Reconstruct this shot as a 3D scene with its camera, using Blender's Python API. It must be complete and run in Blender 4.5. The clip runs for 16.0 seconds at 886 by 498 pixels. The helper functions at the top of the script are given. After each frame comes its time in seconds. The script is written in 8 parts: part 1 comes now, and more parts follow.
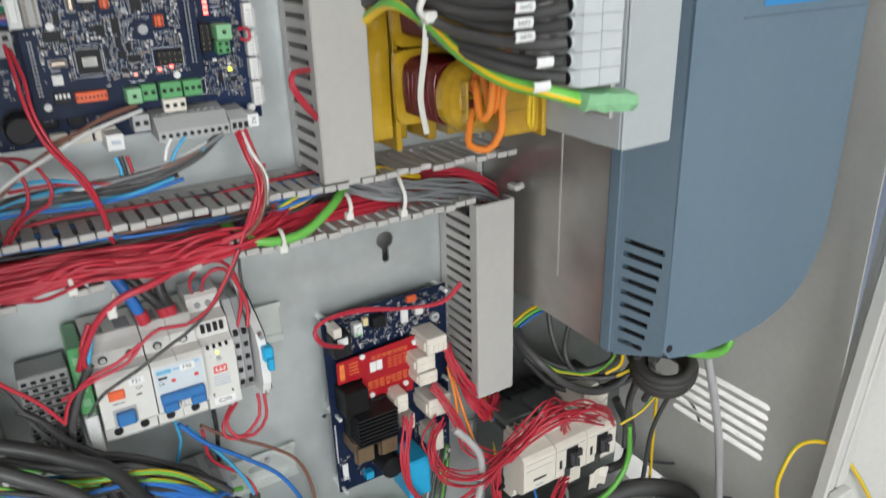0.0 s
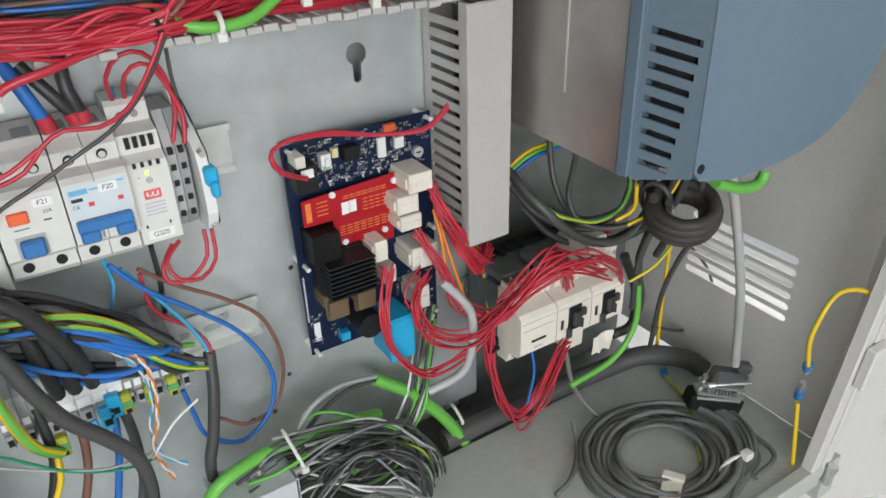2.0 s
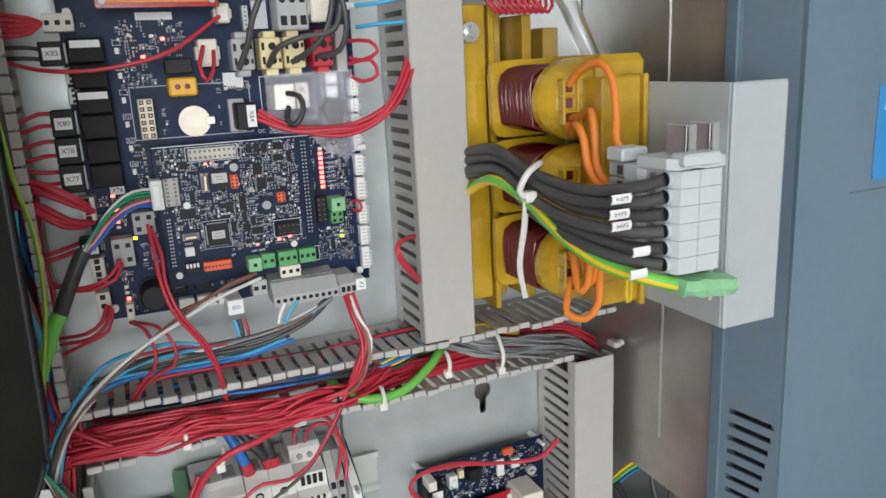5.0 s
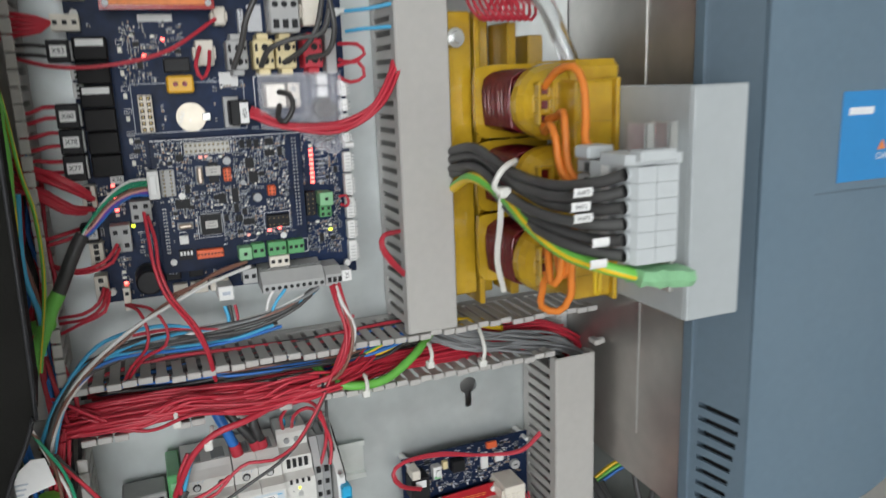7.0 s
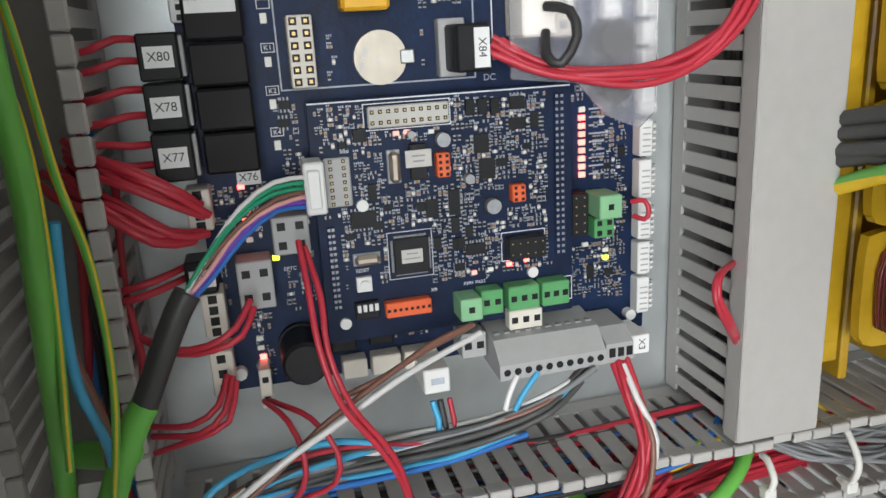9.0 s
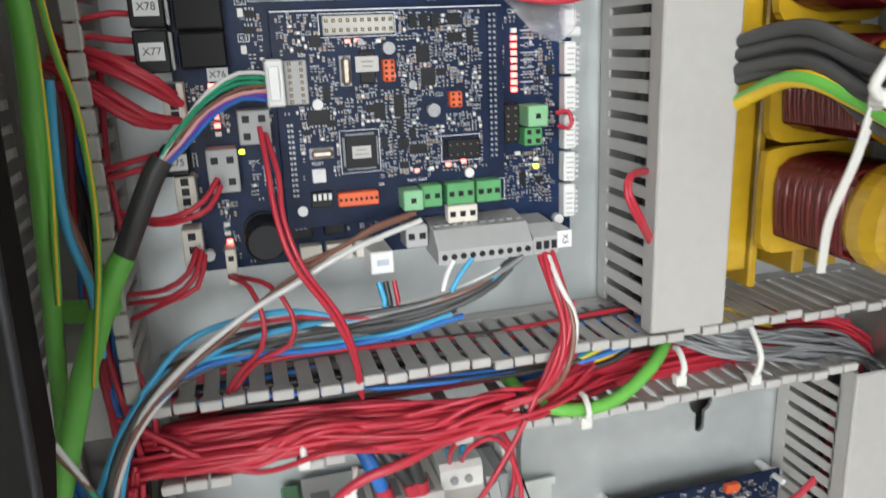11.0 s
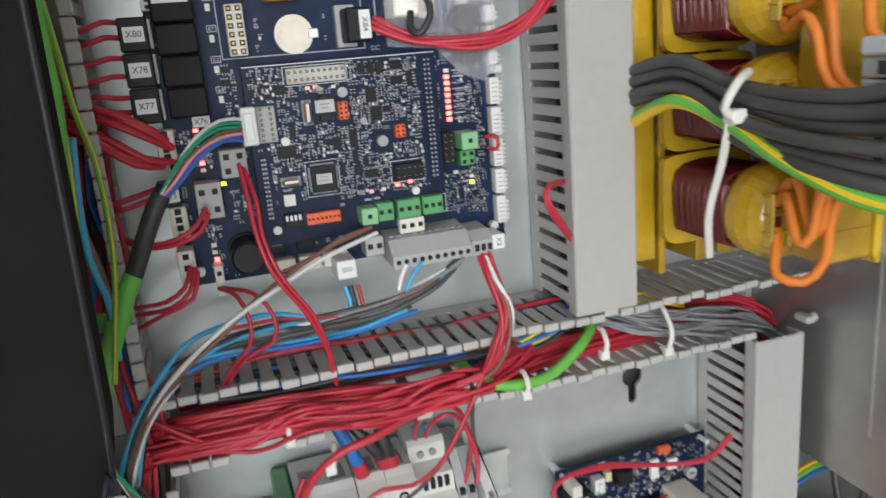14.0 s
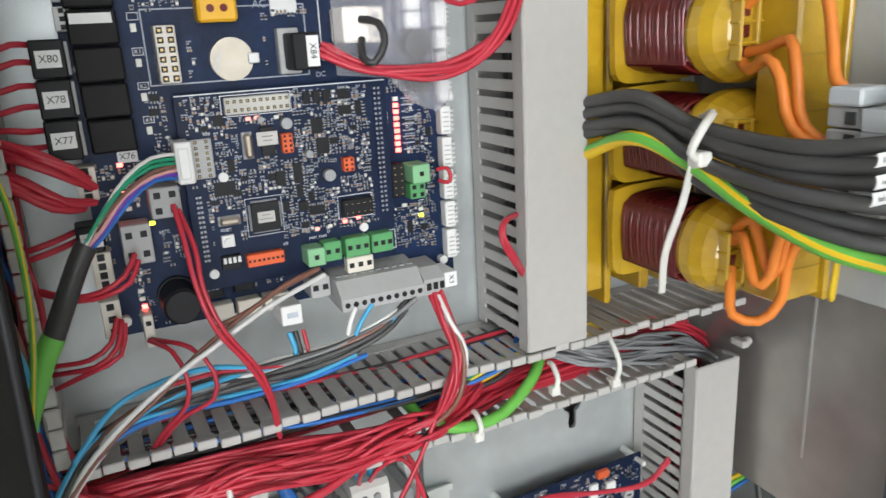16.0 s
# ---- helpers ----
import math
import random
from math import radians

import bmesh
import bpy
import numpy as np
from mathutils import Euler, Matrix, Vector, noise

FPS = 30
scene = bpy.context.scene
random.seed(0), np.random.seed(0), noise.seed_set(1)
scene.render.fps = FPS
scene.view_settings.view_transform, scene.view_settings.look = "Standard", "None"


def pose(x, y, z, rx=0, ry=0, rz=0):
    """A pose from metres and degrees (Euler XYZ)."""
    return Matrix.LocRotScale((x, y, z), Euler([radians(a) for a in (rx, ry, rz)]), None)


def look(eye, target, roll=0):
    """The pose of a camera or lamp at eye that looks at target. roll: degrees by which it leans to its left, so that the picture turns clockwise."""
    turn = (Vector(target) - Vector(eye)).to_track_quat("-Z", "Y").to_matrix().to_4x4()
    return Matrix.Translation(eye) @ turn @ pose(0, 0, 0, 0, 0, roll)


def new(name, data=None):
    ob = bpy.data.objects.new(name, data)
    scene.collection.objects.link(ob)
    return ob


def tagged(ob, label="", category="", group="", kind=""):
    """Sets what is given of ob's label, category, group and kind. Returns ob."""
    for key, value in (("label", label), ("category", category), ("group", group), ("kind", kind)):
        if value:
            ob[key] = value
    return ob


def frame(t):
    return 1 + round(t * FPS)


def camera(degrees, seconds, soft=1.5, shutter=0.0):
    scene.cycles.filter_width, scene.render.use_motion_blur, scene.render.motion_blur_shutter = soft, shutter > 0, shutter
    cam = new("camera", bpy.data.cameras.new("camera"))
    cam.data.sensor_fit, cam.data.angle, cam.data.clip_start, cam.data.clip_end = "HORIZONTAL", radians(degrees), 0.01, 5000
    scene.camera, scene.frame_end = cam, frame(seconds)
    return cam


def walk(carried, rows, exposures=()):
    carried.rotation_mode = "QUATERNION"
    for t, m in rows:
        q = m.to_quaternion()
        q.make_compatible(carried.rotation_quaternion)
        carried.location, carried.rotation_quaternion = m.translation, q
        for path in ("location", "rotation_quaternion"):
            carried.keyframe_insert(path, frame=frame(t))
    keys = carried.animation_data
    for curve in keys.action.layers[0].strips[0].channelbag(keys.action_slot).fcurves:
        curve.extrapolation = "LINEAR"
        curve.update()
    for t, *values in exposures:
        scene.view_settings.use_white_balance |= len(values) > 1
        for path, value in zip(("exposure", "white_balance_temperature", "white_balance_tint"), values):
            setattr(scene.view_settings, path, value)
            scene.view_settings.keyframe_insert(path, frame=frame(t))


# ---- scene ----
cam = camera(61.3, 16.0, shutter=0.4)
PATH = [
    (0, (-0.275, -0.557, 1.449), (0.678, 1.025, 0.679), -1.7),
    (0.5, (-0.259, -0.53, 1.4), (0.666, 1.033, 0.562), -1.6),
    (1, (-0.245, -0.506, 1.369), (0.683, 1.029, 0.484), -1.8),
    (1.5, (-0.233, -0.499, 1.355), (0.691, 0.995, 0.398), -1.8),
    (2, (-0.239, -0.501, 1.348), (0.674, 0.978, 0.357), -1.8),
    (2.5, (-0.261, -0.5, 1.339), (0.651, 1.007, 0.392), -2.3),
    (3, (-0.266, -0.498, 1.34), (0.674, 1.03, 0.456), -2.9),
    (3.5, (-0.268, -0.483, 1.355), (0.703, 1.088, 0.587), -3.6),
    (4, (-0.283, -0.457, 1.397), (0.661, 1.187, 0.759), -4.4),
    (4.5, (-0.286, -0.489, 1.458), (0.591, 1.224, 0.912), -3.1),
    (4.7, (-0.28, -0.523, 1.487), (0.519, 1.235, 0.966), -3.3),
    (6.8, (-0.256, -0.619, 1.5), (0.451, 1.203, 1.075), -2.1),
    (7, (-0.257, -0.595, 1.482), (0.464, 1.215, 1.031), -2.1),
    (7.5, (-0.272, -0.472, 1.459), (0.325, 1.402, 1.096), -4.0),
    (8, (-0.279, -0.342, 1.474), (0.127, 1.546, 0.955), -4.1),
    (8.2, (-0.278, -0.322, 1.473), (0.178, 1.55, 0.934), -3.3),
    (10.3, (-0.261, -0.324, 1.457), (0.193, 1.541, 0.896), -3.2),
    (10.5, (-0.263, -0.331, 1.454), (0.231, 1.525, 0.897), -2.7),
    (11, (-0.268, -0.378, 1.432), (0.228, 1.482, 0.891), -2.3),
    (11.5, (-0.267, -0.409, 1.418), (0.292, 1.428, 0.857), -1.8),
    (12, (-0.27, -0.437, 1.417), (0.308, 1.385, 0.828), -1.9),
    (12.5, (-0.277, -0.46, 1.403), (0.298, 1.358, 0.801), -2.7),
    (13, (-0.275, -0.481, 1.411), (0.33, 1.319, 0.783), -3.3),
    (13.5, (-0.282, -0.486, 1.418), (0.338, 1.315, 0.807), -4.1),
    (14, (-0.277, -0.445, 1.447), (0.3, 1.399, 0.929), -4.9),
    (14.5, (-0.302, -0.385, 1.45), (0.223, 1.467, 0.907), -4.0),
    (15, (-0.299, -0.359, 1.457), (0.316, 1.472, 0.939), -3.2),
    (15.5, (-0.294, -0.383, 1.462), (0.455, 1.392, 0.925), -2.6),
    (16, (-0.292, -0.407, 1.469), (0.533, 1.325, 0.903), -3.1),
]
walk(cam, [(t, look(eye, target, roll)) for t, eye, target, roll in PATH], exposures=[(0, -0.03), (3.5, -0.05), (4.0, -0.2), (4.5, -0.03), (7.0, -0.2), (7.5, -0.42), (8.0, -0.3), (10.3, 0.35), (11.0, 0.32), (12.5, 0.12), (14.0, 0.0), (14.5, 0.08), (15.0, 0.05), (16.0, 0.25)])

# ---------------------------------------------------------------- light
world = bpy.data.worlds.new("sky")
world.use_nodes = True
scene.world = world
_nt = world.node_tree
_sky = _nt.nodes.new("ShaderNodeTexSky")
_sky.sky_type, _sky.sun_disc = "NISHITA", False
_sky.sun_elevation, _sky.sun_rotation = radians(40), radians(150)
_nt.links.new(_sky.outputs[0], _nt.nodes["Background"].inputs[0])
_nt.nodes["Background"].inputs[1].default_value = 0.1


def area_lamp(name, eye, target, sx, sy, watts, colour):
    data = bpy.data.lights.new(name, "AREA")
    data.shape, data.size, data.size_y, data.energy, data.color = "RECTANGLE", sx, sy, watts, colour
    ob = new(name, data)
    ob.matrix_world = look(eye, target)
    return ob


# added lamps: assumed window behind the camera, assumed glazed door that brightens the louvres
area_lamp("assumed_window_fill", (-1.1, -2.96, 1.55), (-1.1, 0.0, 1.55), 1.9, 1.4, 75, (0.95, 0.975, 1.0))
area_lamp("assumed_door_fill", (1.78, 0.35, 1.09), (0.0, 0.35, 1.09), 1.06, 2.02, 36, (0.96, 0.98, 1.0))

# ---------------------------------------------------------------- tools of this script
Z0 = 1.2                     # height of the keyhole, origin of the plate coordinates, in millimetres
ORIGIN = {}


def V(x, y, z):
    return Vector((x / 1000, y / 1000, Z0 + z / 1000))


class Solid:
    """Collects shapes in millimetres: x right along the plate, y into it, z up."""

    def __init__(self):
        self.v, self.f, self.m, self.smooth = [], [], [], []
        self.turn = None

    def add(self, verts, faces, mat=0, smooth=False):
        n = len(self.v)
        if self.turn is not None:
            verts = [tuple(self.turn @ Vector(p)) for p in verts]
        self.v += [tuple(p) for p in verts]
        self.f += [tuple(i + n for i in f) for f in faces]
        self.m += [mat] * len(faces)
        self.smooth += [smooth] * len(faces)
        return self

    def box(self, x0, x1, y0, y1, z0, z1, b=0.0, mat=0):
        x0, x1 = sorted((x0, x1)); y0, y1 = sorted((y0, y1)); z0, z1 = sorted((z0, z1))
        b = min(b, (x1 - x0) * 0.45, (y1 - y0) * 0.45, (z1 - z0) * 0.45)
        if b <= 0:
            vs = [(x, y, z) for x in (x0, x1) for y in (y0, y1) for z in (z0, z1)]
            fs = [(0, 1, 3, 2), (4, 6, 7, 5), (0, 4, 5, 1), (2, 3, 7, 6), (0, 2, 6, 4), (1, 5, 7, 3)]
            return self.add(vs, fs, mat)
        c, h = ((x0 + x1) / 2, (y0 + y1) / 2, (z0 + z1) / 2), ((x1 - x0) / 2, (y1 - y0) / 2, (z1 - z0) / 2)
        vs, ix = [], {}
        for sx in (-1, 1):
            for sy in (-1, 1):
                for sz in (-1, 1):
                    s = (sx, sy, sz)
                    for a in range(3):
                        ix[s, a] = len(vs)
                        vs.append(tuple(c[k] + s[k] * (h[k] - (0 if k == a else b)) for k in range(3)))
        fs = []
        for a in range(3):
            p, q = [k for k in range(3) if k != a]
            for s in (-1, 1):
                def cor(sp, sq):
                    t = [0, 0, 0]; t[a], t[p], t[q] = s, sp, sq
                    return ix[tuple(t), a]
                ring = [cor(-1, -1), cor(1, -1), cor(1, 1), cor(-1, 1)]
                fs.append(tuple(ring if (s > 0) == (a != 1) else ring[::-1]))
        for a in range(3):
            p, q = [k for k in range(3) if k != a]
            for sp in (-1, 1):
                for sq in (-1, 1):
                    lo, hi = [0, 0, 0], [0, 0, 0]
                    lo[a], lo[p], lo[q] = -1, sp, sq
                    hi[a], hi[p], hi[q] = 1, sp, sq
                    lo, hi = tuple(lo), tuple(hi)
                    ring = [ix[lo, p], ix[hi, p], ix[hi, q], ix[lo, q]]
                    fs.append(tuple(ring if (sp * sq > 0) == (a == 1) else ring[::-1]))
        for s in [(i, j, k) for i in (-1, 1) for j in (-1, 1) for k in (-1, 1)]:
            ring = (ix[s, 0], ix[s, 1], ix[s, 2])
            fs.append(ring if s[0] * s[1] * s[2] > 0 else ring[::-1])
        return self.add(vs, fs, mat)

    def cyl(self, p, q, r, n=12, r2=None, mat=0, smooth=True):
        p, q = Vector(p), Vector(q)
        w = (q - p).normalized()
        u = w.orthogonal().normalized()
        t = w.cross(u)
        r2 = r if r2 is None else r2
        vs = [p + (u * math.cos(a) + t * math.sin(a)) * r for a in (2 * math.pi * i / n for i in range(n))]
        vs += [q + (u * math.cos(a) + t * math.sin(a)) * r2 for a in (2 * math.pi * i / n for i in range(n))]
        self.add(vs, [(i, (i + 1) % n, n + (i + 1) % n, n + i) for i in range(n)], mat, smooth)
        return self.add(vs, [tuple(range(n - 1, -1, -1)), tuple(range(n, 2 * n))], mat)

    def prism(self, poly, axis, a, b, mat=0):
        """A polygon in the two other axes (in order), drawn out along axis from a to b."""
        def put(u, w, d):
            return {"x": (d, u, w), "y": (u, d, w), "z": (u, w, d)}[axis]
        n = len(poly)
        area = sum(poly[i][0] * poly[(i + 1) % n][1] - poly[(i + 1) % n][0] * poly[i][1] for i in range(n))
        if (area > 0) == (axis == "y"):
            poly = poly[::-1]
        a, b = sorted((a, b))
        vs = [put(u, w, a) for u, w in poly] + [put(u, w, b) for u, w in poly]
        fs = [tuple(range(n - 1, -1, -1)), tuple(range(n, 2 * n))]
        fs += [(i, (i + 1) % n, n + (i + 1) % n, n + i) for i in range(n)]
        return self.add(vs, fs, mat)

    def loft(self, rings, mat=0):
        """Skin over rings with the same number of points, closed at both ends."""
        n = len(rings[0])
        vs = [p for ring in rings for p in ring]
        self.add(vs, [(k * n + i, k * n + (i + 1) % n, (k + 1) * n + (i + 1) % n, (k + 1) * n + i) for k in range(len(rings) - 1) for i in range(n)], mat)
        return self.add(rings[0] + rings[-1], [tuple(range(n - 1, -1, -1)), tuple(range(n, 2 * n))], mat)

    def tube(self, pts, r, n=8, step=6.0, mats=None, twist=0.0, cap=True, close=False):
        c = spline(pts, step, close)
        tang = np.gradient(c, axis=0)
        tang /= np.linalg.norm(tang, axis=1)[:, None] + 1e-9
        u = np.cross(tang[0], (0.31, 0.52, 0.79)); u /= np.linalg.norm(u)
        rings = []
        for i, (p, t) in enumerate(zip(c, tang)):
            u = u - t * (u @ t); u /= np.linalg.norm(u) + 1e-9
            w = np.cross(t, u)
            a = np.arange(n) * 2 * np.pi / n + twist * i
            rings.append(p + r * (np.cos(a)[:, None] * u + np.sin(a)[:, None] * w))
        k = len(rings)
        vs = [tuple(x) for ring in rings for x in ring.tolist()]
        fs, ms = [], []
        for i in range(k - 1):
            for j in range(n):
                fs.append((i * n + j, i * n + (j + 1) % n, (i + 1) * n + (j + 1) % n, (i + 1) * n + j))
                ms.append(0 if mats is None else mats[j % len(mats)])
        self.add(vs, fs, 0, True)
        self.m[-len(fs):] = ms
        if cap:
            self.add([vs[j] for j in range(n)], [tuple(range(n - 1, -1, -1))])
            self.add(vs[-n:], [tuple(range(n))])
        return self


def spline(pts, step=6.0, close=False):
    """Points along a smooth curve through pts."""
    p = np.array(pts, float)
    if len(p) == 2:
        n = max(2, int(np.linalg.norm(p[1] - p[0]) / step))
        return p[0] + (p[1] - p[0]) * np.linspace(0, 1, n + 1)[:, None]
    q = np.vstack([2 * p[0] - p[1], p, 2 * p[-1] - p[-2]])
    out = []
    for i in range(1, len(q) - 2):
        a, b, c, d = q[i - 1], q[i], q[i + 1], q[i + 2]
        n = max(2, int(np.linalg.norm(c - b) / step))
        for s in np.linspace(0, 1, n, endpoint=False):
            out.append(0.5 * (2 * b + (c - a) * s + (2 * a - 5 * b + 4 * c - d) * s * s + (3 * b - a - 3 * c + d) * s ** 3))
    out.append(p[-1])
    return np.array(out)


def mesh_of(name, s, mats, origin):
    me = bpy.data.meshes.new(name)
    o = Vector(origin)
    me.from_pydata([((x - o[0]) / 1000, (y - o[1]) / 1000, (z - o[2]) / 1000) for x, y, z in s.v], [], s.f)
    for m in (mats if isinstance(mats, (list, tuple)) else [mats]):
        me.materials.append(m)
    me.polygons.foreach_set("material_index", s.m)
    me.polygons.foreach_set("use_smooth", s.smooth)
    me.update()
    return me


def thing(name, at, label, category, group="", kind=""):
    """An Empty at the base of a thing made of parts."""
    ob = new(name)
    ob.empty_display_size = 0.02
    ob.location = V(*at)
    ORIGIN[ob] = at
    return tagged(ob, label, category, group, kind)


def part(name, s, mats, parent, label=""):
    """One mesh under a thing or under a part of it."""
    ob = new(name, mesh_of(name, s, mats, ORIGIN[parent]))
    ob.parent = parent
    ORIGIN[ob] = ORIGIN[parent]
    return tagged(ob, label, kind="stuff" if name in ("component_field", "printing", "contact_row") else "")


def solo(name, s, mats, label, category, at=None, group="", kind=""):
    """A thing of one mesh."""
    at = at or s.v[0]
    ob = new(name, mesh_of(name, s, mats, at))
    ob.location = V(*at)
    ORIGIN[ob] = at
    return tagged(ob, label, category, group, kind)


def again(ob, dx, dy, dz):
    """The same part once more, shifted, on the same mesh."""
    o = ob.copy()
    scene.collection.objects.link(o)
    o.location = ob.location + Vector((dx, dy, dz)) / 1000
    ORIGIN[o] = ORIGIN[ob]
    return o


def lettering(text, size, x, y, z, mat, parent, name="lettering", turn=0.0, squeeze=1.0):
    """Raised print facing the viewer, centred on x and z."""
    cu = bpy.data.curves.new("print", "FONT")
    cu.body, cu.size, cu.extrude, cu.align_x, cu.align_y = text, size / 1000, 0.00004, "CENTER", "CENTER"
    ob = bpy.data.objects.new("print", cu)
    me = bpy.data.meshes.new_from_object(ob)
    bpy.data.objects.remove(ob)
    o = ORIGIN[parent]
    me.transform(Matrix.Translation(((x - o[0]) / 1000, (y - o[1]) / 1000, (z - o[2]) / 1000)) @ Matrix.Rotation(radians(turn), 4, "Y")
                 @ Matrix.Rotation(radians(90), 4, "X") @ Matrix.Diagonal((squeeze, 1, 1, 1)))
    me.materials.append(mat)
    res = new(name, me)
    res.parent = parent
    ORIGIN[res] = o
    return res


def holed(outer, holes, axis, a, b):
    """A flat sheet with holes through it; axis and the two others as in Solid.prism."""
    bm = bmesh.new()
    rings = []
    for loop in [outer] + holes:
        vs = [bm.verts.new((u, w, 0)) for u, w in loop]
        rings.append(vs)
        for i in range(len(vs)):
            bm.edges.new((vs[i], vs[(i + 1) % len(vs)]))
    bmesh.ops.triangle_fill(bm, use_beauty=True, use_dissolve=False, edges=bm.edges[:])
    bm.verts.index_update()
    put = {"x": lambda u, w, d: (d, u, w), "y": lambda u, w, d: (u, d, w), "z": lambda u, w, d: (u, w, d)}[axis]
    flat = [(v.co.x, v.co.y) for v in bm.verts]
    tris = [tuple(v.index for v in f.verts) for f in bm.faces]
    s = Solid()
    n = len(flat)
    s.add([put(u, w, a) for u, w in flat] + [put(u, w, b) for u, w in flat], tris + [tuple(i + n for i in t[::-1]) for t in tris])
    for ring in rings:
        k = [v.index for v in ring]
        m = len(k)
        s.add([put(*flat[i], a) for i in k] + [put(*flat[i], b) for i in k], [(i, (i + 1) % m, m + (i + 1) % m, m + i) for i in range(m)])
    bm.free()
    return s


def disc(cx, cz, r, n=20):
    return [(cx + r * math.cos(2 * math.pi * i / n), cz + r * math.sin(2 * math.pi * i / n)) for i in range(n)]


def slot(u0, u1, w, r, n=5):
    """A slot with round ends along u, in the middle w, half height r."""
    pts = [(u1 - r + r * math.cos(a), w + r * math.sin(a)) for a in np.linspace(-math.pi / 2, math.pi / 2, n)]
    return pts + [(u0 + r + r * math.cos(a), w + r * math.sin(a)) for a in np.linspace(math.pi / 2, 3 * math.pi / 2, n)]


# ---------------------------------------------------------------- materials
def mat(name, rgb, rough=0.5, metal=0.0, var=0.12, scale=90.0, bump=0.15, fine=900.0, big=9.0, spread=0.0, emit=0.0, coat=0.0, clear=0.0, spec=0.5, streak=None, stain=None):
    m = bpy.data.materials.new(name)
    m.use_nodes = True
    nt = m.node_tree
    b = nt.nodes["Principled BSDF"]
    co = nt.nodes.new("ShaderNodeTexCoord")

    def noise_of(sc, det=3.0, vec=None):
        n = nt.nodes.new("ShaderNodeTexNoise")
        n.inputs["Scale"].default_value, n.inputs["Detail"].default_value = sc, det
        nt.links.new(vec or co.outputs["Object"], n.inputs["Vector"])
        return n.outputs["Fac"]

    vec = None
    if streak:
        mp = nt.nodes.new("ShaderNodeMapping")
        mp.inputs["Scale"].default_value = streak
        nt.links.new(co.outputs["Object"], mp.inputs["Vector"])
        vec = mp.outputs[0]
    grain, cloud = noise_of(scale, 4.0, vec), noise_of(big, 2.0)
    ramp = nt.nodes.new("ShaderNodeMath"); ramp.operation = "ADD"
    nt.links.new(grain, ramp.inputs[0]); nt.links.new(cloud, ramp.inputs[1])
    rng = nt.nodes.new("ShaderNodeMapRange")
    rng.inputs["From Min"].default_value, rng.inputs["From Max"].default_value = 0.65, 1.35
    rng.inputs["To Min"].default_value, rng.inputs["To Max"].default_value = 1 - var, 1 + var
    nt.links.new(ramp.outputs[0], rng.inputs["Value"])
    value = rng.outputs[0]
    if spread:
        oi = nt.nodes.new("ShaderNodeObjectInfo")
        r2 = nt.nodes.new("ShaderNodeMapRange")
        r2.inputs["To Min"].default_value, r2.inputs["To Max"].default_value = 1 - spread, 1 + spread
        nt.links.new(oi.outputs["Random"], r2.inputs["Value"])
        mu = nt.nodes.new("ShaderNodeMath"); mu.operation = "MULTIPLY"
        nt.links.new(value, mu.inputs[0]); nt.links.new(r2.outputs[0], mu.inputs[1])
        value = mu.outputs[0]
    hsv = nt.nodes.new("ShaderNodeHueSaturation")
    hsv.inputs["Color"].default_value = (*rgb, 1)
    nt.links.new(value, hsv.inputs["Value"])
    colour = hsv.outputs[0]
    if stain:
        srgb, amount, ssc = stain
        sr = nt.nodes.new("ShaderNodeMapRange")
        sr.inputs["From Min"].default_value, sr.inputs["From Max"].default_value, sr.inputs["To Max"].default_value = 0.52, 0.75, amount
        nt.links.new(noise_of(ssc, 5.0), sr.inputs["Value"])
        mx = nt.nodes.new("ShaderNodeMix"); mx.data_type = "RGBA"
        nt.links.new(sr.outputs[0], mx.inputs["Factor"])
        nt.links.new(colour, mx.inputs["A"]); mx.inputs["B"].default_value = (*srgb, 1)
        colour = mx.outputs["Result"]
    nt.links.new(colour, b.inputs["Base Color"])
    rr = nt.nodes.new("ShaderNodeMapRange")
    rr.inputs["To Min"].default_value, rr.inputs["To Max"].default_value = max(rough - 0.12, 0.03), min(rough + 0.12, 1)
    nt.links.new(cloud, rr.inputs["Value"])
    nt.links.new(rr.outputs[0], b.inputs["Roughness"])
    b.inputs["Metallic"].default_value = metal
    b.inputs["Coat Weight"].default_value = coat
    b.inputs["Specular IOR Level"].default_value = spec
    if clear:
        b.inputs["Transmission Weight"].default_value = clear
    if bump:
        bp = nt.nodes.new("ShaderNodeBump")
        bp.inputs["Strength"].default_value, bp.inputs["Distance"].default_value = bump, 0.0004
        nt.links.new(noise_of(fine, 2.0), bp.inputs["Height"])
        nt.links.new(bp.outputs[0], b.inputs["Normal"])
    if emit:
        b.inputs["Emission Color"].default_value, b.inputs["Emission Strength"].default_value = (*rgb, 1), emit
    return m


galv = mat("galvanised_steel", (0.57, 0.605, 0.60), 0.37, 0.55, 0.12, 45, 0.12, 500, 7, stain=((0.42, 0.46, 0.455), 0.85, 9))
zinc = mat("bright_zinc", (0.66, 0.67, 0.66), 0.3, 0.9, 0.12, 120, 0.1)
rail_zinc = mat("passivated_rail_zinc", (0.78, 0.81, 0.78), 0.32, 0.6, 0.1, 60, 0.1)
bare = mat("bare_sheet_metal", (0.42, 0.40, 0.375), 0.34, 0.75, 0.14, 40, 0.15, 400, 6, stain=((0.30, 0.2, 0.19), 0.5, 7))
enclosure = mat("enclosure_grey_paint", (0.62, 0.605, 0.575), 0.42, 0, 0.05, 160, 0.35, 1400, 3, stain=((0.52, 0.505, 0.475), 0.6, 6))
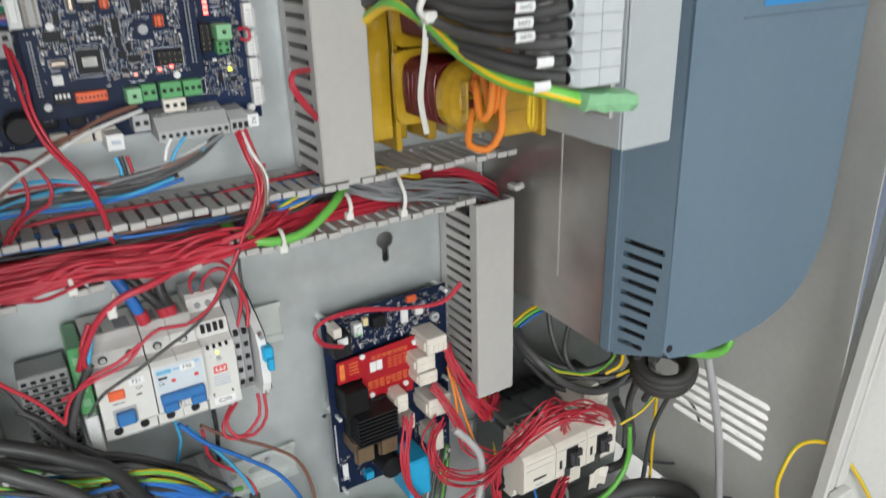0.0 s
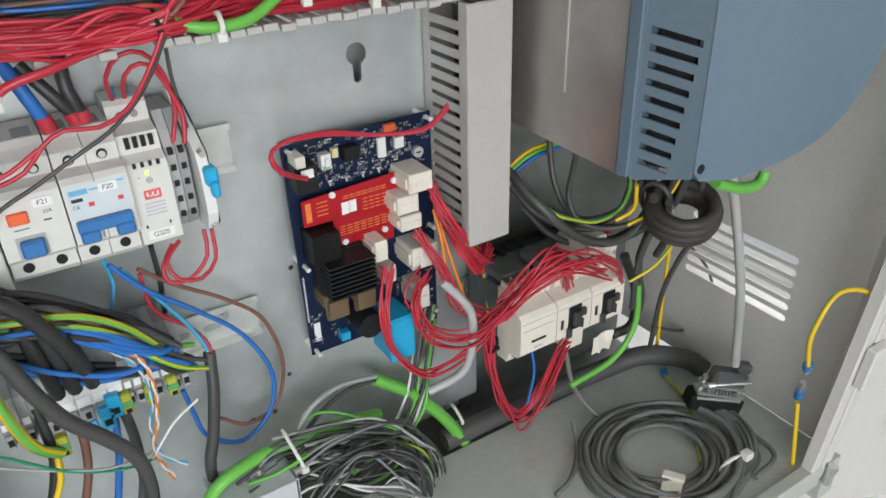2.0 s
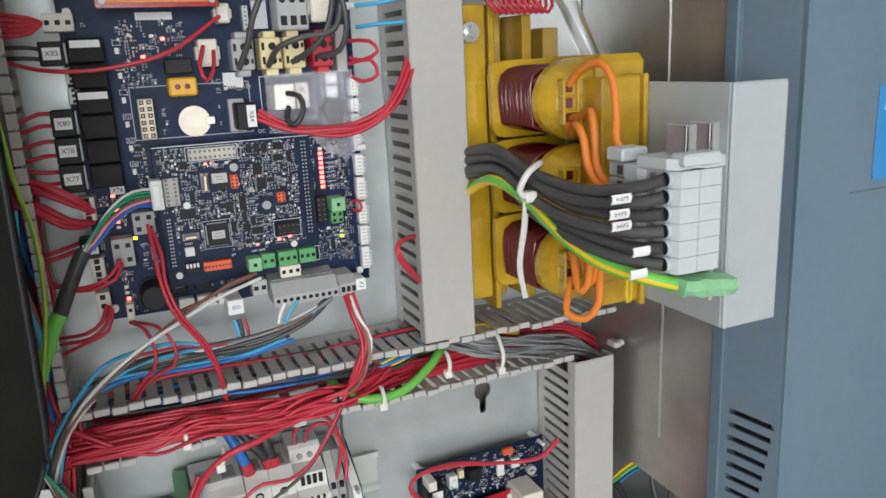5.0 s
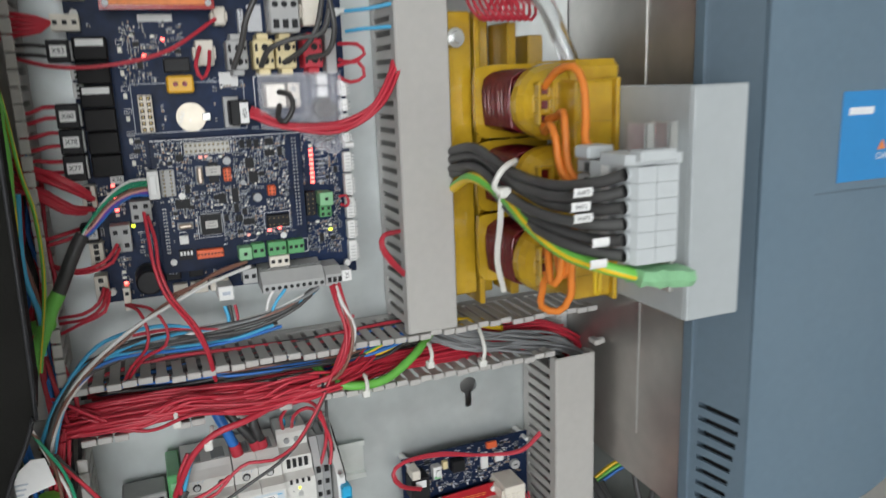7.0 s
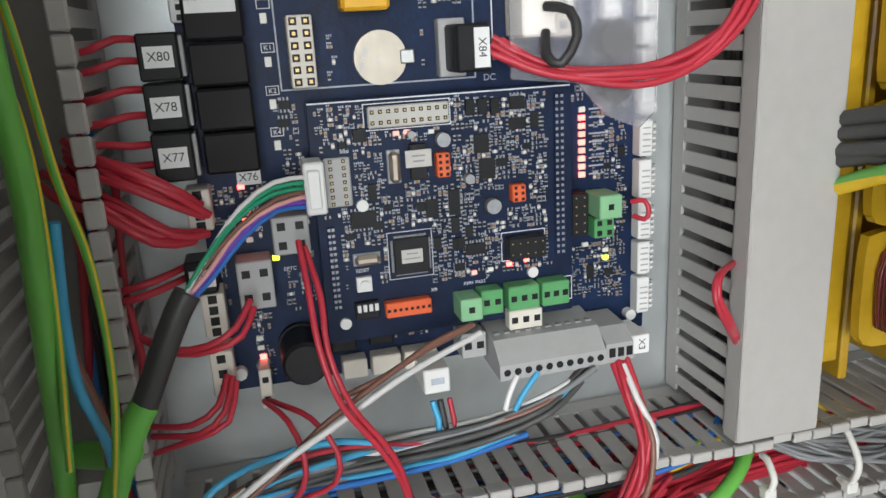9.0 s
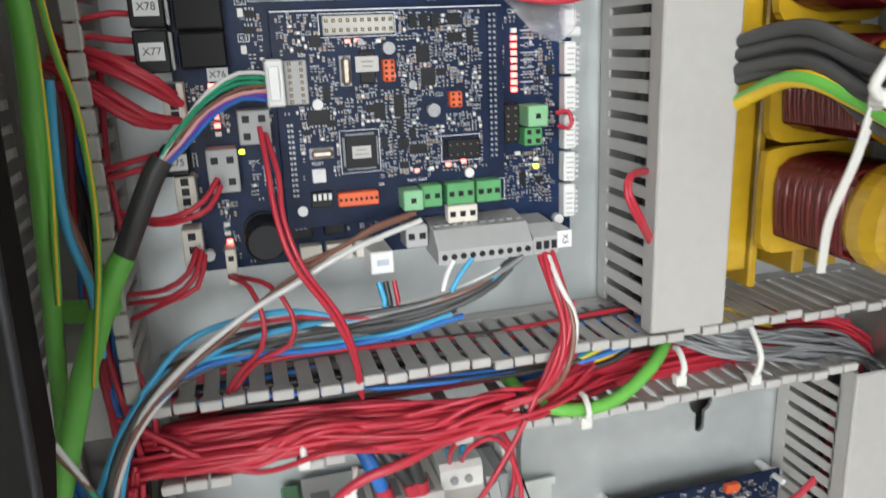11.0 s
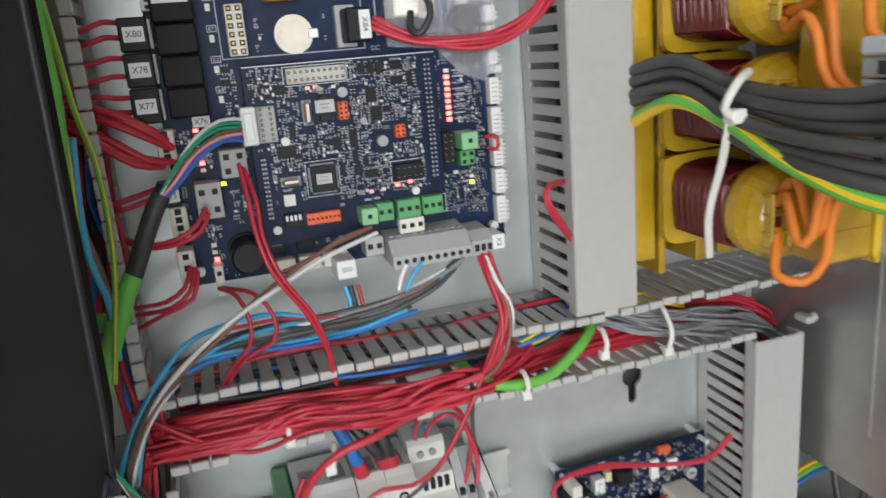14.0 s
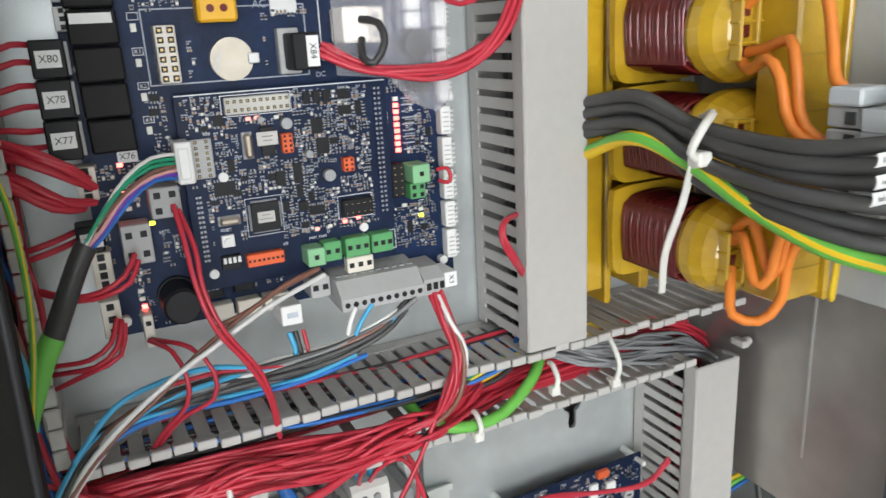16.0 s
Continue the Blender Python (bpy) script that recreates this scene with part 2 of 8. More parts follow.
floor_paint = mat("enclosure_floor_paint", (0.47, 0.485, 0.45), 0.45, 0, 0.08, 120, 0.3, 1200, 4, stain=((0.36, 0.36, 0.33), 0.7, 12))
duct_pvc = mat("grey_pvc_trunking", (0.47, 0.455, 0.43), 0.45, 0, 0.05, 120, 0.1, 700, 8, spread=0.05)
# same PVC toned darker: shade down inside the trunking is in this colour
duct_in = mat("grey_pvc_shaded", (0.37, 0.36, 0.34), 0.5, 0, 0.06, 100, 0.1)
bracket_paint = mat("bracket_grey_paint", (0.42, 0.45, 0.46), 0.4, 0.0, 0.04, 120, 0.3, 1200, 5)
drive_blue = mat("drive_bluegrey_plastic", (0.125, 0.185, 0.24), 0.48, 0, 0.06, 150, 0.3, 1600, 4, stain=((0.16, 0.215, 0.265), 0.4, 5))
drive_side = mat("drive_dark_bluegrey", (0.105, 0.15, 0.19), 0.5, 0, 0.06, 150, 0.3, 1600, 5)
pcb = mat("blue_circuit_board", (0.007, 0.0155, 0.045), 0.45, 0, 0.35, 140, 0.25, 500, 22, spec=0.22)
pcb_dark = mat("dark_blue_circuit_board", (0.0065, 0.018, 0.056), 0.45, 0, 0.45, 160, 0.3, 500, 26, spec=0.22)
pcb_red = mat("red_circuit_card", (0.40, 0.013, 0.022), 0.3, 0, 0.15, 120, 0.15, 500, 14, spec=0.3)
ink_white = mat("white_print", (0.75, 0.76, 0.78), 0.5, 0, 0.1, 300, 0)
ink_dim = mat("worn_white_print", (0.42, 0.46, 0.52), 0.5, 0, 0.3, 400, 0)
ink_black = mat("black_print", (0.02, 0.02, 0.022), 0.5, 0, 0.1, 300, 0)
ink_orange = mat("orange_print", (0.75, 0.22, 0.05), 0.5, 0, 0.25, 300, 0)
ink_blue = mat("blue_print", (0.15, 0.42, 0.62), 0.5, 0, 0.1, 300, 0)
ink_red = mat("red_print", (0.65, 0.06, 0.06), 0.5, 0, 0.1, 300, 0)
paper = mat("white_label", (0.80, 0.80, 0.79), 0.55, 0, 0.04, 200, 0.1)
foil = mat("grey_foil_label", (0.52, 0.53, 0.55), 0.35, 0.3, 0.08, 200, 0.1)
solder = mat("solder", (0.34, 0.35, 0.36), 0.45, 0.5, 0.15, 500, 0.1)
black_pl = mat("black_plastic", (0.015, 0.015, 0.0165), 0.48, 0, 0.2, 120, 0.2, spec=0.25)
relay_bl = mat("relay_black_plastic", (0.012, 0.0115, 0.012), 0.5, 0, 0.25, 60, 0.25, 300, 20, spec=0.16)
ivory = mat("ivory_plastic", (0.74, 0.69, 0.60), 0.42, 0, 0.06, 120, 0.1, spread=0.04)
ivory_y = mat("yellowed_nylon", (0.76, 0.64, 0.36), 0.4, 0, 0.07, 120, 0.1)
white_pl = mat("white_plastic", (0.76, 0.76, 0.74), 0.38, 0, 0.04, 140, 0.1)
breaker_w = mat("breaker_offwhite", (0.68, 0.67, 0.63), 0.4, 0, 0.04, 150, 0.12, stain=((0.55, 0.53, 0.49), 0.45, 25))
grey_pl = mat("light_grey_plastic", (0.40, 0.40, 0.395), 0.45, 0, 0.06, 150, 0.12, spread=0.05)
midgrey = mat("grey_terminal_plastic", (0.28, 0.285, 0.285), 0.45, 0, 0.08, 150, 0.12, spread=0.06)
term_grey = mat("pale_grey_terminal", (0.52, 0.55, 0.56), 0.42, 0, 0.04, 140, 0.12)
green_con = mat("green_connector", (0.10, 0.34, 0.13), 0.4, 0, 0.1, 150, 0.1)
green_lt = mat("pale_green_connector", (0.24, 0.50, 0.27), 0.4, 0, 0.1, 150, 0.1)
orange_con = mat("orange_connector", (0.78, 0.13, 0.04), 0.4, 0, 0.1, 150, 0.1)
yellow_pl = mat("yellow_plastic", (0.86, 0.46, 0.02), 0.4, 0, 0.06, 150, 0.1)
red_pl = mat("red_plastic", (0.50, 0.03, 0.05), 0.4, 0, 0.08, 150, 0.1)
blue_pl = mat("blue_plastic", (0.035, 0.17, 0.43), 0.38, 0, 0.08, 150, 0.1)
cyan_pl = mat("light_blue_plastic", (0.02, 0.38, 0.66), 0.36, 0, 0.1, 120, 0.1)
gold = mat("brass_contact", (0.55, 0.40, 0.18), 0.45, 0.8, 0.1, 300, 0)
steel_c = mat("coin_cell_steel", (0.47, 0.43, 0.36), 0.36, 0.85, 0.2, 60, 0.15, 300, 40)
varnish = mat("amber_varnish", (0.54, 0.335, 0.020), 0.26, 0.0, 0.22, 60, 0.5, 200, 14, coat=0.5, stain=((0.34, 0.16, 0.010), 0.75, 22))
varnish_d = mat("dark_amber_varnish", (0.36, 0.215, 0.012), 0.3, 0.0, 0.25, 50, 0.5, 200, 14, coat=0.4)
copper = mat("enamelled_copper", (0.14, 0.011, 0.014), 0.18, 0.25, 0.3, 200, 0.15, 500, 30, coat=0.9)
glassy = mat("clear_plastic", (0.97, 0.97, 0.98), 0.14, 0, 0.02, 50, 0, clear=1.0, spec=0.3)
milky = mat("hazy_clear_plastic", (0.93, 0.93, 0.95), 0.22, 0, 0.03, 50, 0, clear=0.93, spec=0.5)
dark_term = mat("dark_grey_terminal_plastic", (0.05, 0.052, 0.053), 0.5, 0, 0.12, 120, 0.15)
earth_y = mat("yellow_green_terminal", (0.42, 0.42, 0.04), 0.45, 0, 0.12, 120, 0.1)
dark_rub = mat("black_rubber", (0.045, 0.042, 0.040), 0.6, 0, 0.25, 60, 0.3, 600, 12)
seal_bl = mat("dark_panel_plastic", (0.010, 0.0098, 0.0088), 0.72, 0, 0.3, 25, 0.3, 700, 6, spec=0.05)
nylon_tie = mat("natural_nylon_tie", (0.74, 0.73, 0.68), 0.35, 0, 0.05, 150, 0.1)
led_red = mat("lit_red_led", (1.0, 0.10, 0.08), 0.4, 0, 0, 100, 0, emit=7.0)
led_pink = mat("lit_pale_red_led", (1.0, 0.35, 0.28), 0.4, 0, 0, 100, 0, emit=1.1)
led_yel = mat("lit_yellow_led", (0.8, 0.95, 0.05), 0.4, 0, 0, 100, 0, emit=2.2)
led_wht = mat("pale_led_lens", (0.8, 0.8, 0.72), 0.3, 0, 0.04, 200, 0)
room_wall = mat("room_wall_paint", (0.72, 0.72, 0.70), 0.8, 0, 0.04, 30, 0.2)
room_floor = mat("room_floor_screed", (0.36, 0.35, 0.33), 0.7, 0, 0.12, 20, 0.2)
frame_dk = mat("window_frame_paint", (0.6, 0.6, 0.6), 0.5, 0, 0.05)


def insul(name, rgb, rough=0.38):
    return mat(name, rgb, rough, 0, 0.07, 90, 0.12, 700, 20, spread=0.09)


W = {
    "red": insul("red_wire_insulation", (0.50, 0.030, 0.052)),
    "blue": insul("blue_wire_insulation", (0.03, 0.165, 0.52)),
    "sky": insul("light_blue_insulation", (0.06, 0.37, 0.62)),
    "black": insul("black_insulation", (0.036, 0.035, 0.035), 0.42),
    "grey": insul("grey_insulation", (0.22, 0.225, 0.23)),
    "dgrey": insul("dark_grey_insulation", (0.068, 0.067, 0.066), 0.45),
    "mgrey": insul("mid_grey_cable_sheath", (0.15, 0.152, 0.147), 0.5),
    "lgrey": insul("light_grey_insulation", (0.42, 0.42, 0.415)),
    "white": insul("white_insulation", (0.74, 0.73, 0.71)),
    "brown": insul("brown_insulation", (0.21, 0.098, 0.07)),
    "yellow": insul("yellow_insulation", (0.78, 0.52, 0.02)),
    "green": insul("green_cable_sheath", (0.15, 0.48, 0.075)),
    "dgreen": insul("green_wire_insulation", (0.02, 0.30, 0.16)),
    "orange": insul("orange_sleeve", (0.72, 0.21, 0.03)),
    "violet": insul("violet_insulation", (0.16, 0.06, 0.42)),
    "pink": insul("pink_insulation", (0.70, 0.36, 0.33)),
}
COLOUR = {"mgrey": "grey", "sky": "light blue", "dgrey": "dark grey", "lgrey": "light grey", "dgreen": "green", "gy": "green and yellow"}


def wire_mesh(pts, r, col, n=8, step=6.0):
    s = Solid()
    if col == "gy":
        s.tube(pts, r, 10, step, mats=[0, 0, 0, 0, 1, 1, 1, 0, 1, 1], twist=0.06)
        return s, [W["yellow"], W["green"]]
    s.tube(pts, r, n, step)
    return s, [W[col]]


def wire(pts, r, col, label="", name="", group=""):
    """A wire or cable lying by itself."""
    s, ms = wire_mesh(pts, r, col)
    c = COLOUR.get(col, col)
    return solo(name or ("wire" if r < 2.2 else "cable"), s, ms, label or f"{c} insulated {'wire' if r < 2.2 else 'cable'} in the control cabinet",
                "wire" if r < 2.2 else "cable", at=tuple(pts[0]), group=group)


def strand(pts, r, col, parent, name="wire", label=""):
    s, ms = wire_mesh(pts, r, col)
    return part(name, s, ms, parent, label)


def twisted(pts, r, cols, label, turns=0.55):
    """Two thin cores twisted round one another."""
    c = spline(pts, 2.0)
    t = thing("twisted_pair", tuple(pts[0]), label, "wire")
    for k, col in enumerate(cols):
        a = np.arange(len(c)) * turns + math.pi * k
        q = c + 0.95 * r * np.stack([np.cos(a), 0.6 * np.sin(a + 0.8), np.sin(a)], 1)
        strand([tuple(x) for x in q.tolist()], r, col, t)
    return t


def loom(name, label, pts, spread, cols, r, seed, wander=0.8, flat=1.0, group=""):
    """A bundle of wires that run together along pts, each with its own wavering place in it."""
    rng = random.Random(seed)
    t = thing(name, tuple(pts[0]), label, "cable bundle", group)
    p = np.array(pts, float)
    for c in cols:
        a, d = rng.uniform(0, 6.283), spread * math.sqrt(rng.uniform(0.02, 1))
        base = np.array([d * math.cos(a), d * math.sin(a) * 0.8, d * math.sin(a) * flat])
        q = [tuple(x + base * rng.uniform(0.75, 1.2) + np.array([rng.gauss(0, wander) for _ in range(3)]) * spread * 0.3) for x in p]
        strand(q, r * rng.uniform(0.92, 1.08), c, t)
    return t

# ---------------------------------------------------------------- the room and the cabinet's shell
def room():
    f = Solid().box(-2500, 1800, -3100, 1300, -1300, -1200)
    solo("floor", f, room_floor, "grey cement screed floor of the machine room", "floor", at=(0, 0, -1200), kind="structure")
    c = Solid().box(-2500, 1800, -3100, 1300, 1500, 1600)
    solo("ceiling", c, room_wall, "plain white painted ceiling", "ceiling", at=(0, 0, 1500), kind="structure")
    # unseen sheet, added as a bright backdrop to the louvre slots
    g = Solid().box(-40000, 40000, -40000, 40000, -1400, -1304)
    solo("ground", g, room_wall, "unseen pale ground sheet that brightens the louvre slots", "ground", at=(1900, 0, -1304), kind="structure")
    n = Solid().box(-2500, 1800, 1200, 1300, -1200, 1500)
    solo("wall_north", n, room_wall, "plain white painted wall behind the cabinet", "wall", at=(0, 1200, -1200), kind="structure")
    w = Solid().box(-2600, -2500, -3100, 1300, -1200, 1500)
    solo("wall_west", w, room_wall, "plain white painted wall", "wall", at=(-2500, 0, -1200), kind="structure")
    # openings and window frame are unseen, made up to seat the area lamps
    s = holed([(-2500, -1200), (1800, -1200), (1800, 1500), (-2500, 1500)], [[(-2070, -360), (-130, -360), (-130, 1060), (-2070, 1060)]], "y", -3100, -3000)
    solo("wall_south", s, room_wall, "unseen white painted wall with an opening for the added lamp", "wall", at=(0, -3000, -1200), kind="structure")
    e = holed([(-3100, -1200), (1300, -1200), (1300, 1500), (-3100, 1500)], [[(-180, -1120), (880, -1120), (880, 900), (-180, 900)]], "x", 1800, 1900)
    solo("wall_east", e, room_wall, "unseen white painted wall with an opening for the louvre lamp", "wall", at=(1800, 0, -1200), kind="structure")
    fr = thing("assumed_window", (-1100, -3050, -360), "assumed white window frame round the added lamp, out of view", "window", kind="structure")
    for v in ((-2070, -130, -3080, -3040, -360, -310), (-2070, -130, -3080, -3040, 1010, 1060), (-2070, -2020, -3080, -3040, -310, 1010), (-180, -130, -3080, -3040, -310, 1010)):
        part("window_frame", Solid().box(*v), frame_dk, fr)


room()


def cabinet():
    t = thing("cabinet_shell", (0, 0, -380), "light grey painted sheet steel control cabinet shell", "cabinet", kind="structure")
    slots = [slot(-178, -56, -208 - 12.6 * i, 3.9) for i in range(6)]
    part("side_wall", holed([(-242, -380), (42, -380), (42, 700), (-242, 700)], slots, "x", 340, 342), enclosure, t, "side wall with six louvre slots")
    part("side_wall", Solid().box(-432, -430, -246, 42, -420, 700), enclosure, t)
    part("back_wall", Solid().box(-430, 340, 40, 42, -420, 700), enclosure, t)
    part("roof", Solid().box(-432, 342, -246, 42, 700, 703), enclosure, t)
    fl = Solid().box(-430, 340, -250, -52, -383, -380, 0.6).box(-430, 340, -54, -52, -420, -383)
    fl.box(-430, 312, -262, -250, -400, -376, 1.0)
    part("bottom_plate", fl, floor_paint, t, "painted bottom plate")
    # rear part of the floor, with the shade of the gap put into its grey
    part("rear_channel", Solid().box(-430, 340, -52, 40, -424, -420), mat("channel_shade_grey", (0.17, 0.175, 0.165), 0.5, 0, 0.12), t, "cable channel behind the bottom plate, toned dark for its shade")
    part("lower_body", Solid().box(-432, 342, -246, 42, -1200, -425, 2.0), enclosure, t, "closed lower part of the cabinet")
    part("bottom_fold", Solid().box(318, 340, -262, -250, -424, -378), floor_paint, t)
    for x, y in ((60, -150), (-60, -200), (120, -225)):
        s = Solid().cyl((x, y, -380), (x, y, -376), 4.5, 10).cyl((x, y, -376), (x, y, -372), 2.6, 6)
        part("screw", s, zinc, t, "zinc plated screw")
    # front upright with its seal, and the opened door beyond; it leans slightly towards the room
    lean = Matrix.Translation((296, -248, -392)) @ Matrix.Rotation(radians(4.2), 4, "X")
    u = Solid(); u.turn = lean
    part("upright", u.box(0, 13, -12, 0, 0, 900, 1.2).box(14.6, 28, -13, 0, 0, 900, 1.2), enclosure, t)
    u = Solid(); u.turn = lean
    part("door_seal", u.box(12.8, 14.8, -10.6, -1, 6, 900), dark_rub, t, "black rubber door seal")
    u = Solid(); u.turn = lean
    part("hinge", u.box(3, 26, -22, -12.4, 124, 166, 1.5).box(23, 31, -20, -12, 128, 162, 1.0), enclosure, t, "grey painted hinge block")
    u = Solid(); u.turn = lean
    part("hinge_bolt", u.cyl((22, -18, -4), (22, -18, 14), 3.6, 10).cyl((22, -18, 14), (22, -18, 20), 5.2, 6), zinc, t, "zinc plated bolt")
    d = thing("cabinet_door", (326, -260, -392), "opened light grey painted steel cabinet door", "door", kind="structure")
    s = Solid()
    s.turn = Matrix.Translation((324, -262, 0)) @ Matrix.Rotation(radians(-20), 4, "Z") @ Matrix.Rotation(radians(3.0), 4, "X")
    s.box(0, 520, -3, 0, -470, 500, 1.0).box(0, 12, 0, 10, -400, 500, 1.5)
    part("door_panel", s, enclosure, d)


cabinet()


def plate():
    keyhole = [(8.3 * math.cos(a), 1.5 + 8.3 * math.sin(a)) for a in np.linspace(radians(-66), radians(246), 22)]
    keyhole += [(-3.4, -17), (-2.4, -19.3), (0, -20.2), (2.4, -19.3), (3.4, -17)]
    holes = [keyhole] + [disc(x, z, r, 10) for x, z, r in ((-73, -157.5, 2.2), (-88, -259, 2.2), (-118, -291, 2), (-134, -291.5, 2), (-126, -291, 2), (-106, -292, 2.4),
                                                        (10, -288, 2), (18, -288, 2), (26, -288, 2), (-94, 30, 2.0), (-300, -120, 2.2))]
    s = holed([(-345, -372), (104, -372), (104, 520), (-345, 520)], holes, "y", 0, 2.5)
    t = thing("mounting_plate", (0, 2, -372), "galvanised steel mounting plate with a keyhole slot", "mounting plate", kind="structure")
    part("sheet", s, galv, t)
    part("edge_fold", Solid().box(104, 106, 0, 24, -372, 520), galv, t)


plate()

# ---------------------------------------------------------------- slotted wiring trunking
PITCH = 10.35


def finger_mesh(kind):
    """One tooth of a slotted trunking wall. 'up': wall in the xy plane; 'side': wall in the yz plane."""
    s = Solid()
    if kind == "up":
        s.box(-3.5, 3.5, -57, -11, -0.8, 0.8, 0.3).prism([(-3.5, -57), (3.5, -57), (4.7, -59), (4.7, -66), (-4.7, -66), (-4.7, -59)], "z", -0.8, 0.8)
        s.box(-4.7, 4.7, -66.4, -63.2, -2.6, 2.2, 0.6)
    else:
        s.box(-0.8, 0.8, -58, -11, -3.2, 3.2, 0.3).box(-0.8, 0.8, -62, -58, -4.8, 4.8, 0.3)
    return s


def fingers(parent, kind, places):
    o = ORIGIN[parent]
    me = mesh_of("finger", finger_mesh(kind), duct_pvc, (0, 0, 0))
    for x, z, lean in places:
        ob = new("finger", me)
        ob.parent = parent
        ob.location = Vector((x - o[0], -o[1], z - o[2])) / 1000
        ob.rotation_euler = (radians(lean), 0, radians(lean * 0.4))
        ORIGIN[ob] = o


def duct_h():
    t = thing("cable_trunking", (-318, 0, 45), "grey slotted PVC trunking without its cover, full of wires", "cable trunking", "wiring trunking")
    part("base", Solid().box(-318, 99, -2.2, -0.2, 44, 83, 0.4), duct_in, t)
    part("wall_strip", Solid().box(-318, 99, -11, -2.2, 81.2, 82.8), duct_pvc, t)
    part("wall_strip", Solid().box(-318, 99, -11, -2.2, 44.2, 45.8), duct_pvc, t)
    rng = random.Random(4)
    top = [(-312.5 + PITCH * i, 82, rng.uniform(-1.5, 1.5)) for i in range(40)]
    fingers(t, "up", top)
    low = []
    for i in range(36):
        x = -312.5 + PITCH * i
        if -284 < x < -255 or -236 < x < -212 or -203 < x < -185 or -170 < x < -148:
            continue
        low.append((x, 45, rng.uniform(-1.0, 1.0)))
    fingers(t, "up", low)
    e = Solid().box(92, 99, -70, -58, 47, 52, 1.0).cyl((98, -64, 49), (104, -64, 49), 3.2, 8)
    part("cover_clip", e, duct_pvc, t)


def duct_v(x0, x1, z0, z1, label, cover=True, right=True, left=True, gap=()):
    t = thing("cable_trunking", (x0, 0, z0), label, "cable trunking", "wiring trunking")
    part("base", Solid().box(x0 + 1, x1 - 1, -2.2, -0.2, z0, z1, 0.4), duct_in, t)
    rng = random.Random(int(z0))
    n = int((z1 - z0 - 8) / PITCH)
    for on, x in ((left, x0 + 1), (right, x1 - 1)):
        if not on:
            continue
        part("wall_strip", Solid().box(x - 0.8, x + 0.8, -11, -2.2, z0, z1), duct_pvc, t)
        if cover:
            part("wall_strip", Solid().box(x - 0.8, x + 0.8, -63, -52, z0, z1), duct_pvc, t)
        fingers(t, "side", [(x, z0 + 7 + PITCH * i, 0 if cover else rng.uniform(-1, 1)) for i in range(n)
                                                   if not any(a < z0 + 7 + PITCH * i < b for a, b in gap)])
        if not cover:
            tips = Solid().box(x - 3.8, x + 2.6, -66, -63.2, -4.7, 4.7, 0.7)
            me = mesh_of("finger_tip", tips, duct_pvc, (0, 0, 0))
            for i in range(n):
                z = z0 + 7 + PITCH * i
                if any(a < z < b for a, b in gap):
                    continue
                ob = new("finger_tip", me)
                ob.parent = t
                ob.location = Vector((-x0, 0, z - z0)) / 1000
    if cover:
        c = Solid().box(x0 - 1.4, x1 + 1.4, -66, -63.6, z0 - 1, z1, 1.1).box(x0 - 1.4, x0 - 0.4, -64, -55, z0 - 1, z1).box(x1 + 0.4, x1 + 1.4, -64, -55, z0 - 1, z1)
        part("cover", c, duct_pvc, t, "smooth grey snap-on cover")
    return t


duct_h()
duct_v(-76, -37, 85, 520, "upright grey PVC trunking with a smooth snap-on cover")
duct_v(56.5, 93.5, -150, 40, "short upright grey PVC trunking with a smooth cover")
duct_v(-364, -321, 86, 520, "upright grey slotted trunking without its cover, crammed with cables", cover=False)
duct_v(-362, -317, -340, 42, "lower upright grey slotted trunking without its cover", cover=False)


# ---------------------------------------------------------------- the dark panel at the cabinet's opening
def dark_panel():
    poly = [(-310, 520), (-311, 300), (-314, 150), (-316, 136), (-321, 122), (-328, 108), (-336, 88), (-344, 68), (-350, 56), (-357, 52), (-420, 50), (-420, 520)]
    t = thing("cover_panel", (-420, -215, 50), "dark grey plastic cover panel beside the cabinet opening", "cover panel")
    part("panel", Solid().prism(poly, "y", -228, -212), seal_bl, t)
    rim = [(x - 0.6, -228.4, z) for x, z in poly[:10]]
    part("edge_bead", Solid().tube(rim, 1.1, 6, 5), black_pl, t)


dark_panel()


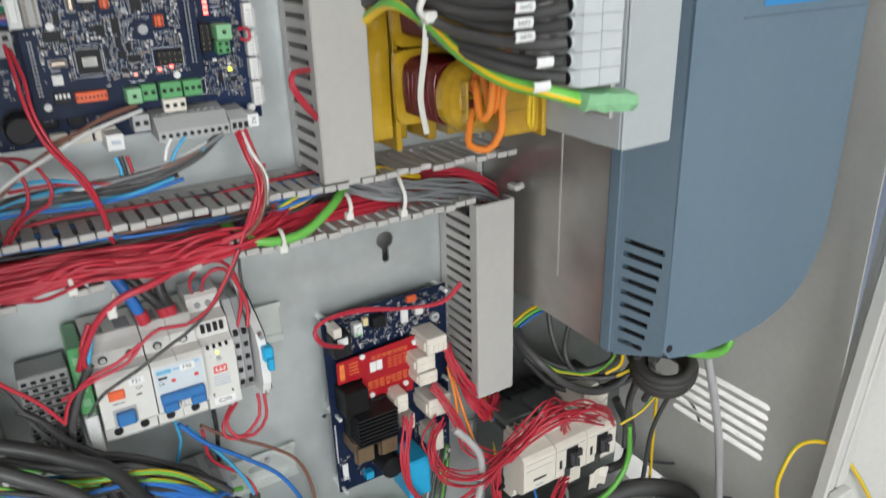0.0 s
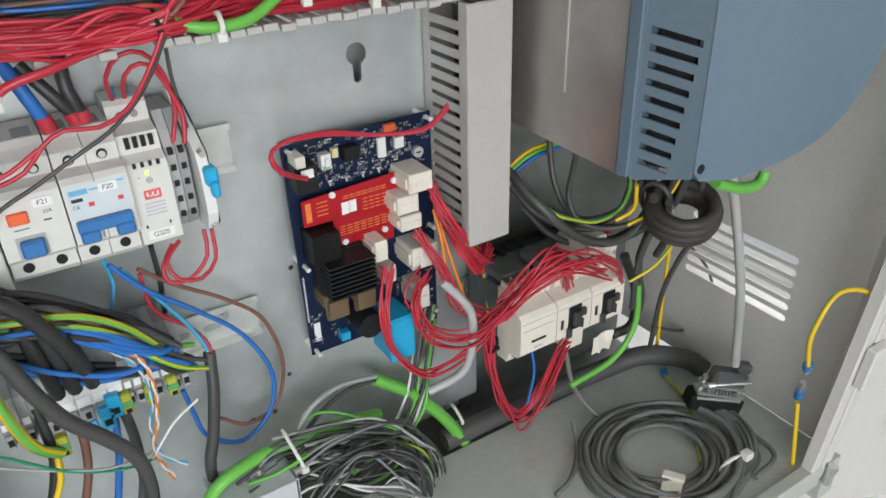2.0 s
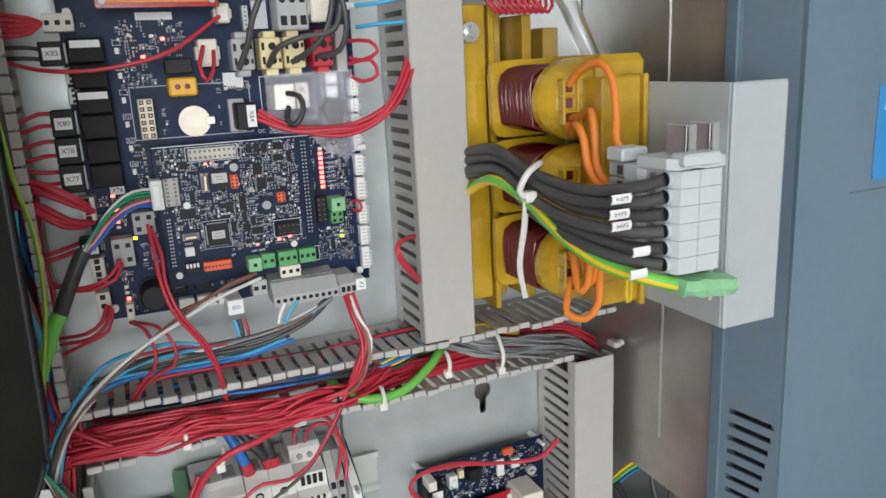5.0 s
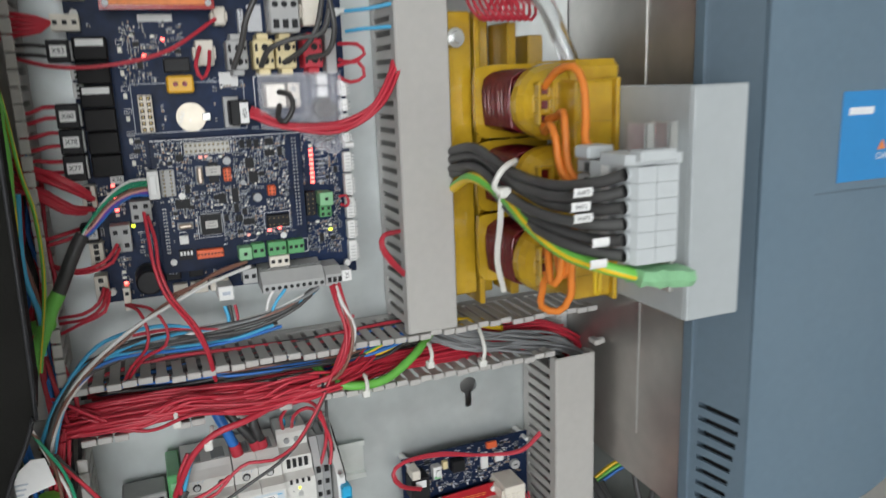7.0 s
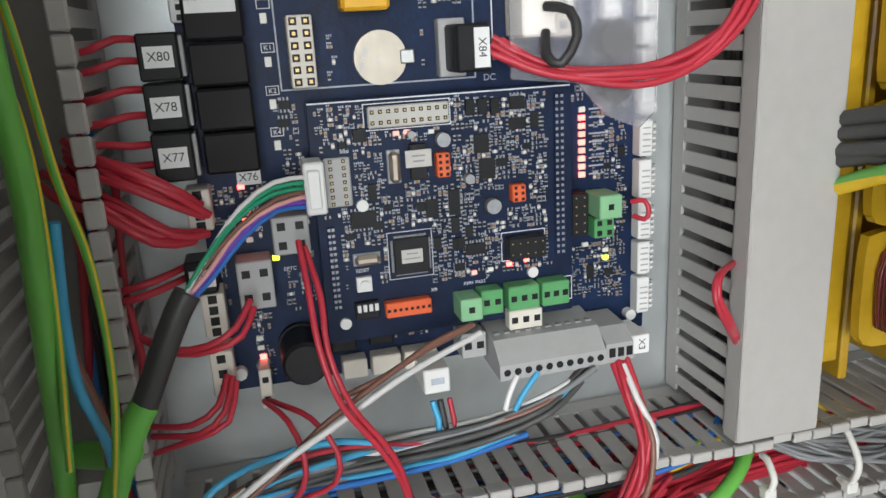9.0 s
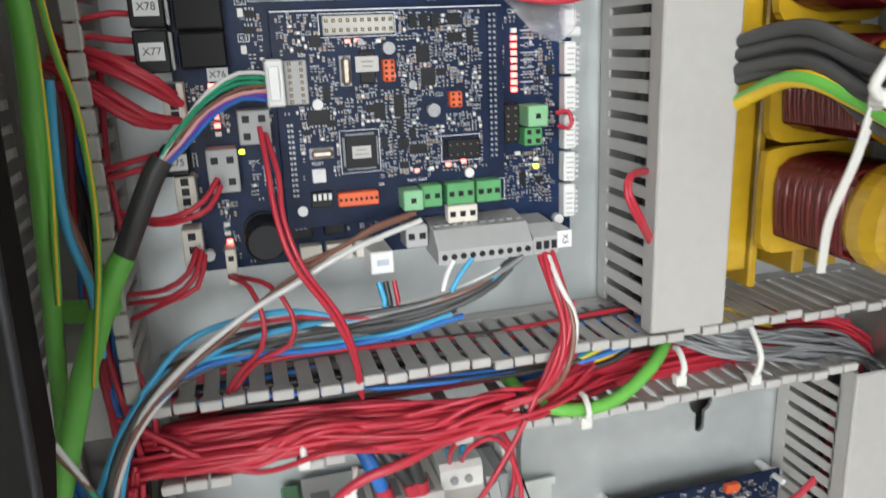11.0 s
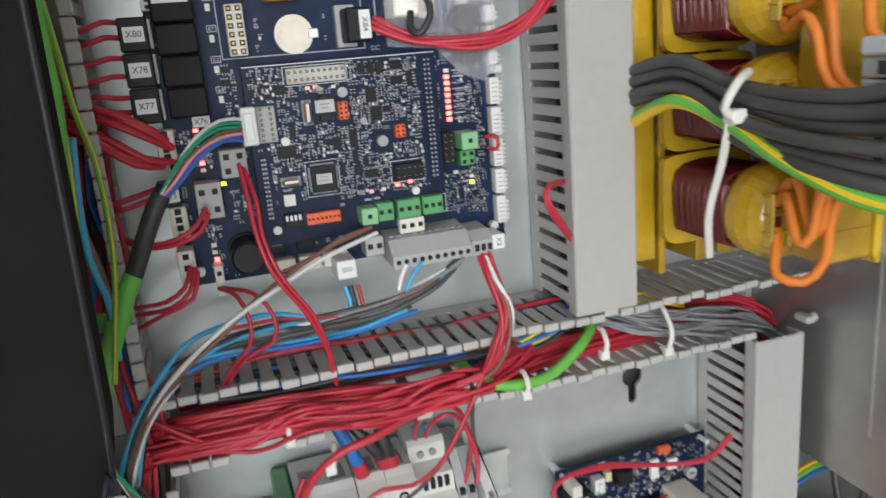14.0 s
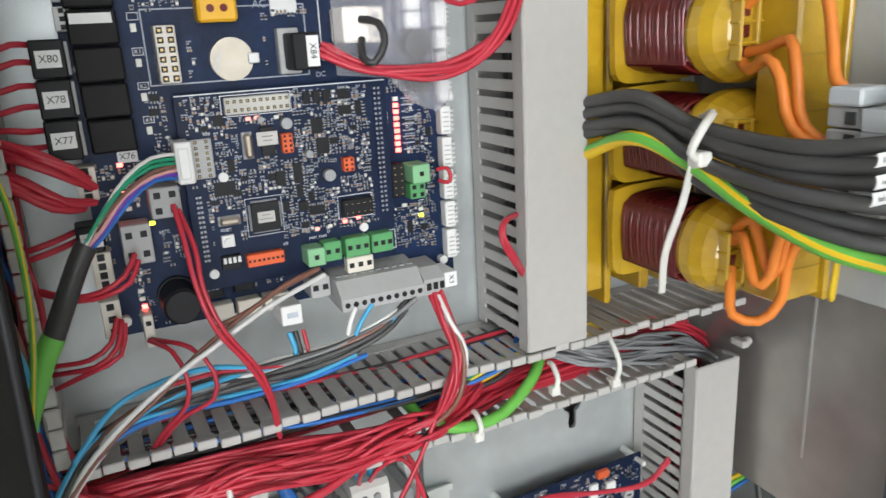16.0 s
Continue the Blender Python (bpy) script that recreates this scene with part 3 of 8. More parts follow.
# ---------------------------------------------------------------- frequency converter
def frequency_converter():
    t = thing("frequency_converter", (108, 30, -60), "large blue-grey frequency converter with bare metal side and vents", "frequency converter")
    body = Solid().prism([(28, -58), (-172, -63), (-172, 560), (28, 560)], "x", 107, 296)
    part("housing", body, bare, t, "bare steel housing side")
    part("seam", Solid().box(106.2, 107.0, -112, -110.6, -20, 560), zinc, t)
    # front cover: chamfered side with vents, flat front with a rounded lower corner
    front = [(118, 560), (121, -47), (128, -55), (165, -62), (208, -62), (238, -58), (262, -50), (282, -38), (297, -20), (307, 4), (311, 35), (312, 80), (310, 560)]
    curve = [tuple(q) for q in spline([(x, z, 0) for x, z in front[2:12]], 5.0)[:, :2].tolist()]
    front = front[:2] + curve + front[12:]
    f = Solid().prism(front, "y", -220, -211)
    f.prism([(x + (3 if x < 140 else 2), z) for x, z in front], "y", -211, -172)
    part("front_cover", f, drive_blue, t, "blue-grey plastic front cover with a rounded corner")
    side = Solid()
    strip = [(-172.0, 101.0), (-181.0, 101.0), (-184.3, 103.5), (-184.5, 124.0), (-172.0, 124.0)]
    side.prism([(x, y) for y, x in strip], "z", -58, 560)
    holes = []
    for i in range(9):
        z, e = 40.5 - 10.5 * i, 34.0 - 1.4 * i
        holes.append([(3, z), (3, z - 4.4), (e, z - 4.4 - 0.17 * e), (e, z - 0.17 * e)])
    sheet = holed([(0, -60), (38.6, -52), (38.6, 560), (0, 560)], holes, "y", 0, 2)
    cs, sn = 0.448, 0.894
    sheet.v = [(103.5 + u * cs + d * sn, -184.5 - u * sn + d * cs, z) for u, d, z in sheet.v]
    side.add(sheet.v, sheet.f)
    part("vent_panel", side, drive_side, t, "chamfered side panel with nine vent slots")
    # black liner added behind the slots, standing in for the unlit inside
    part("vent_back", Solid().prism([(112, -188), (121, -209), (123.5, -209), (123.5, -188)], "z", -50, 70), black_pl, t)
    part("edge_bead", Solid().box(99.5, 101.2, -184, -174, -58, 560, 0.5), drive_blue, t)
    c = Solid().cyl((127, -220.5, -46), (127, -219, -46), 3.2, 14)
    part("screw_recess", c, black_pl, t)
    lab = part("label", Solid().box(187, 306, -220.9, -220.1, 200, 262, 0.2), mat("blue_panel", (0.03, 0.24, 0.55), 0.4, 0, 0.04), t, "blue printed label panel")
    part("logo_bar", Solid().box(193, 216, -221.3, -220.95, 246, 251), ink_white, lab)
    for x in (223, 235):
        part("warning_triangle", Solid().prism([(x, 221), (x + 8, 221), (x + 4, 228)], "y", -221.3, -220.95), ink_orange, lab)
    lettering("DANGER", 6.5, 235, -221.3, 216, ink_white, lab)
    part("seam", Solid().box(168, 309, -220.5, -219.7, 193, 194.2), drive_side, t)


frequency_converter()


# ---------------------------------------------------------------- terminal bracket and choke
def terminal_bracket():
    t = thing("terminal_bracket", (52, -229, 124), "grey painted angle bracket carrying the choke terminals", "bracket")
    s = Solid().box(52, 94, -232, -229, 124, 271.5, 1.2).box(52, 54.5, -229, -60, 124, 271.5, 0.8)
    part("angle", s, bracket_paint, t)
    part("rail", Solid().box(29, 51.8, -219, -216, 150, 246, 0.5).box(28, 31, -244, -216, 150, 246, 0.4), zinc, t, "zinc plated mounting rail")
    b = thing("terminal_block", (6, -240, 172), "row of pale grey feed-through terminals with black cables", "terminal block")
    for i in range(6):
        z = 224 - 9.45 * i
        s = Solid().prism([(-3.5, -206), (-3.5, -247), (-1.5, -251.5), (10.6, -252), (10.9, -250.6), (11.2, -252), (26, -252), (27.4, -249), (27.4, -206)], "z", z - 4.6, z + 4.6)
        body = part("terminal", s, term_grey, b)
        part("cable_entry", Solid().cyl((-5.0, -243, z), (-3, -243, z), 4.4, 14), term_grey, body)
        part("wire_end", Solid().cyl((-5.2, -243, z), (-4.0, -243, z), 3.9, 14), black_pl, body)
        part("screw_shaft", Solid().box(-4.2, -3.2, -234, -229, z - 2.6, z + 2.6, 0.4), midgrey, body)
        part("marker", Solid().box(-4.0, -3.3, -226, -218, z - 3.2, z + 3.2, 0.3), paper, body)
        part("rear_tier", Solid().box(-1.5, 27, -205.8, -188, z - 4.3, z + 4.3, 0.8), grey_pl, body)
        part("rear_entry", Solid().box(-2.1, -1.2, -202, -197, z - 2.8, z + 2.8, 0.3), dark_term, body)
    part("end_clamp", Solid().prism([(-7, -222), (-7, -246), (-2, -252), (10, -250), (14, -254), (27, -253), (28, -222)], "z", 229.4, 235.4), term_grey, b)
    part("end_clamp", Solid().box(-3, 22, -256, -244, 231, 238, 1.2), term_grey, b)
    part("end_plate", Solid().box(-5, 14, -206, -190, 229.2, 237, 1.2), term_grey, b)
    for x in (6, 22):
        part("rail_end", Solid().box(x, x + 2, -246, -230, 233, 252, 0.4).box(x, x + 7, -246, -244, 233, 252, 0.3), zinc, b)
    rng = random.Random(12)
    g = Solid()
    ring = [(0, -4.5), (6, -6), (7.5, 0), (6, 6), (0, 6.5), (-6.5, 5), (-7, -1), (-5, -5.5)]
    rows = []
    for k in range(9):
        x = 1 + 4.7 * k
        rows.append([(x + rng.uniform(-0.6, 0.6), -246 + u * 1.35 + rng.uniform(-0.9, 0.9), 164.5 - 0.12 * x + w * (1.0 - 0.03 * abs(k - 4)) + rng.uniform(-0.8, 0.8)) for u, w in ring])
    part("earth_terminal", g.loft(rows), green_lt, b, "green taped earth terminal")


terminal_bracket()


def choke():
    t = thing("line_choke", (0, -20, 100), "three-coil line choke with copper windings and amber varnish", "choke")
    part("core", Solid().box(17, 47.6, -156, -132, 123, 276, 1.5), varnish, t, "varnished laminated core")
    part("core_edge", Solid().box(47.7, 51.4, -159, -110, 120, 277, 0.8), varnish, t)
    for k in range(5):
        part("lamination_seam", Solid().box(17.6, 47, -156.5, -155.8, 140 + 27 * k, 140.5 + 27 * k), varnish_d, t)
    part("foot", Solid().box(-4, 1, -42, -4, 92, 330, 1.0), varnish, t, "amber coated mounting angle")
    part("foot", Solid().box(-34, 24, -8, -4, 92, 330, 1.0), varnish, t, "amber coated mounting plate")
    part("foot", Solid().box(-32, -8, -44, -40, 104, 330, 1.0), varnish, t, "amber coated mounting angle")
    for v in ((26, 34, -40, -4, 96, 322), (48, 62, -34, -8, 96, 312)):
        part("foot", Solid().box(*v, 1.0), varnish_d, t)
    for i, z in enumerate((261, 203, 145)):
        ring = [(-10, -24), (-12, -18), (-12, 20), (-6, 27), (30, 28), (48, 27), (52, 20), (52, -18), (46, -27), (30, -28), (-4, -28)]
        ring = [tuple(q) for q in spline([(a, b, 0) for a, b in ring + ring[:1]], 4)[:-1, :2].tolist()]
        wind = part("bobbin", Solid().prism([(x, z + w) for x, w in ring], "y", -59, -54), varnish, t, "amber varnished coil flange")
        for k in range(23):
            y = -60.5 - 2.0 * k
            e = 0.5 * math.sin(k * 2.3 + i)
            c = Solid().tube([(-4, y, z - 17), (-6 + e, y, z), (-4, y, z + 17), (10, y, z + 22 + e), (34, y, z + 20), (38, y, z), (34, y, z - 20), (10, y, z - 22), (-4, y, z - 17)], 1.35, 6, 6, cap=False)
            part("winding", c, copper, wind, "dark red enamelled copper winding")
        part("winding_core", Solid().box(-3, 36, -108, -59, z - 19, z + 19, 4.0), copper, wind)
        fl = [(-4, -20), (-11, -12), (-13, 0), (-10, 12), (-2, 22), (12, 27), (30, 27), (40, 22), (42, 4), (40, -18), (28, -27), (10, -27)]
        fl = [tuple(q) for q in spline([(a, b, 0) for a, b in fl + fl[:1]], 7)[:-1, :2].tolist()]
        rings = [[(19 + (x - 14) * k * 1.0, y, z + w * k) for x, w in fl] for y, k in ((-104, 0.78), (-106, 0.94), (-110, 1.0), (-117, 0.99), (-124, 0.90), (-130, 0.76), (-133, 0.62), (-133.6, 0.5))]
        s = Solid().loft(rings[::-1])
        face = part("flange", s, varnish, t, "amber varnished front flange")
        for dz in (-11, -1, 9):
            part("window", Solid().box(3, 9, -134.6, -131.6, z + dz - 3, z + dz + 3, 0.5), copper, face)
            part("rib", Solid().box(-1, 16, -137, -130, z + dz + 3.6, z + dz + 5.4, 0.8), varnish, face)
        for xx in (0, 11):
            part("rib", Solid().box(xx, xx + 2.0, -137.5, -130, z - 15, z + 15, 0.8), varnish, face)
    part("yoke_plate", Solid().box(26, 66, -140, -72, 270, 290, 5.0), varnish, t)
    s = Solid().cyl((-24, -52, 310), (-24, -44, 310), 7.5, 12).cyl((-24, -58, 310), (-24, -52, 310), 4.6, 6)
    part("bolt", s, zinc, t, "zinc plated fixing bolt")
    loops = (
        [(6, -134, 272), (7, -148, 282), (10, -164, 285), (13, -172, 274), (10, -180, 250), (6, -186, 238), (10, -198, 228)],
        [(5, -134, 246), (2, -142, 242), (-3, -156, 248), (-3, -164, 240), (-3, -172, 218), (0, -196, 204)],
        [(8, -134, 250), (8, -146, 252), (4, -162, 256), (2, -168, 244), (1, -176, 218), (6, -200, 206)],
        [(6, -134, 140), (0, -140, 128), (-4, -146, 119), (4, -156, 117), (9, -164, 130), (6, -172, 160), (8, -200, 192)],
        [(6, -134, 154), (2, -144, 160), (-3, -158, 140), (0, -164, 144), (0, -172, 172), (4, -200, 194)],
        [(8, -134, 160), (6, -146, 168), (3, -160, 146), (5, -166, 150), (4, -174, 178), (6, -200, 196)],
    )
    for l in loops:
        strand(l, 2.7, "orange", t, "lead", "orange sleeved winding lead")
    strand([(13, -188, 190), (12, -190, 160), (13, -188, 140), (17, -186, 136), (18, -186, 148), (16, -188, 172)], 1.4, "yellow", t, "lead")


choke()

# ---------------------------------------------------------------- circuit boards
def chip(s, x, z, w, h, y, t=1.4, pins=True, m_body=0, m_pin=1):
    """A small packaged circuit with its solder legs, standing on the plane y."""
    s.box(x - w / 2, x + w / 2, y - t, y, z - h / 2, z + h / 2, 0.15, m_body)
    if pins:
        n = max(2, int((w if w > h else h) / 1.3))
        for i in range(n):
            k = (i + 0.5) / n - 0.5
            for sg in (-1, 1):
                if w >= h:
                    s.box(x + k * w - 0.3, x + k * w + 0.3, y - 0.5, y, z + sg * h / 2, z + sg * (h / 2 + 1.2), 0, m_pin)
                else:
                    s.box(x + sg * w / 2, x + sg * (w / 2 + 1.2), y - 0.5, y, z + k * h - 0.3, z + k * h + 0.3, 0, m_pin)


def scatter(x0, x1, z0, z1, y, n, seed, keep=(), big=0.16):
    """Small soldered parts over a field of a board, kept off the given boxes."""
    s = Solid()
    rng = random.Random(seed)
    done = []
    row = []
    tries = 0
    while len(done) < n and tries < n * 14:
        tries += 1
        kind = rng.random()
        w, h = ((2.2, 1.15), (1.15, 2.2), (1.15, 2.2), (0.9, 1.6))[rng.randrange(4)]
        if kind < big:
            w, h = rng.choice(((4.2, 3.2), (3.2, 4.6), (6.0, 3.6), (3.4, 6.4), (2.8, 2.6)))
        if row and kind >= big:
            x, z, w, h = row.pop()
        else:
            x, z = rng.uniform(x0 + w, x1 - w), rng.uniform(z0 + h, z1 - h)
            x, z = round(x / 1.1) * 1.1, round(z / 1.1) * 1.1
            if kind >= big and rng.random() < 0.55:
                n_more = rng.randrange(1, 5)
                row = [(x + (w + 0.75) * (i + 1) if h > w else x, z if h > w else z + (h + 0.75) * (i + 1), w, h) for i in range(n_more)]
                row = [r for r in row if r[0] < x1 - 1.5 and r[1] < z1 - 1.5]
        if any(abs(x - a) < (w + c) / 2 + 0.5 and abs(z - b) < (h + d) / 2 + 0.5 for a, b, c, d in done):
            continue
        if any(a - w / 2 - 0.6 < x < b + w / 2 + 0.6 and c - h / 2 - 0.6 < z < d + h / 2 + 0.6 for a, b, c, d in keep):
            continue
        done.append((x, z, w, h))
        if kind < big:
            chip(s, x, z, w, h, y, 1.1)
        else:
            m = 0 if rng.random() < 0.62 else 2 if rng.random() < 0.35 else 3
            t = rng.uniform(0.5, 0.8)
            if w > h:
                s.box(x - w / 2, x + w / 2, y - t * 0.7, y, z - h / 2, z + h / 2, 0, 1)
                s.box(x - w * 0.24, x + w * 0.24, y - t, y, z - h * 0.52, z + h * 0.52, 0, m)
            else:
                s.box(x - w / 2, x + w / 2, y - t * 0.7, y, z - h / 2, z + h / 2, 0, 1)
                s.box(x - w * 0.52, x + w * 0.52, y - t, y, z - h * 0.24, z + h * 0.24, 0, m)
    return s, done


def prints(done, y, seed, x0, x1, z0, z1, keep=()):
    """Outlines and short reference marks printed beside the parts."""
    s = Solid()
    rng = random.Random(seed)
    for x, z, w, h in done:
        r = rng.random()
        if r < 0.4:
            k = rng.choice((2, 3, 3))
            for i in range(k):
                xx = x - w / 2 + i * 0.75
                s.box(xx, xx + 0.45, y - 0.06, y, z + h / 2 + 0.35, z + h / 2 + 1.15)
        elif r < 0.55:
            s.box(x - w / 2 - 0.4, x - w / 2 - 0.25, y - 0.06, y, z - h / 2 - 0.3, z + h / 2 + 0.3)
            s.box(x + w / 2 + 0.25, x + w / 2 + 0.4, y - 0.06, y, z - h / 2 - 0.3, z + h / 2 + 0.3)
    return s


def frame_line(s, x0, x1, z0, z1, y, t=0.35):
    s.box(x0, x1, y - 0.06, y, z0, z0 + t).box(x0, x1, y - 0.06, y, z1 - t, z1)
    s.box(x0, x0 + t, y - 0.06, y, z0 + t, z1 - t).box(x1 - t, x1, y - 0.06, y, z0 + t, z1 - t)


def socket(parent, name, x0, x1, z0, z1, y0, y1, m, nx, nz, label="", hole=black_pl, face="y", r=0.8):
    """A connector body with its wells: rows of square openings on its front or lower face."""
    b = part(name, Solid().box(x0, x1, y1, y0, z0, z1, 0.5), m, parent, label)
    s = Solid()
    for i in range(nx):
        for k in range(nz):
            x = x0 + (x1 - x0) * (i + 0.5) / nx
            if face == "y":
                z = z0 + (z1 - z0) * (k + 0.5) / nz
                s.box(x - r, x + r, y1 - 0.15, y1 + 0.5, z - r, z + r)
                if hole is gold:
                    s.box(x - r * 0.45, x + r * 0.45, y1 - 0.4, y1 - 0.1, z - r * 0.45, z + r * 0.45, 0, 1)
            else:
                y = y0 + (y1 - y0) * (k + 0.5) / nz
                s.box(x - r, x + r, y - r, y + r, z0 - 0.15, z0 + 0.5)
    part("contact_row", s, [black_pl, gold] if hole is gold else hole, b)
    return b


def mate_lock(parent, x, z, y0, y1, w, h, n, m, seed=0, rows=1):
    """A nylon plug with wells on its lower face, latches at both sides and ridges on the front."""
    s = Solid().box(x - w / 2, x + w / 2, y1, y0, z - h / 2, z + h / 2, 0.8)
    s.box(x - w / 2 - 1.6, x - w / 2, y1 + 3, y0, z - h / 4, z + h / 4, 0.4).box(x + w / 2, x + w / 2 + 1.6, y1 + 3, y0, z - h / 4, z + h / 4, 0.4)
    for i in range(n):
        xx = x - w / 2 + w * (i + 0.5) / n
        s.box(xx - w / n * 0.36, xx + w / n * 0.36, y1 - 0.8, y1 + 0.2, z - h * 0.42, z + h * 0.1, 0.3)
    b = part("plug", s, m, parent)
    q = Solid()
    for i in range(n):
        xx = x - w / 2 + w * (i + 0.5) / n
        for k in range(rows):
            yy = y0 + (y1 - y0) * (k + 0.5) / rows
            q.box(xx - 1.5, xx + 1.5, yy - 1.5, yy + 1.5, z - h / 2 - 0.15, z - h / 2 + 0.4)
    part("contact_row", q, black_pl, b)
    return b


SMD = None


def control_board():
    global SMD
    t = thing("control_board", (-200, -32, 134), "large dark blue lift controller circuit board, lit red indicator lamps", "circuit board")
    Y, D = -34.0, -44.4
    part("board", Solid().box(-292, -108, Y, -32.4, 134, 420, 0.2), pcb_dark, t)
    for x, z in ((-286, 142), (-116, 142), (-286, 260), (-112, 238), (-112, 330), (-286, 330)):
        part("standoff", Solid().cyl((x, 0, z), (x, -32.4, z), 3, 8).cyl((x, Y, z), (x, Y - 4, z), 2.6, 8), white_pl, t)
    dau = part("plug_in_board", Solid().box(-250.5, -147, D, -42.8, 152, 246.3, 0.2), pcb, t, "smaller blue processor board on top")
    mats4 = [black_pl, solder, ivory, mat("chip_brown", (0.30, 0.17, 0.09), 0.5, 0, 0.2)]

    header_grey = mat("header_grey_plastic", (0.50, 0.49, 0.45), 0.5, 0, 0.12)
    paper_dim = mat("chip_sticker_paper", (0.55, 0.53, 0.50), 0.7, 0, 0.12)
    ink_dark = mat("sticker_ink", (0.27, 0.26, 0.26), 0.6, 0, 0.1)

    def on(name, s, m, label=""):
        return part(name, s, m, dau, label)

    # ---- on the processor board
    keep = [(-229, -197, 234.5, 244), (-247, -236, 206, 227), (-223, -217, 210, 229), (-219, -204, 217, 228), (-205, -197, 213, 232), (-175, -167, 201, 210),
            (-186, -177, 196, 206), (-224, -207, 175, 195), (-239, -227, 181, 189), (-240, -229, 160, 181), (-228, -208, 159, 173), (-200, -150, 154, 170),
            (-177, -160, 177, 189), (-157, -149, 175, 244), (-248, -243, 165, 201)]
    s, done = scatter(-249, -150, 171, 245, D, 560, 11, keep, 0.12)
    on("component_field", s, mats4)
    on("printing", prints(done, D, 3, 0, 0, 0, 0), ink_dim)
    b = socket(dau, "pin_header", -228.5, -197.6, 235.2, 243.2, D, D - 2.6, header_grey, 10, 2, "light grey twenty-pin header", gold, r=0.75)
    b = socket(dau, "pin_header", -246.3, -236.5, 207, 225.6, D, D - 1.8, grey_pl, 2, 7, "grey framed pin header", gold, r=0.7)
    bronze = mat("oscillator_can_metal", (0.50, 0.43, 0.36), 0.34, 0.85, 0.15, 60, 0.1, 300, 30)
    flange = Solid().box(-222.4, -217.2, D - 0.7, D, 213.6, 226.6, 0.3)
    part("base", flange, solder, on("crystal", Solid().box(-221.9, -217.7, D - 3.6, D - 0.7, 214.1, 226.1, 1.4), bronze, "bronze oscillator can"))
    c = on("memory_chip", Solid().box(-213.6, -207.0, D - 2.2, D, 214.5, 228.2, 0.3), black_pl)
    part("sticker", Solid().box(-215.6, -205.4, D - 2.9, D - 2.25, 219.4, 226.0, 0.2), paper_dim, c)
    for z, w in ((223.8, 2.6), (221.8, 2.2)):
        part("print_mark", Solid().box(-210.5 - w, -210.5 + w, D - 2.96, D - 2.92, z - 0.32, z + 0.32), ink_dark, c)
    for x0, x1, z0, z1, n, m in ((-203.9, -198.7, 214.9, 224.3, 2, 4), (-174.1, -168.5, 202, 209, 2, 3), (-227.7, -209.3, 161, 167.3, 8, 1)):
        socket(dau, "connector", x0, x1, z0, z1, D, D - 5, orange_con, n, m, "orange ribbon connector", r=0.6)
    for x, z, r in ((-200.7, 229, 2.7), (-181.7, 201.2, 3.0), (-191, 213, 1.9), (-213, 232, 1.4)):
        s = Solid().cyl((x, D, z), (x, D - 4.6, z), r, 14).box(x - r, x + r, D - 0.9, D, z - r, z + r, 0, 1)
        on("capacitor", s, [solder, black_pl], "silver round capacitor")
    c = on("processor", Solid(), black_pl)
    q = Solid()
    q.box(-222.5, -208.5, D - 2.2, D - 0.3, 177.5, 192, 0.3)
    for i in range(22):
        k = (i + 0.5) / 22 - 0.5
        for sg in (-1, 1):
            q.box(-215.5 + sg * 7 - 0.9, -215.5 + sg * 7 + 0.9, D - 0.6, D, 184.75 + k * 13 - 0.17, 184.75 + k * 13 + 0.17, 0, 1)
            q.box(-215.5 + k * 13 - 0.17, -215.5 + k * 13 + 0.17, D - 0.6, D, 184.75 + sg * 7.2 - 0.9, 184.75 + sg * 7.2 + 0.9, 0, 1)
    c.data = mesh_of("processor", q, [black_pl, solder], ORIGIN[dau])
    part("sticker", Solid().box(-219.6, -211.2, D - 2.6, D - 2.25, 182.0, 187.4), paper_dim, c)
    for z, w in ((185.8, 2.2), (183.8, 3.2)):
        part("print_mark", Solid().box(-215.4 - w, -215.4 + w, D - 2.66, D - 2.62, z - 0.24, z + 0.24), ink_dark, c)
    part("base", Solid().box(-238.4, -227.6, D - 0.7, D, 182.7, 187.7, 0.3), solder, on("crystal", Solid().box(-237.9, -228.1, D - 3.6, D - 0.7, 183.2, 187.2, 1.4), bronze, "bronze oscillator can"))
    k = on("push_button", Solid().box(-238, -232, D - 2.5, D, 172.5, 178.5, 0.3), white_pl, "white reset push button")
    part("cap", Solid().cyl((-235, D - 2.5, 175.5), (-235, D - 4, 175.5), 1.9, 12), white_pl, k)
    k = on("dip_switch", Solid().box(-239.5, -230, D - 2.6, D, 161.3, 168.3, 0.3), black_pl)
    for i in range(4):
        part("lever", Solid().box(-238.6 + 2.3 * i, -237.2 + 2.3 * i, D - 3.3, D - 2.6, 164.6, 167.4), white_pl, k)
    socket(dau, "box_header", -176.6, -160.5, 178.4, 187.5, D, D - 5.5, black_pl, 5, 2, "black box header", gold, r=0.5)
    for x0, x1, z0, z1, nx, nz in ((-154.6, -150.2, 177, 243, 2, 26), (-247.3, -244.2, 166, 199.5, 2, 14)):
        socket(dau, "pin_strip", x0, x1, z0, z1, D, D - 1.0, pcb, nx, nz, "", solder, r=0.55)
    for x0, x1, m, n, lab in ((-199.4, -190.4, green_lt, 1, "pale green screw plug"), (-189.8, -180.4, green_con, 2, "green terminal plug"), (-178.1, -164.8, green_con, 3, "green terminal plug"), (-163.6, -151.7, green_con, 3, "green terminal plug")):
        socket(dau, "terminal_plug", x0, x1, 157.8, 168 if n > 1 else 167, D, D - (8 if n > 1 else 12), m, n, 1, lab, r=1.2)
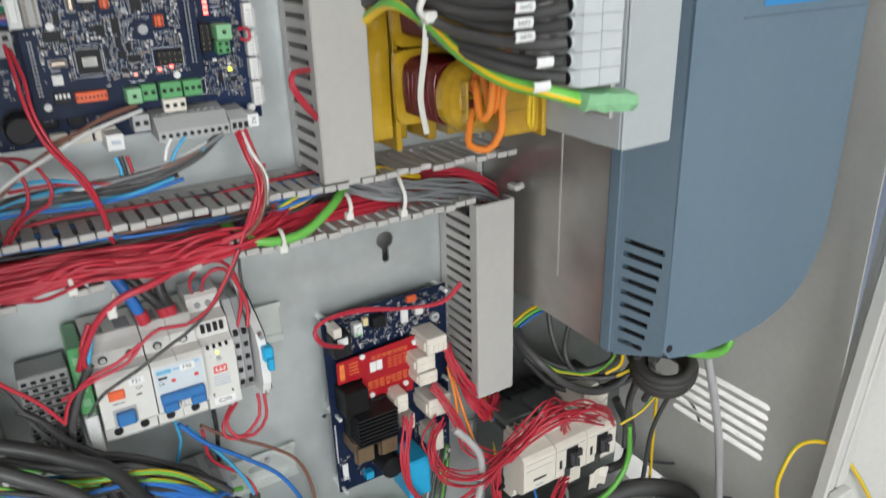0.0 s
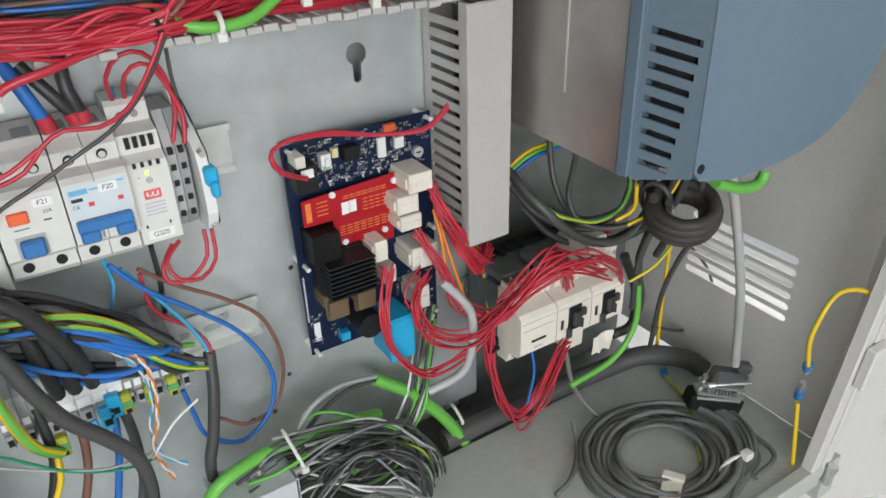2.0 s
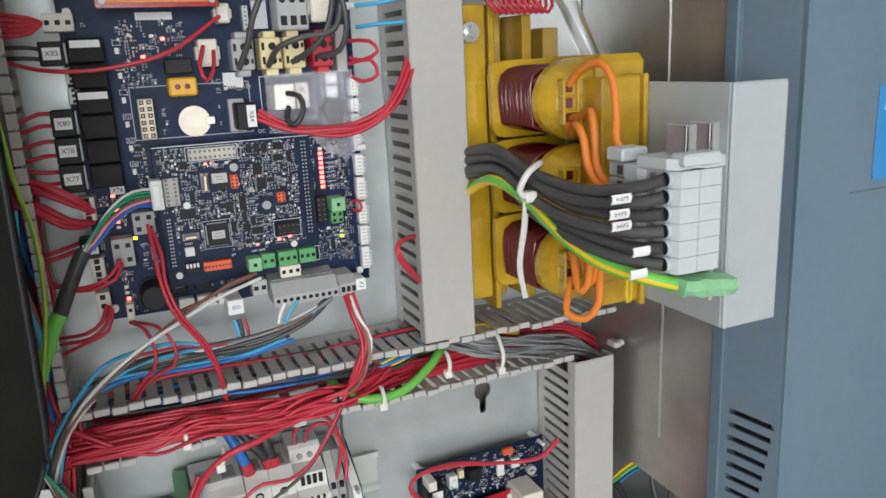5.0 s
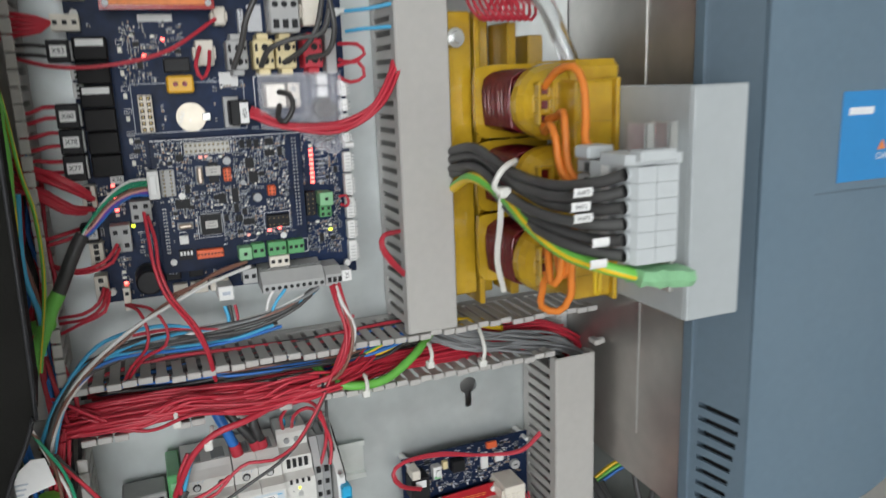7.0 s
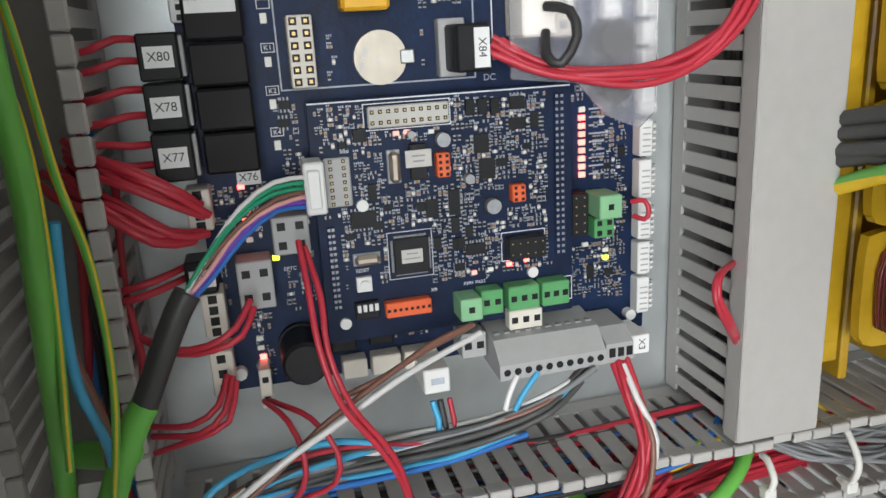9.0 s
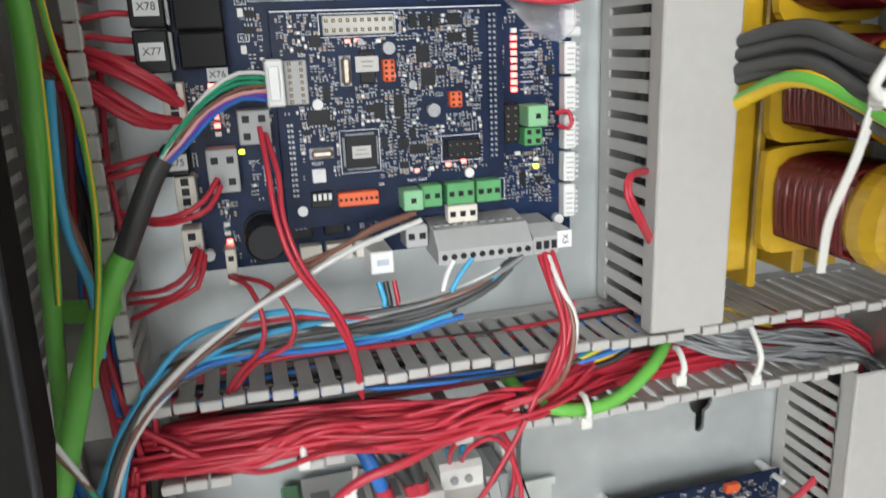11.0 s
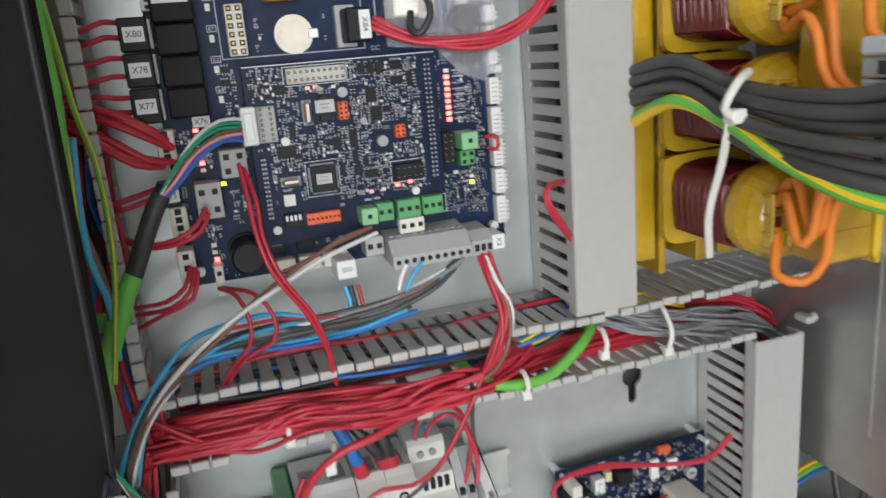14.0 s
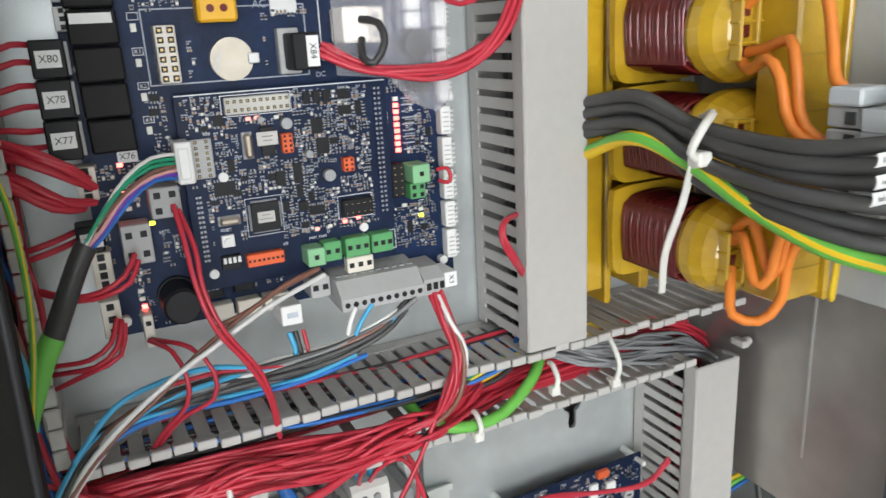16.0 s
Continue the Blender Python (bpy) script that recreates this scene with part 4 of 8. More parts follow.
    socket(dau, "connector", -177.5, -163, 148.6, 157, D, D - 6, ivory, 3, 1, "ivory three-way connector", r=1.3)
    for x, z, m in ((-175, 175.6, led_red), (-167.5, 176.6, led_red), (-190, 174, led_pink), (-183, 174.5, led_wht), (-218, 232.6, led_pink), (-214, 232.8, led_pink), (-204.5, 232.2, led_wht)):
        on("indicator", Solid().box(x - 1.1, x + 1.1, D - 1.0, D, z - 0.8, z + 0.8, 0.1), m)
    for i, (x, z) in enumerate(((-189, 240), (-184, 240), (-179, 240))):
        q = Solid(); chip(q, x, z, 3.6, 6.0, D, 1.8, False)
        on("resistor_pack", q, [black_pl, solder])
    for x, z, w, h in ((-170, 232.5, 7, 4.5), (-185, 226, 6, 7.5), (-183, 216, 6.5, 8), (-170, 240.5, 6, 5), (-197, 204, 4.5, 10), (-206, 202.5, 5, 7), (-233, 201, 10, 6.5), (-189, 184, 8, 4.5), (-195, 187, 3, 5), (-232, 233, 5, 5)):
        q = Solid(); chip(q, x, z, w, h, D, 1.6)
        on("chip", q, [black_pl, solder])
    q = Solid()
    frame_line(q, -230, -196.5, 234.2, 244.2, D); frame_line(q, -178, -159, 176.8, 189, D); frame_line(q, -150.8, -147.2, 156.5, 167, D)
    frame_line(q, -224.6, -206.6, 175.2, 194.4, D, 0.25)
    q.box(-250, -147.5, D - 0.06, D, 245.3, 245.8)
    on("printing", q, ink_white)
    for tx, x, z, sz in (("RESET", -235, 180.6, 2.0), ("X3", -179, 190.6, 2.2), ("X9", -207, 168.8, 2.2), ("X601 X603", -190, 169.6, 2.0), ("X20", -238, 227.4, 1.9), ("J1", -184, 171.6, 2)):
        lettering(tx, sz, x, D - 0.08, z, ink_white, dau)
    for x, z in ((-200, 217.5), (-233, 206.5), (-165, 171), (-243.5, 160)):
        on("screw", Solid().cyl((x, D, z), (x, D - 1.6, z), 2.3, 12), white_pl)
    part("plug", Solid().box(-254.5, -247.2, -58, D, 207.5, 226.5, 0.7).box(-253.5, -249, -60, -58, 210, 224, 0.5), white_pl, dau, "white ribbon plug")
    # ---- on the main board, beside and below it
    keep2 = [(-252, -146, 149, 252), (-292, -262, 218, 320), (-270, -255, 186, 210), (-285, -266, 168, 195), (-270, -236, 138, 164), (-296, -280, 134, 162),
             (-260, -242, 248, 282), (-236, -205, 246, 276), (-202, -178, 246, 276), (-180, -108, 246, 290), (-240, -212, 272, 300), (-220, -125, 284, 345), (-272, -196, 328, 400),
             (-148, -124, 178, 204), (-142, -134, 204, 237), (-190, -108, 130, 150), (-250, -205, 132, 146), (-115, -107, 134, 330)]
    s, done2 = scatter(-291, -116, 135, 326, Y, 330, 21, keep2, 0.07)
    part("component_field", s, mats4, t)
    part("printing", prints(done2, Y, 8, 0, 0, 0, 0), ink_dim, t)
    s, done3 = scatter(-146, -117, 150, 204, Y, 60, 25, [(-147, -124, 178, 204), (-116, -100, 100, 300)], 0.03)
    part("component_field", s, mats4, t)
    # white headers along the edge
    for z0, z1 in ((143.5, 160), (161.5, 176), (177.5, 194), (195.5, 212), (213.5, 228.5), (236, 243), (245, 257), (259, 268), (270, 282)):
        b = part("edge_header", Solid().box(-114.6, -108.6, Y - 7, Y, z0, z1, 0.6).box(-108.8, -107.6, Y - 4.5, Y - 2.5, z0 + 1, z1 - 1), white_pl, t, "white edge header")
        q = Solid()
        for i in range(int((z1 - z0 - 2) / 2.5)):
            q.box(-107.6, -106.2, Y - 5, Y - 2, z0 + 1.4 + 2.5 * i, z0 + 2.6 + 2.5 * i).box(-113.4, -109.8, Y - 7.25, Y - 6.9, z0 + 1.6 + 2.5 * i, z0 + 2.2 + 2.5 * i, 0, 1)
        part("pin_row", q, [white_pl, grey_pl], b)
        q = Solid()
        for i in range(int((z1 - z0) / 2.4)):
            q.box(-107.8, -105.8, Y - 4, Y - 3, z0 + 1.2 + 2.4 * i, z0 + 1.9 + 2.4 * i)
        part("contact_strip", q, solder, b)
    for z in (233, 331):
        part("spacer", Solid().cyl((-113, Y, z), (-104.5, Y, z), 2.6, 10), white_pl, t)
    for i in range(9):
        m = (led_wht, led_red, led_red, led_pink, led_red, led_pink, led_red, led_red, led_red)[i]
        z = 234.5 - 3.4 * i
        part("indicator", Solid().box(-139.4, -136.6, Y - 1.2, Y, z - 1.1, z + 1.1, 0.15), m, t)
        part("printing", Solid().box(-134.5, -127.5, Y - 0.06, Y, z - 0.5, z + 0.2), ink_dim, t)
    socket(t, "pin_socket", -146, -138.6, 183, 201, Y, Y - 8.5, black_pl, 2, 5, "black pin socket", gold, r=0.6)
    socket(t, "terminal_plug", -136.5, -126.5, 190.6, 200.4, Y, Y - 15, green_lt, 1, 1, "pale green screw plug", r=1.2)
    socket(t, "terminal_plug", -136, -127, 181, 189.6, Y, Y - 9, green_con, 2, 2, "green terminal plug", r=1.1)
    for x, z, m in ((-276.3, 203.2, led_red), (-276, 199.2, led_red), (-275.6, 207.4, led_red), (-276.7, 216.4, led_red), (-276.5, 147, led_red), (-267, 187.2, led_yel), (-276, 195.6, led_wht), (-127, 173, led_wht), (-127, 169.5, led_yel), (-136.5, 176.5, led_wht), (-277, 155, led_wht), (-277, 151, led_wht), (-233.5, 313, led_red), (-246.5, 302.5, led_red), (-240, 315, led_wht), (-253, 316, led_wht)):
        part("indicator", Solid().box(x - 1.3, x + 1.3, Y - 1.1, Y, z - 0.95, z + 0.95, 0.15), m, t)
    s = Solid().cyl((-261, Y, 150), (-261, Y - 3, 150), 9.6, 22).cyl((-261, Y - 3, 150), (-261, Y - 21, 150), 8.8, 22).cyl((-261, Y - 21, 150), (-261, Y - 22.4, 150), 8.8, 22, 7.6)
    part("capacitor", s, black_pl, t, "large black electrolytic capacitor")
    b = part("inductor", Solid().box(-250, -239.4, Y - 6.5, Y, 146, 158, 0.8), black_pl, t, "black power inductor")
    lettering("220", 4.0, -244.7, Y - 6.6, 152, ink_dim, b, turn=180)
    part("inductor", Solid().box(-234, -224, Y - 4, Y, 146, 156, 0.5), black_pl, t)
    for x0, x1 in ((-246, -236), (-234, -222), (-220.5, -207)):
        socket(t, "edge_connector", x0, x1, 134.5, 142.5, Y, Y - 8, ivory, 4, 1, "ivory edge connector", face="z", r=0.7)
    p = part("plug", Solid().box(-216.8, -206.2, -60, Y - 3, 131, 141.4, 0.6), white_pl, t, "white plug with a paper mark")
    part("sticker", Solid().box(-214, -208.6, -60.3, -60.05, 135, 137.6), ink_dim, p)
    # grey wire terminals
    for x0, x1, z0, z1, nx, nz in ((-267.5, -254, 191.5, 206, 2, 2), (-282, -269, 171.8, 190.5, 2, 2), (-197.5, -187, 138, 149, 2, 1)):
        socket(t, "wire_terminal", x0, x1, z0, z1, Y, Y - 14, grey_pl, nx, nz, "grey spring wire terminal", r=1.5)
    # long grey multipole plug along the lower edge
    b = part("multipole_plug", Solid().prism([(-36, 149.5), (-54, 147), (-62, 139), (-62, 132.5), (-40, 134), (-36, 138)], "x", -186, -140), grey_pl, t, "long grey ten-pole plug")
    q, q2 = Solid(), Solid()
    for i in range(10):
        q.cyl((-183 + 4.5 * i, -62.3, 135.8), (-183 + 4.5 * i, -61.5, 135.8), 1.5, 8)
        q2.box(-184.2 + 4.5 * i, -181.8 + 4.5 * i, -50, -47.6, 147.2, 148.2)
    part("contact_row", q, black_pl, b)
    part("release_row", q2, midgrey, b)
    b = part("multipole_plug", Solid().prism([(-36, 146), (-52, 145), (-60, 140), (-60, 132), (-40, 133)], "x", -139, -126.5), grey_pl, t)
    q = Solid()
    for i in range(3):
        q.box(-137.5 + 3.9 * i, -134.8 + 3.9 * i, -60.3, -59.5, 134, 138)
    part("contact_row", q, black_pl, b)
    k = part("label", Solid().box(-126.5, -119, -60, -42, 133.5, 142, 0.4), paper, t, "white plug label")
    lettering("X3", 4.2, -122.7, -60.1, 137.8, ink_black, k, turn=90)
    # relays and black plugs at the left edge
    for i in range(6):
        z1 = 314.5 - 15.2 * i
        r = part("relay", Solid().box(-289 + 0.9 * i * 0.4, -268.5, Y - 15.5, Y, z1 - 14.4, z1, 0.9), relay_bl, t, "black miniature relay")
        if i in (0, 2):
            part("sticker", Solid().box(-287, -270.5, Y - 15.9, Y - 15.6, z1 - 5.6, z1 - 1.4), paper, r)
        part("indicator", Solid().box(-262.6, -260.2, Y - 1.1, Y, z1 - 9.6, z1 - 6.0, 0.15), led_wht, t)
        q = Solid(); frame_line(q, -263.4, -258.6, z1 - 4.6, z1 - 1.2, Y, 0.3)
        part("printing", q, ink_white, t)
    for tx, x, z in (("UZ", -272.6, 207.4), ("SP1", -272, 203.2), ("SP2", -272, 199.2), ("EPTC", -262, 182)):
        lettering(tx, 2.2, x, Y - 0.1, z, ink_white, t)
    for tx, z in (("K1", 266), ("K2", 250.6), ("K4", 235.4)):
        lettering(tx, 2.6, -261, Y - 0.1, z, ink_white, t)
    for tx, z1, z0 in (("X83", 313, 299), ("X80", 273, 257.3), ("X78", 256.6, 240.6), ("X77", 239.9, 223)):
        p = part("plug", Solid().box(-304, -290.6, -50, Y, z0, z1, 0.7), black_pl, t, "black coded plug with a white label")
        part("latch", Solid().box(-290.6, -289.2, -47, Y, z0 + 1, z1 - 1, 0.3), grey_pl, p)
        k = part("label", Solid().box(-302, -292.5, -50.5, -50.05, (z0 + z1) / 2 - 3.5, (z0 + z1) / 2 + 3.5), paper, p)
        lettering(tx, 4.3, -297.2, -50.55, (z0 + z1) / 2, ink_black, k)
    for z0, z1 in ((276, 286), (288, 298)):
        socket(t, "edge_header", -292.5, -286, z0, z1, Y, Y - 8, white_pl, 1, 3, "white edge header", r=1)
    k = part("label", Solid().box(-277.5, -269, -44, -43.6, 218.5, 224), paper, t)
    lettering("X76", 4.0, -273.3, -44.05, 221.2, ink_black, k)
    p = part("plug", Solid().box(-300, -289, -48, Y, 180.5, 193, 0.7), black_pl, t, "black coded plug with a white label")
    k = part("label", Solid().box(-298.5, -289.5, -48.5, -48.05, 183, 189.6), paper, p)
    lettering("X75", 4.0, -294, -48.55, 186.3, ink_black, k)
    for z0, z1, n in ((204, 219, 4), (163, 180, 4), (139, 157, 3)):
        socket(t, "plug", -296, -287.5, z0, z1, Y, Y - 14, ivory, 1, n, "ivory nylon plug", r=1.6)
    socket(t, "plug", -279, -274.4, 129.5, 146, Y, Y - 12, ivory, 1, 2, "ivory two-way plug", r=1.2)
    s, done = scatter(-267, -251, 208, 322, Y, 190, 77, [(-264, -258, z, z + 14.4) for z in (300, 285, 270, 254.6, 239.4, 224)] + [(-255, -244, 250, 278)] + keep2 + [(x - w / 2, x + w / 2, z - h / 2, z + h / 2) for x, z, w, h in done2], 0.08)
    part("component_field", s, mats4, t)
    part("printing", prints(done, Y, 78, 0, 0, 0, 0), ink_white, t)
    s, done = scatter(-180, -118, 150, 250, Y, 200, 79, [(-251, -146, 151, 247), (-147, -125, 178, 204), (-140, -118, 236, 250)] + keep2 + [(x - w / 2, x + w / 2, z - h / 2, z + h / 2) for x, z, w, h in done2 + done3], 0.06)
    part("component_field", s, mats4, t)
    part("printing", prints(done, Y, 80, 0, 0, 0, 0), ink_white, t)
    # coin cell, headers and plugs above the processor board
    q = Solid()
    frame_line(q, -258, -182.5, 250.2, 284.2, Y, 0.6)
    part("printing", q, ink_dim, t)
    c = part("coin_cell", Solid().cyl((-220.5, Y - 3.6, 260.2), (-220.5, Y - 0.4, 260.2), 10, 32), steel_c, t, "round lithium coin cell")
    part("clip", Solid().box(-213, -207.6, Y - 4.2, Y, 257.5, 262.6, 0.4), zinc, c)
    lettering("CR2032", 3.0, -227, Y - 3.7, 259.5, ink_dim, c, turn=-72)
    lettering("+", 4.0, -221.5, Y - 3.7, 258, ink_dim, c)
    socket(t, "power_header", -254.2, -245.2, 251.5, 276.6, Y, Y - 11, ivory, 2, 6, "ivory twelve-way power header", gold, r=1.35)
    b = part("socket", Solid().box(-198.4, -188, Y - 6, Y, 251.5, 273, 0.5), grey_pl, t)
    p = part("plug", Solid().box(-196, -183, -56, Y - 4, 253.5, 270.6, 0.9), black_pl, t, "black plug with a white label")
    k = part("label", Solid().box(-189.4, -183.6, -56.4, -56.05, 255, 269), paper, p)
    lettering("X84", 4.2, -186.5, -56.45, 262, ink_black, k, turn=90)
    lettering("DC", 3.6, -177, Y - 0.1, 250, ink_dim, t)
    b = part("fuse_block", Solid().box(-234.5, -217, -46, Y, 277, 288.6, 1.2), yellow_pl, t, "yellow two-pole block")
    for x in (-229, -223):
        part("hole", Solid().cyl((x, -46.3, 283), (x, -45.5, 283), 1.8, 10), copper, b)
    part("fuse_holder", Solid().box(-235, -218, -42, Y, 291, 300.5, 0.6), black_pl, t)
    lettering("AC", 5.0, -204, Y - 0.1, 284.5, ink_dim, t)
    k = part("label", Solid().box(-199, -186, Y - 0.3, Y, 280, 290, 0), paper, t)
    for x, z, w, h in ((-170.8, 326.5, 10, 18), (-237, 327, 22, 4.6)):
        part("label", Solid().box(x - w / 2, x + w / 2, Y - 0.35, Y, z - h / 2, z + h / 2), foil if w < 12 else paper, t, "printed data label")
    mate_lock(t, -208, 303, Y, -48, 12, 17, 1, ivory)
    for x, m, lab in ((-187, grey_pl, ""), (-169, ivory_y, ""), (-153.5, ivory_y, ""), (-134.5, red_pl, "")):
        b = part("plug", Solid().box(x - 7, x + 7, -52, Y, 291, 311, 1.0).box(x - 4, x + 4, -51, Y, 311, 315, 0.6).box(x - 4, x + 4, -51, Y, 287, 291, 0.6), m, t, "nylon power plug")
        q = Solid()
        for dz in (-4.5, 4.5):
            q.cyl((x + 1, -52.3, 301 + dz), (x + 1, -51.5, 301 + dz), 2.5, 10)
            q.box(x - 5.8, x - 4.0, -52.2, -51.5, 301 + dz - 2.4, 301 + dz + 2.4)
            q.box(x + 4.6, x + 6.2, -52.2, -51.5, 301 + dz - 1.4, 301 + dz + 1.4)
        part("contact_row", q, black_pl, b)
    b = part("plug", Solid().box(-163.5, -143, -56, Y, 315, 342, 1.0), grey_pl, t, "large grey power plug")
    q = Solid()
    for i in range(3):
        q.box(-161.5 + 6.4 * i, -157.4 + 6.4 * i, -56.3, -55.5, 318, 324).cyl((-159.5 + 6.4 * i, -56.3, 334), (-159.5 + 6.4 * i, -55.5, 334), 2.2, 10)
    part("contact_row", q, black_pl, b)
    part("plug", Solid().box(-124.5, -117, -50, Y, 287, 318, 0.8), grey_pl, t)
    mate_lock(t, -196, 327, Y, -48, 8, 12, 1, ivory)
    mate_lock(t, -133, 330, Y, -50, 13, 20, 2, ivory)
    socket(t, "pin_header", -183, -179, 316, 332, Y, Y - 6, foil, 1, 6, "", black_pl, r=0.5)
    # boxed sockets at the right
    q = Solid(); frame_line(q, -175.5, -138, 256.5, 286.5, Y, 0.5); frame_line(q, -133, -117.5, 250, 288, Y, 0.6)
    part("printing", q, ink_white, t)
    p = part("plug", Solid().box(-170, -156.5, -54, Y, 264.5, 281, 1.0), ivory, t, "ivory plug with a grey wire loop")
    socket(t, "socket", -153, -144, 264, 281, Y, Y - 7, ivory, 1, 2, "", solder, r=1.6)
    for z0, z1 in ((279, 286.5), (270, 277.5)):
        socket(t, "edge_header", -130.5, -122.5, z0, z1, Y, Y - 5, white_pl, 4, 2, "white pin header", solder, r=0.5)
    part("buzzer", Solid().cyl((-127, Y, 262), (-127, Y - 11, 262), 7.5, 18).cyl((-127, Y, 243), (-127, Y - 11, 243), 6, 16), black_pl, t, "black round sounder")
    guard = part("clear_cover", Solid().prism([(-176, 288), (-117, 288), (-117, 234), (-124, 228), (-138, 234), (-150, 247), (-176, 250)], "y", -57, -55.8), milky, t, "clear plastic touch guard")
    guard.visible_shadow = False
    r = part("warning_card", Solid().box(-270, -200, -62, -60.2, 330, 368, 0.3), mat("red_acrylic", (0.32, 0.012, 0.012), 0.2, 0, 0.08), t, "dark red warning card")
    part("printing", Solid().box(-264, -206, -62.4, -62.05, 333, 337.5), ink_orange, r)
    for x in (-266, -204):
        for z in (334, 363):
            part("screw", Solid().cyl((x, -62, z), (x, -64, z), 2, 10), solder, r)
    socket(t, "wire_terminal", -300, -283, 318.5, 329, Y, Y - 12, ivory, 3, 1, "ivory wire terminal", r=1.4)
    for z in (338, 355):
        socket(t, "wire_terminal", -297, -278, z, z + 11, Y, Y - 12, ivory, 3, 1, "ivory wire terminal", r=1.6)
    for x, m in ((-192, red_pl), (-186, ivory_y), (-160, orange_con), (-140, white_pl)):
        part("plug", Solid().box(x - 9, x + 9, -50, Y, 345 + (6 if m is red_pl else 0), 356 + (10 if m is red_pl else 0), 0.8), m, t)


control_board()


def lower_board():
    t = thing("relay_board", (-10, -14, -236), "blue circuit board with red cover card and white plugs", "circuit board")
    Y = -16.0
    part("board", Solid().prism([(-73.5, -49.8), (52, -48.6), (52, -236), (-71, -236)], "y", Y, -14.4), pcb, t)
    for x, z in ((-69, -53.5), (47.5, -52.5), (-67.5, -150), (-67.5, -232), (46, -232), (47, -148)):
        s = Solid().cyl((x, 0, z), (x, -14.4, z), 3, 8).cyl((x, Y, z), (x, Y - 9, z), 1.9, 8).box(x - 3.5, x + 3.5, -14.2, -12.5, z - 3.5, z + 3.5, 0.4)
        part("standoff", s, white_pl, t, "white nylon standoff")
    mats4 = [black_pl, solder, ivory, mat("chip_tan", (0.33, 0.2, 0.1), 0.5, 0, 0.2)]
    s, done = scatter(-70, 50, -90, -51, Y, 210, 31, [(-72, -54, -84, -60), (-42, -34, -72, -60), (-28, -15, -70, -58), (34, 47, -84, -72)], 0.07)
    part("component_field", s, mats4, t)
    part("printing", prints(done, Y, 5, 0, 0, 0, 0), ink_white, t)
    s, done = scatter(-70, 50, -234, -146, Y, 120, 33, [(-64, -20, -196, -136), (-20, 10, -252, -196), (-26, 40, -186, -134)], 0.05)
    part("component_field", s, mats4, t)
    part("printing", prints(done, Y, 6, 0, 0, 0, 0), ink_white, t)
    q = Solid()
    for i in range(6):
        q.box(-54 + 14 * i, -50 + 14 * i, Y - 0.06, Y, -86, -84.6).box(-53.2 + 14 * i, -52.4 + 14 * i, Y - 2, Y, -88.5, -86)
    part("printing", q, ink_white, t)
    # red card
    card = part("cover_card", Solid().prism([(-66.5, -91.5), (22.5, -87.5), (22.5, -111), (10, -113.5), (8, -144.5), (-42, -143), (-43, -113.5), (-66.5, -113)], "y", -25.2, -23.6), pcb_red, t, "red cover card with orange print")
    for x, z in ((-42, -92), (0, -134), (-35, -134), (11, -94)):
        part("screw", Solid().cyl((x, -25.2, z), (x, -27, z), 2.6, 14), white_pl, card, "white nylon screw")
    part("label", Solid().box(-35, -28.8, -25.6, -25.25, -111, -101), paper, card)
    part("label", Solid().box(-28.4, -22.6, -25.6, -25.25, -110.6, -100.8), paper, card)
    q = Solid()
    for c in range(7):
        q.box(-33 + 5.4 * c, -28.6 + 5.4 * c, -25.35, -25.2, -98.5, -97.7)
        q.box(-33 + 5.4 * c, -28.6 + 5.4 * c, -25.35, -25.2, -96.5, -95.7)
        for rr in range(4):
            q.box(-38 + 6 * c, -33.4 + 6 * c, -25.35, -25.2, -121.5 - 2.3 * rr, -120.7 - 2.3 * rr)
            if c > 2:
                q.box(-33 + 5.4 * c, -29 + 5.4 * c, -25.35, -25.2, -103 - 3 * rr, -102.2 - 3 * rr)
    for rr in range(4):
        q.box(-55, -46, -25.35, -25.2, -96.5 - 3.4 * rr, -95.6 - 3.4 * rr)
    q.box(-64, -59.5, -25.35, -25.2, -110, -94)
    part("printing", q, ink_orange, card)
    lettering("DANGER", 4.6, 18.5, -25.3, -99, ink_orange, card, turn=-90)
    part("relay", Solid().box(-67, -44.5, -40, Y, -141.5, -115.5, 1.0), relay_bl, t, "black relay cube")
    b = part("socket", Solid().box(-71, -54, -34, Y, -82, -61, 0.8), black_pl, t, "black socket with a white label")
    part("label", Solid().box(-67, -57.5, -34.5, -34.05, -70, -63.4), paper, b)
    part("plug", Solid().box(-70.5, -63, -36, Y - 4, -61, -52, 0.7), ivory, t)
    p = part("connector", Solid().box(-46.5, -38.5, -24, Y, -72, -60, 0.4).box(-44, -41, -26, -24, -69, -63), white_pl, t)
    part("plug_insert", Solid().box(-45.6, -40, -24.6, -24.05, -71.4, -68.6), green_lt, p)
    part("inductor", Solid().box(-28, -15.5, -25, Y, -70, -58.5, 0.8), black_pl, t)
    part("capacitor", Solid().box(-36, -31, -21, Y, -66, -58.5, 0.5), ivory_y, t)
    part("connector", Solid().box(3, 10, -19, Y, -76, -60, 0.4), white_pl, t)
    part("connector", Solid().box(9, 19, -20, Y, -56.5, -50.5, 0.4), orange_con, t)
    part("jumper_block", Solid().box(18, 26, -19, Y, -72, -63, 0.4), white_pl, t)
    k = part("trimmer", Solid().cyl((38, Y, -79), (38, Y - 4, -79), 4.6, 14), grey_pl, t, "round grey trimmer")
    part("slot", Solid().box(36, 40, Y - 4.3, Y - 4.0, -79.6, -78.4), black_pl, k)
    # heat sink, transistors and the blue capacitor
    h = part("heat_sink", Solid().box(-62, -22, -30, Y - 3, -169, -137, 0.4), black_pl, t, "black finned heat sink")
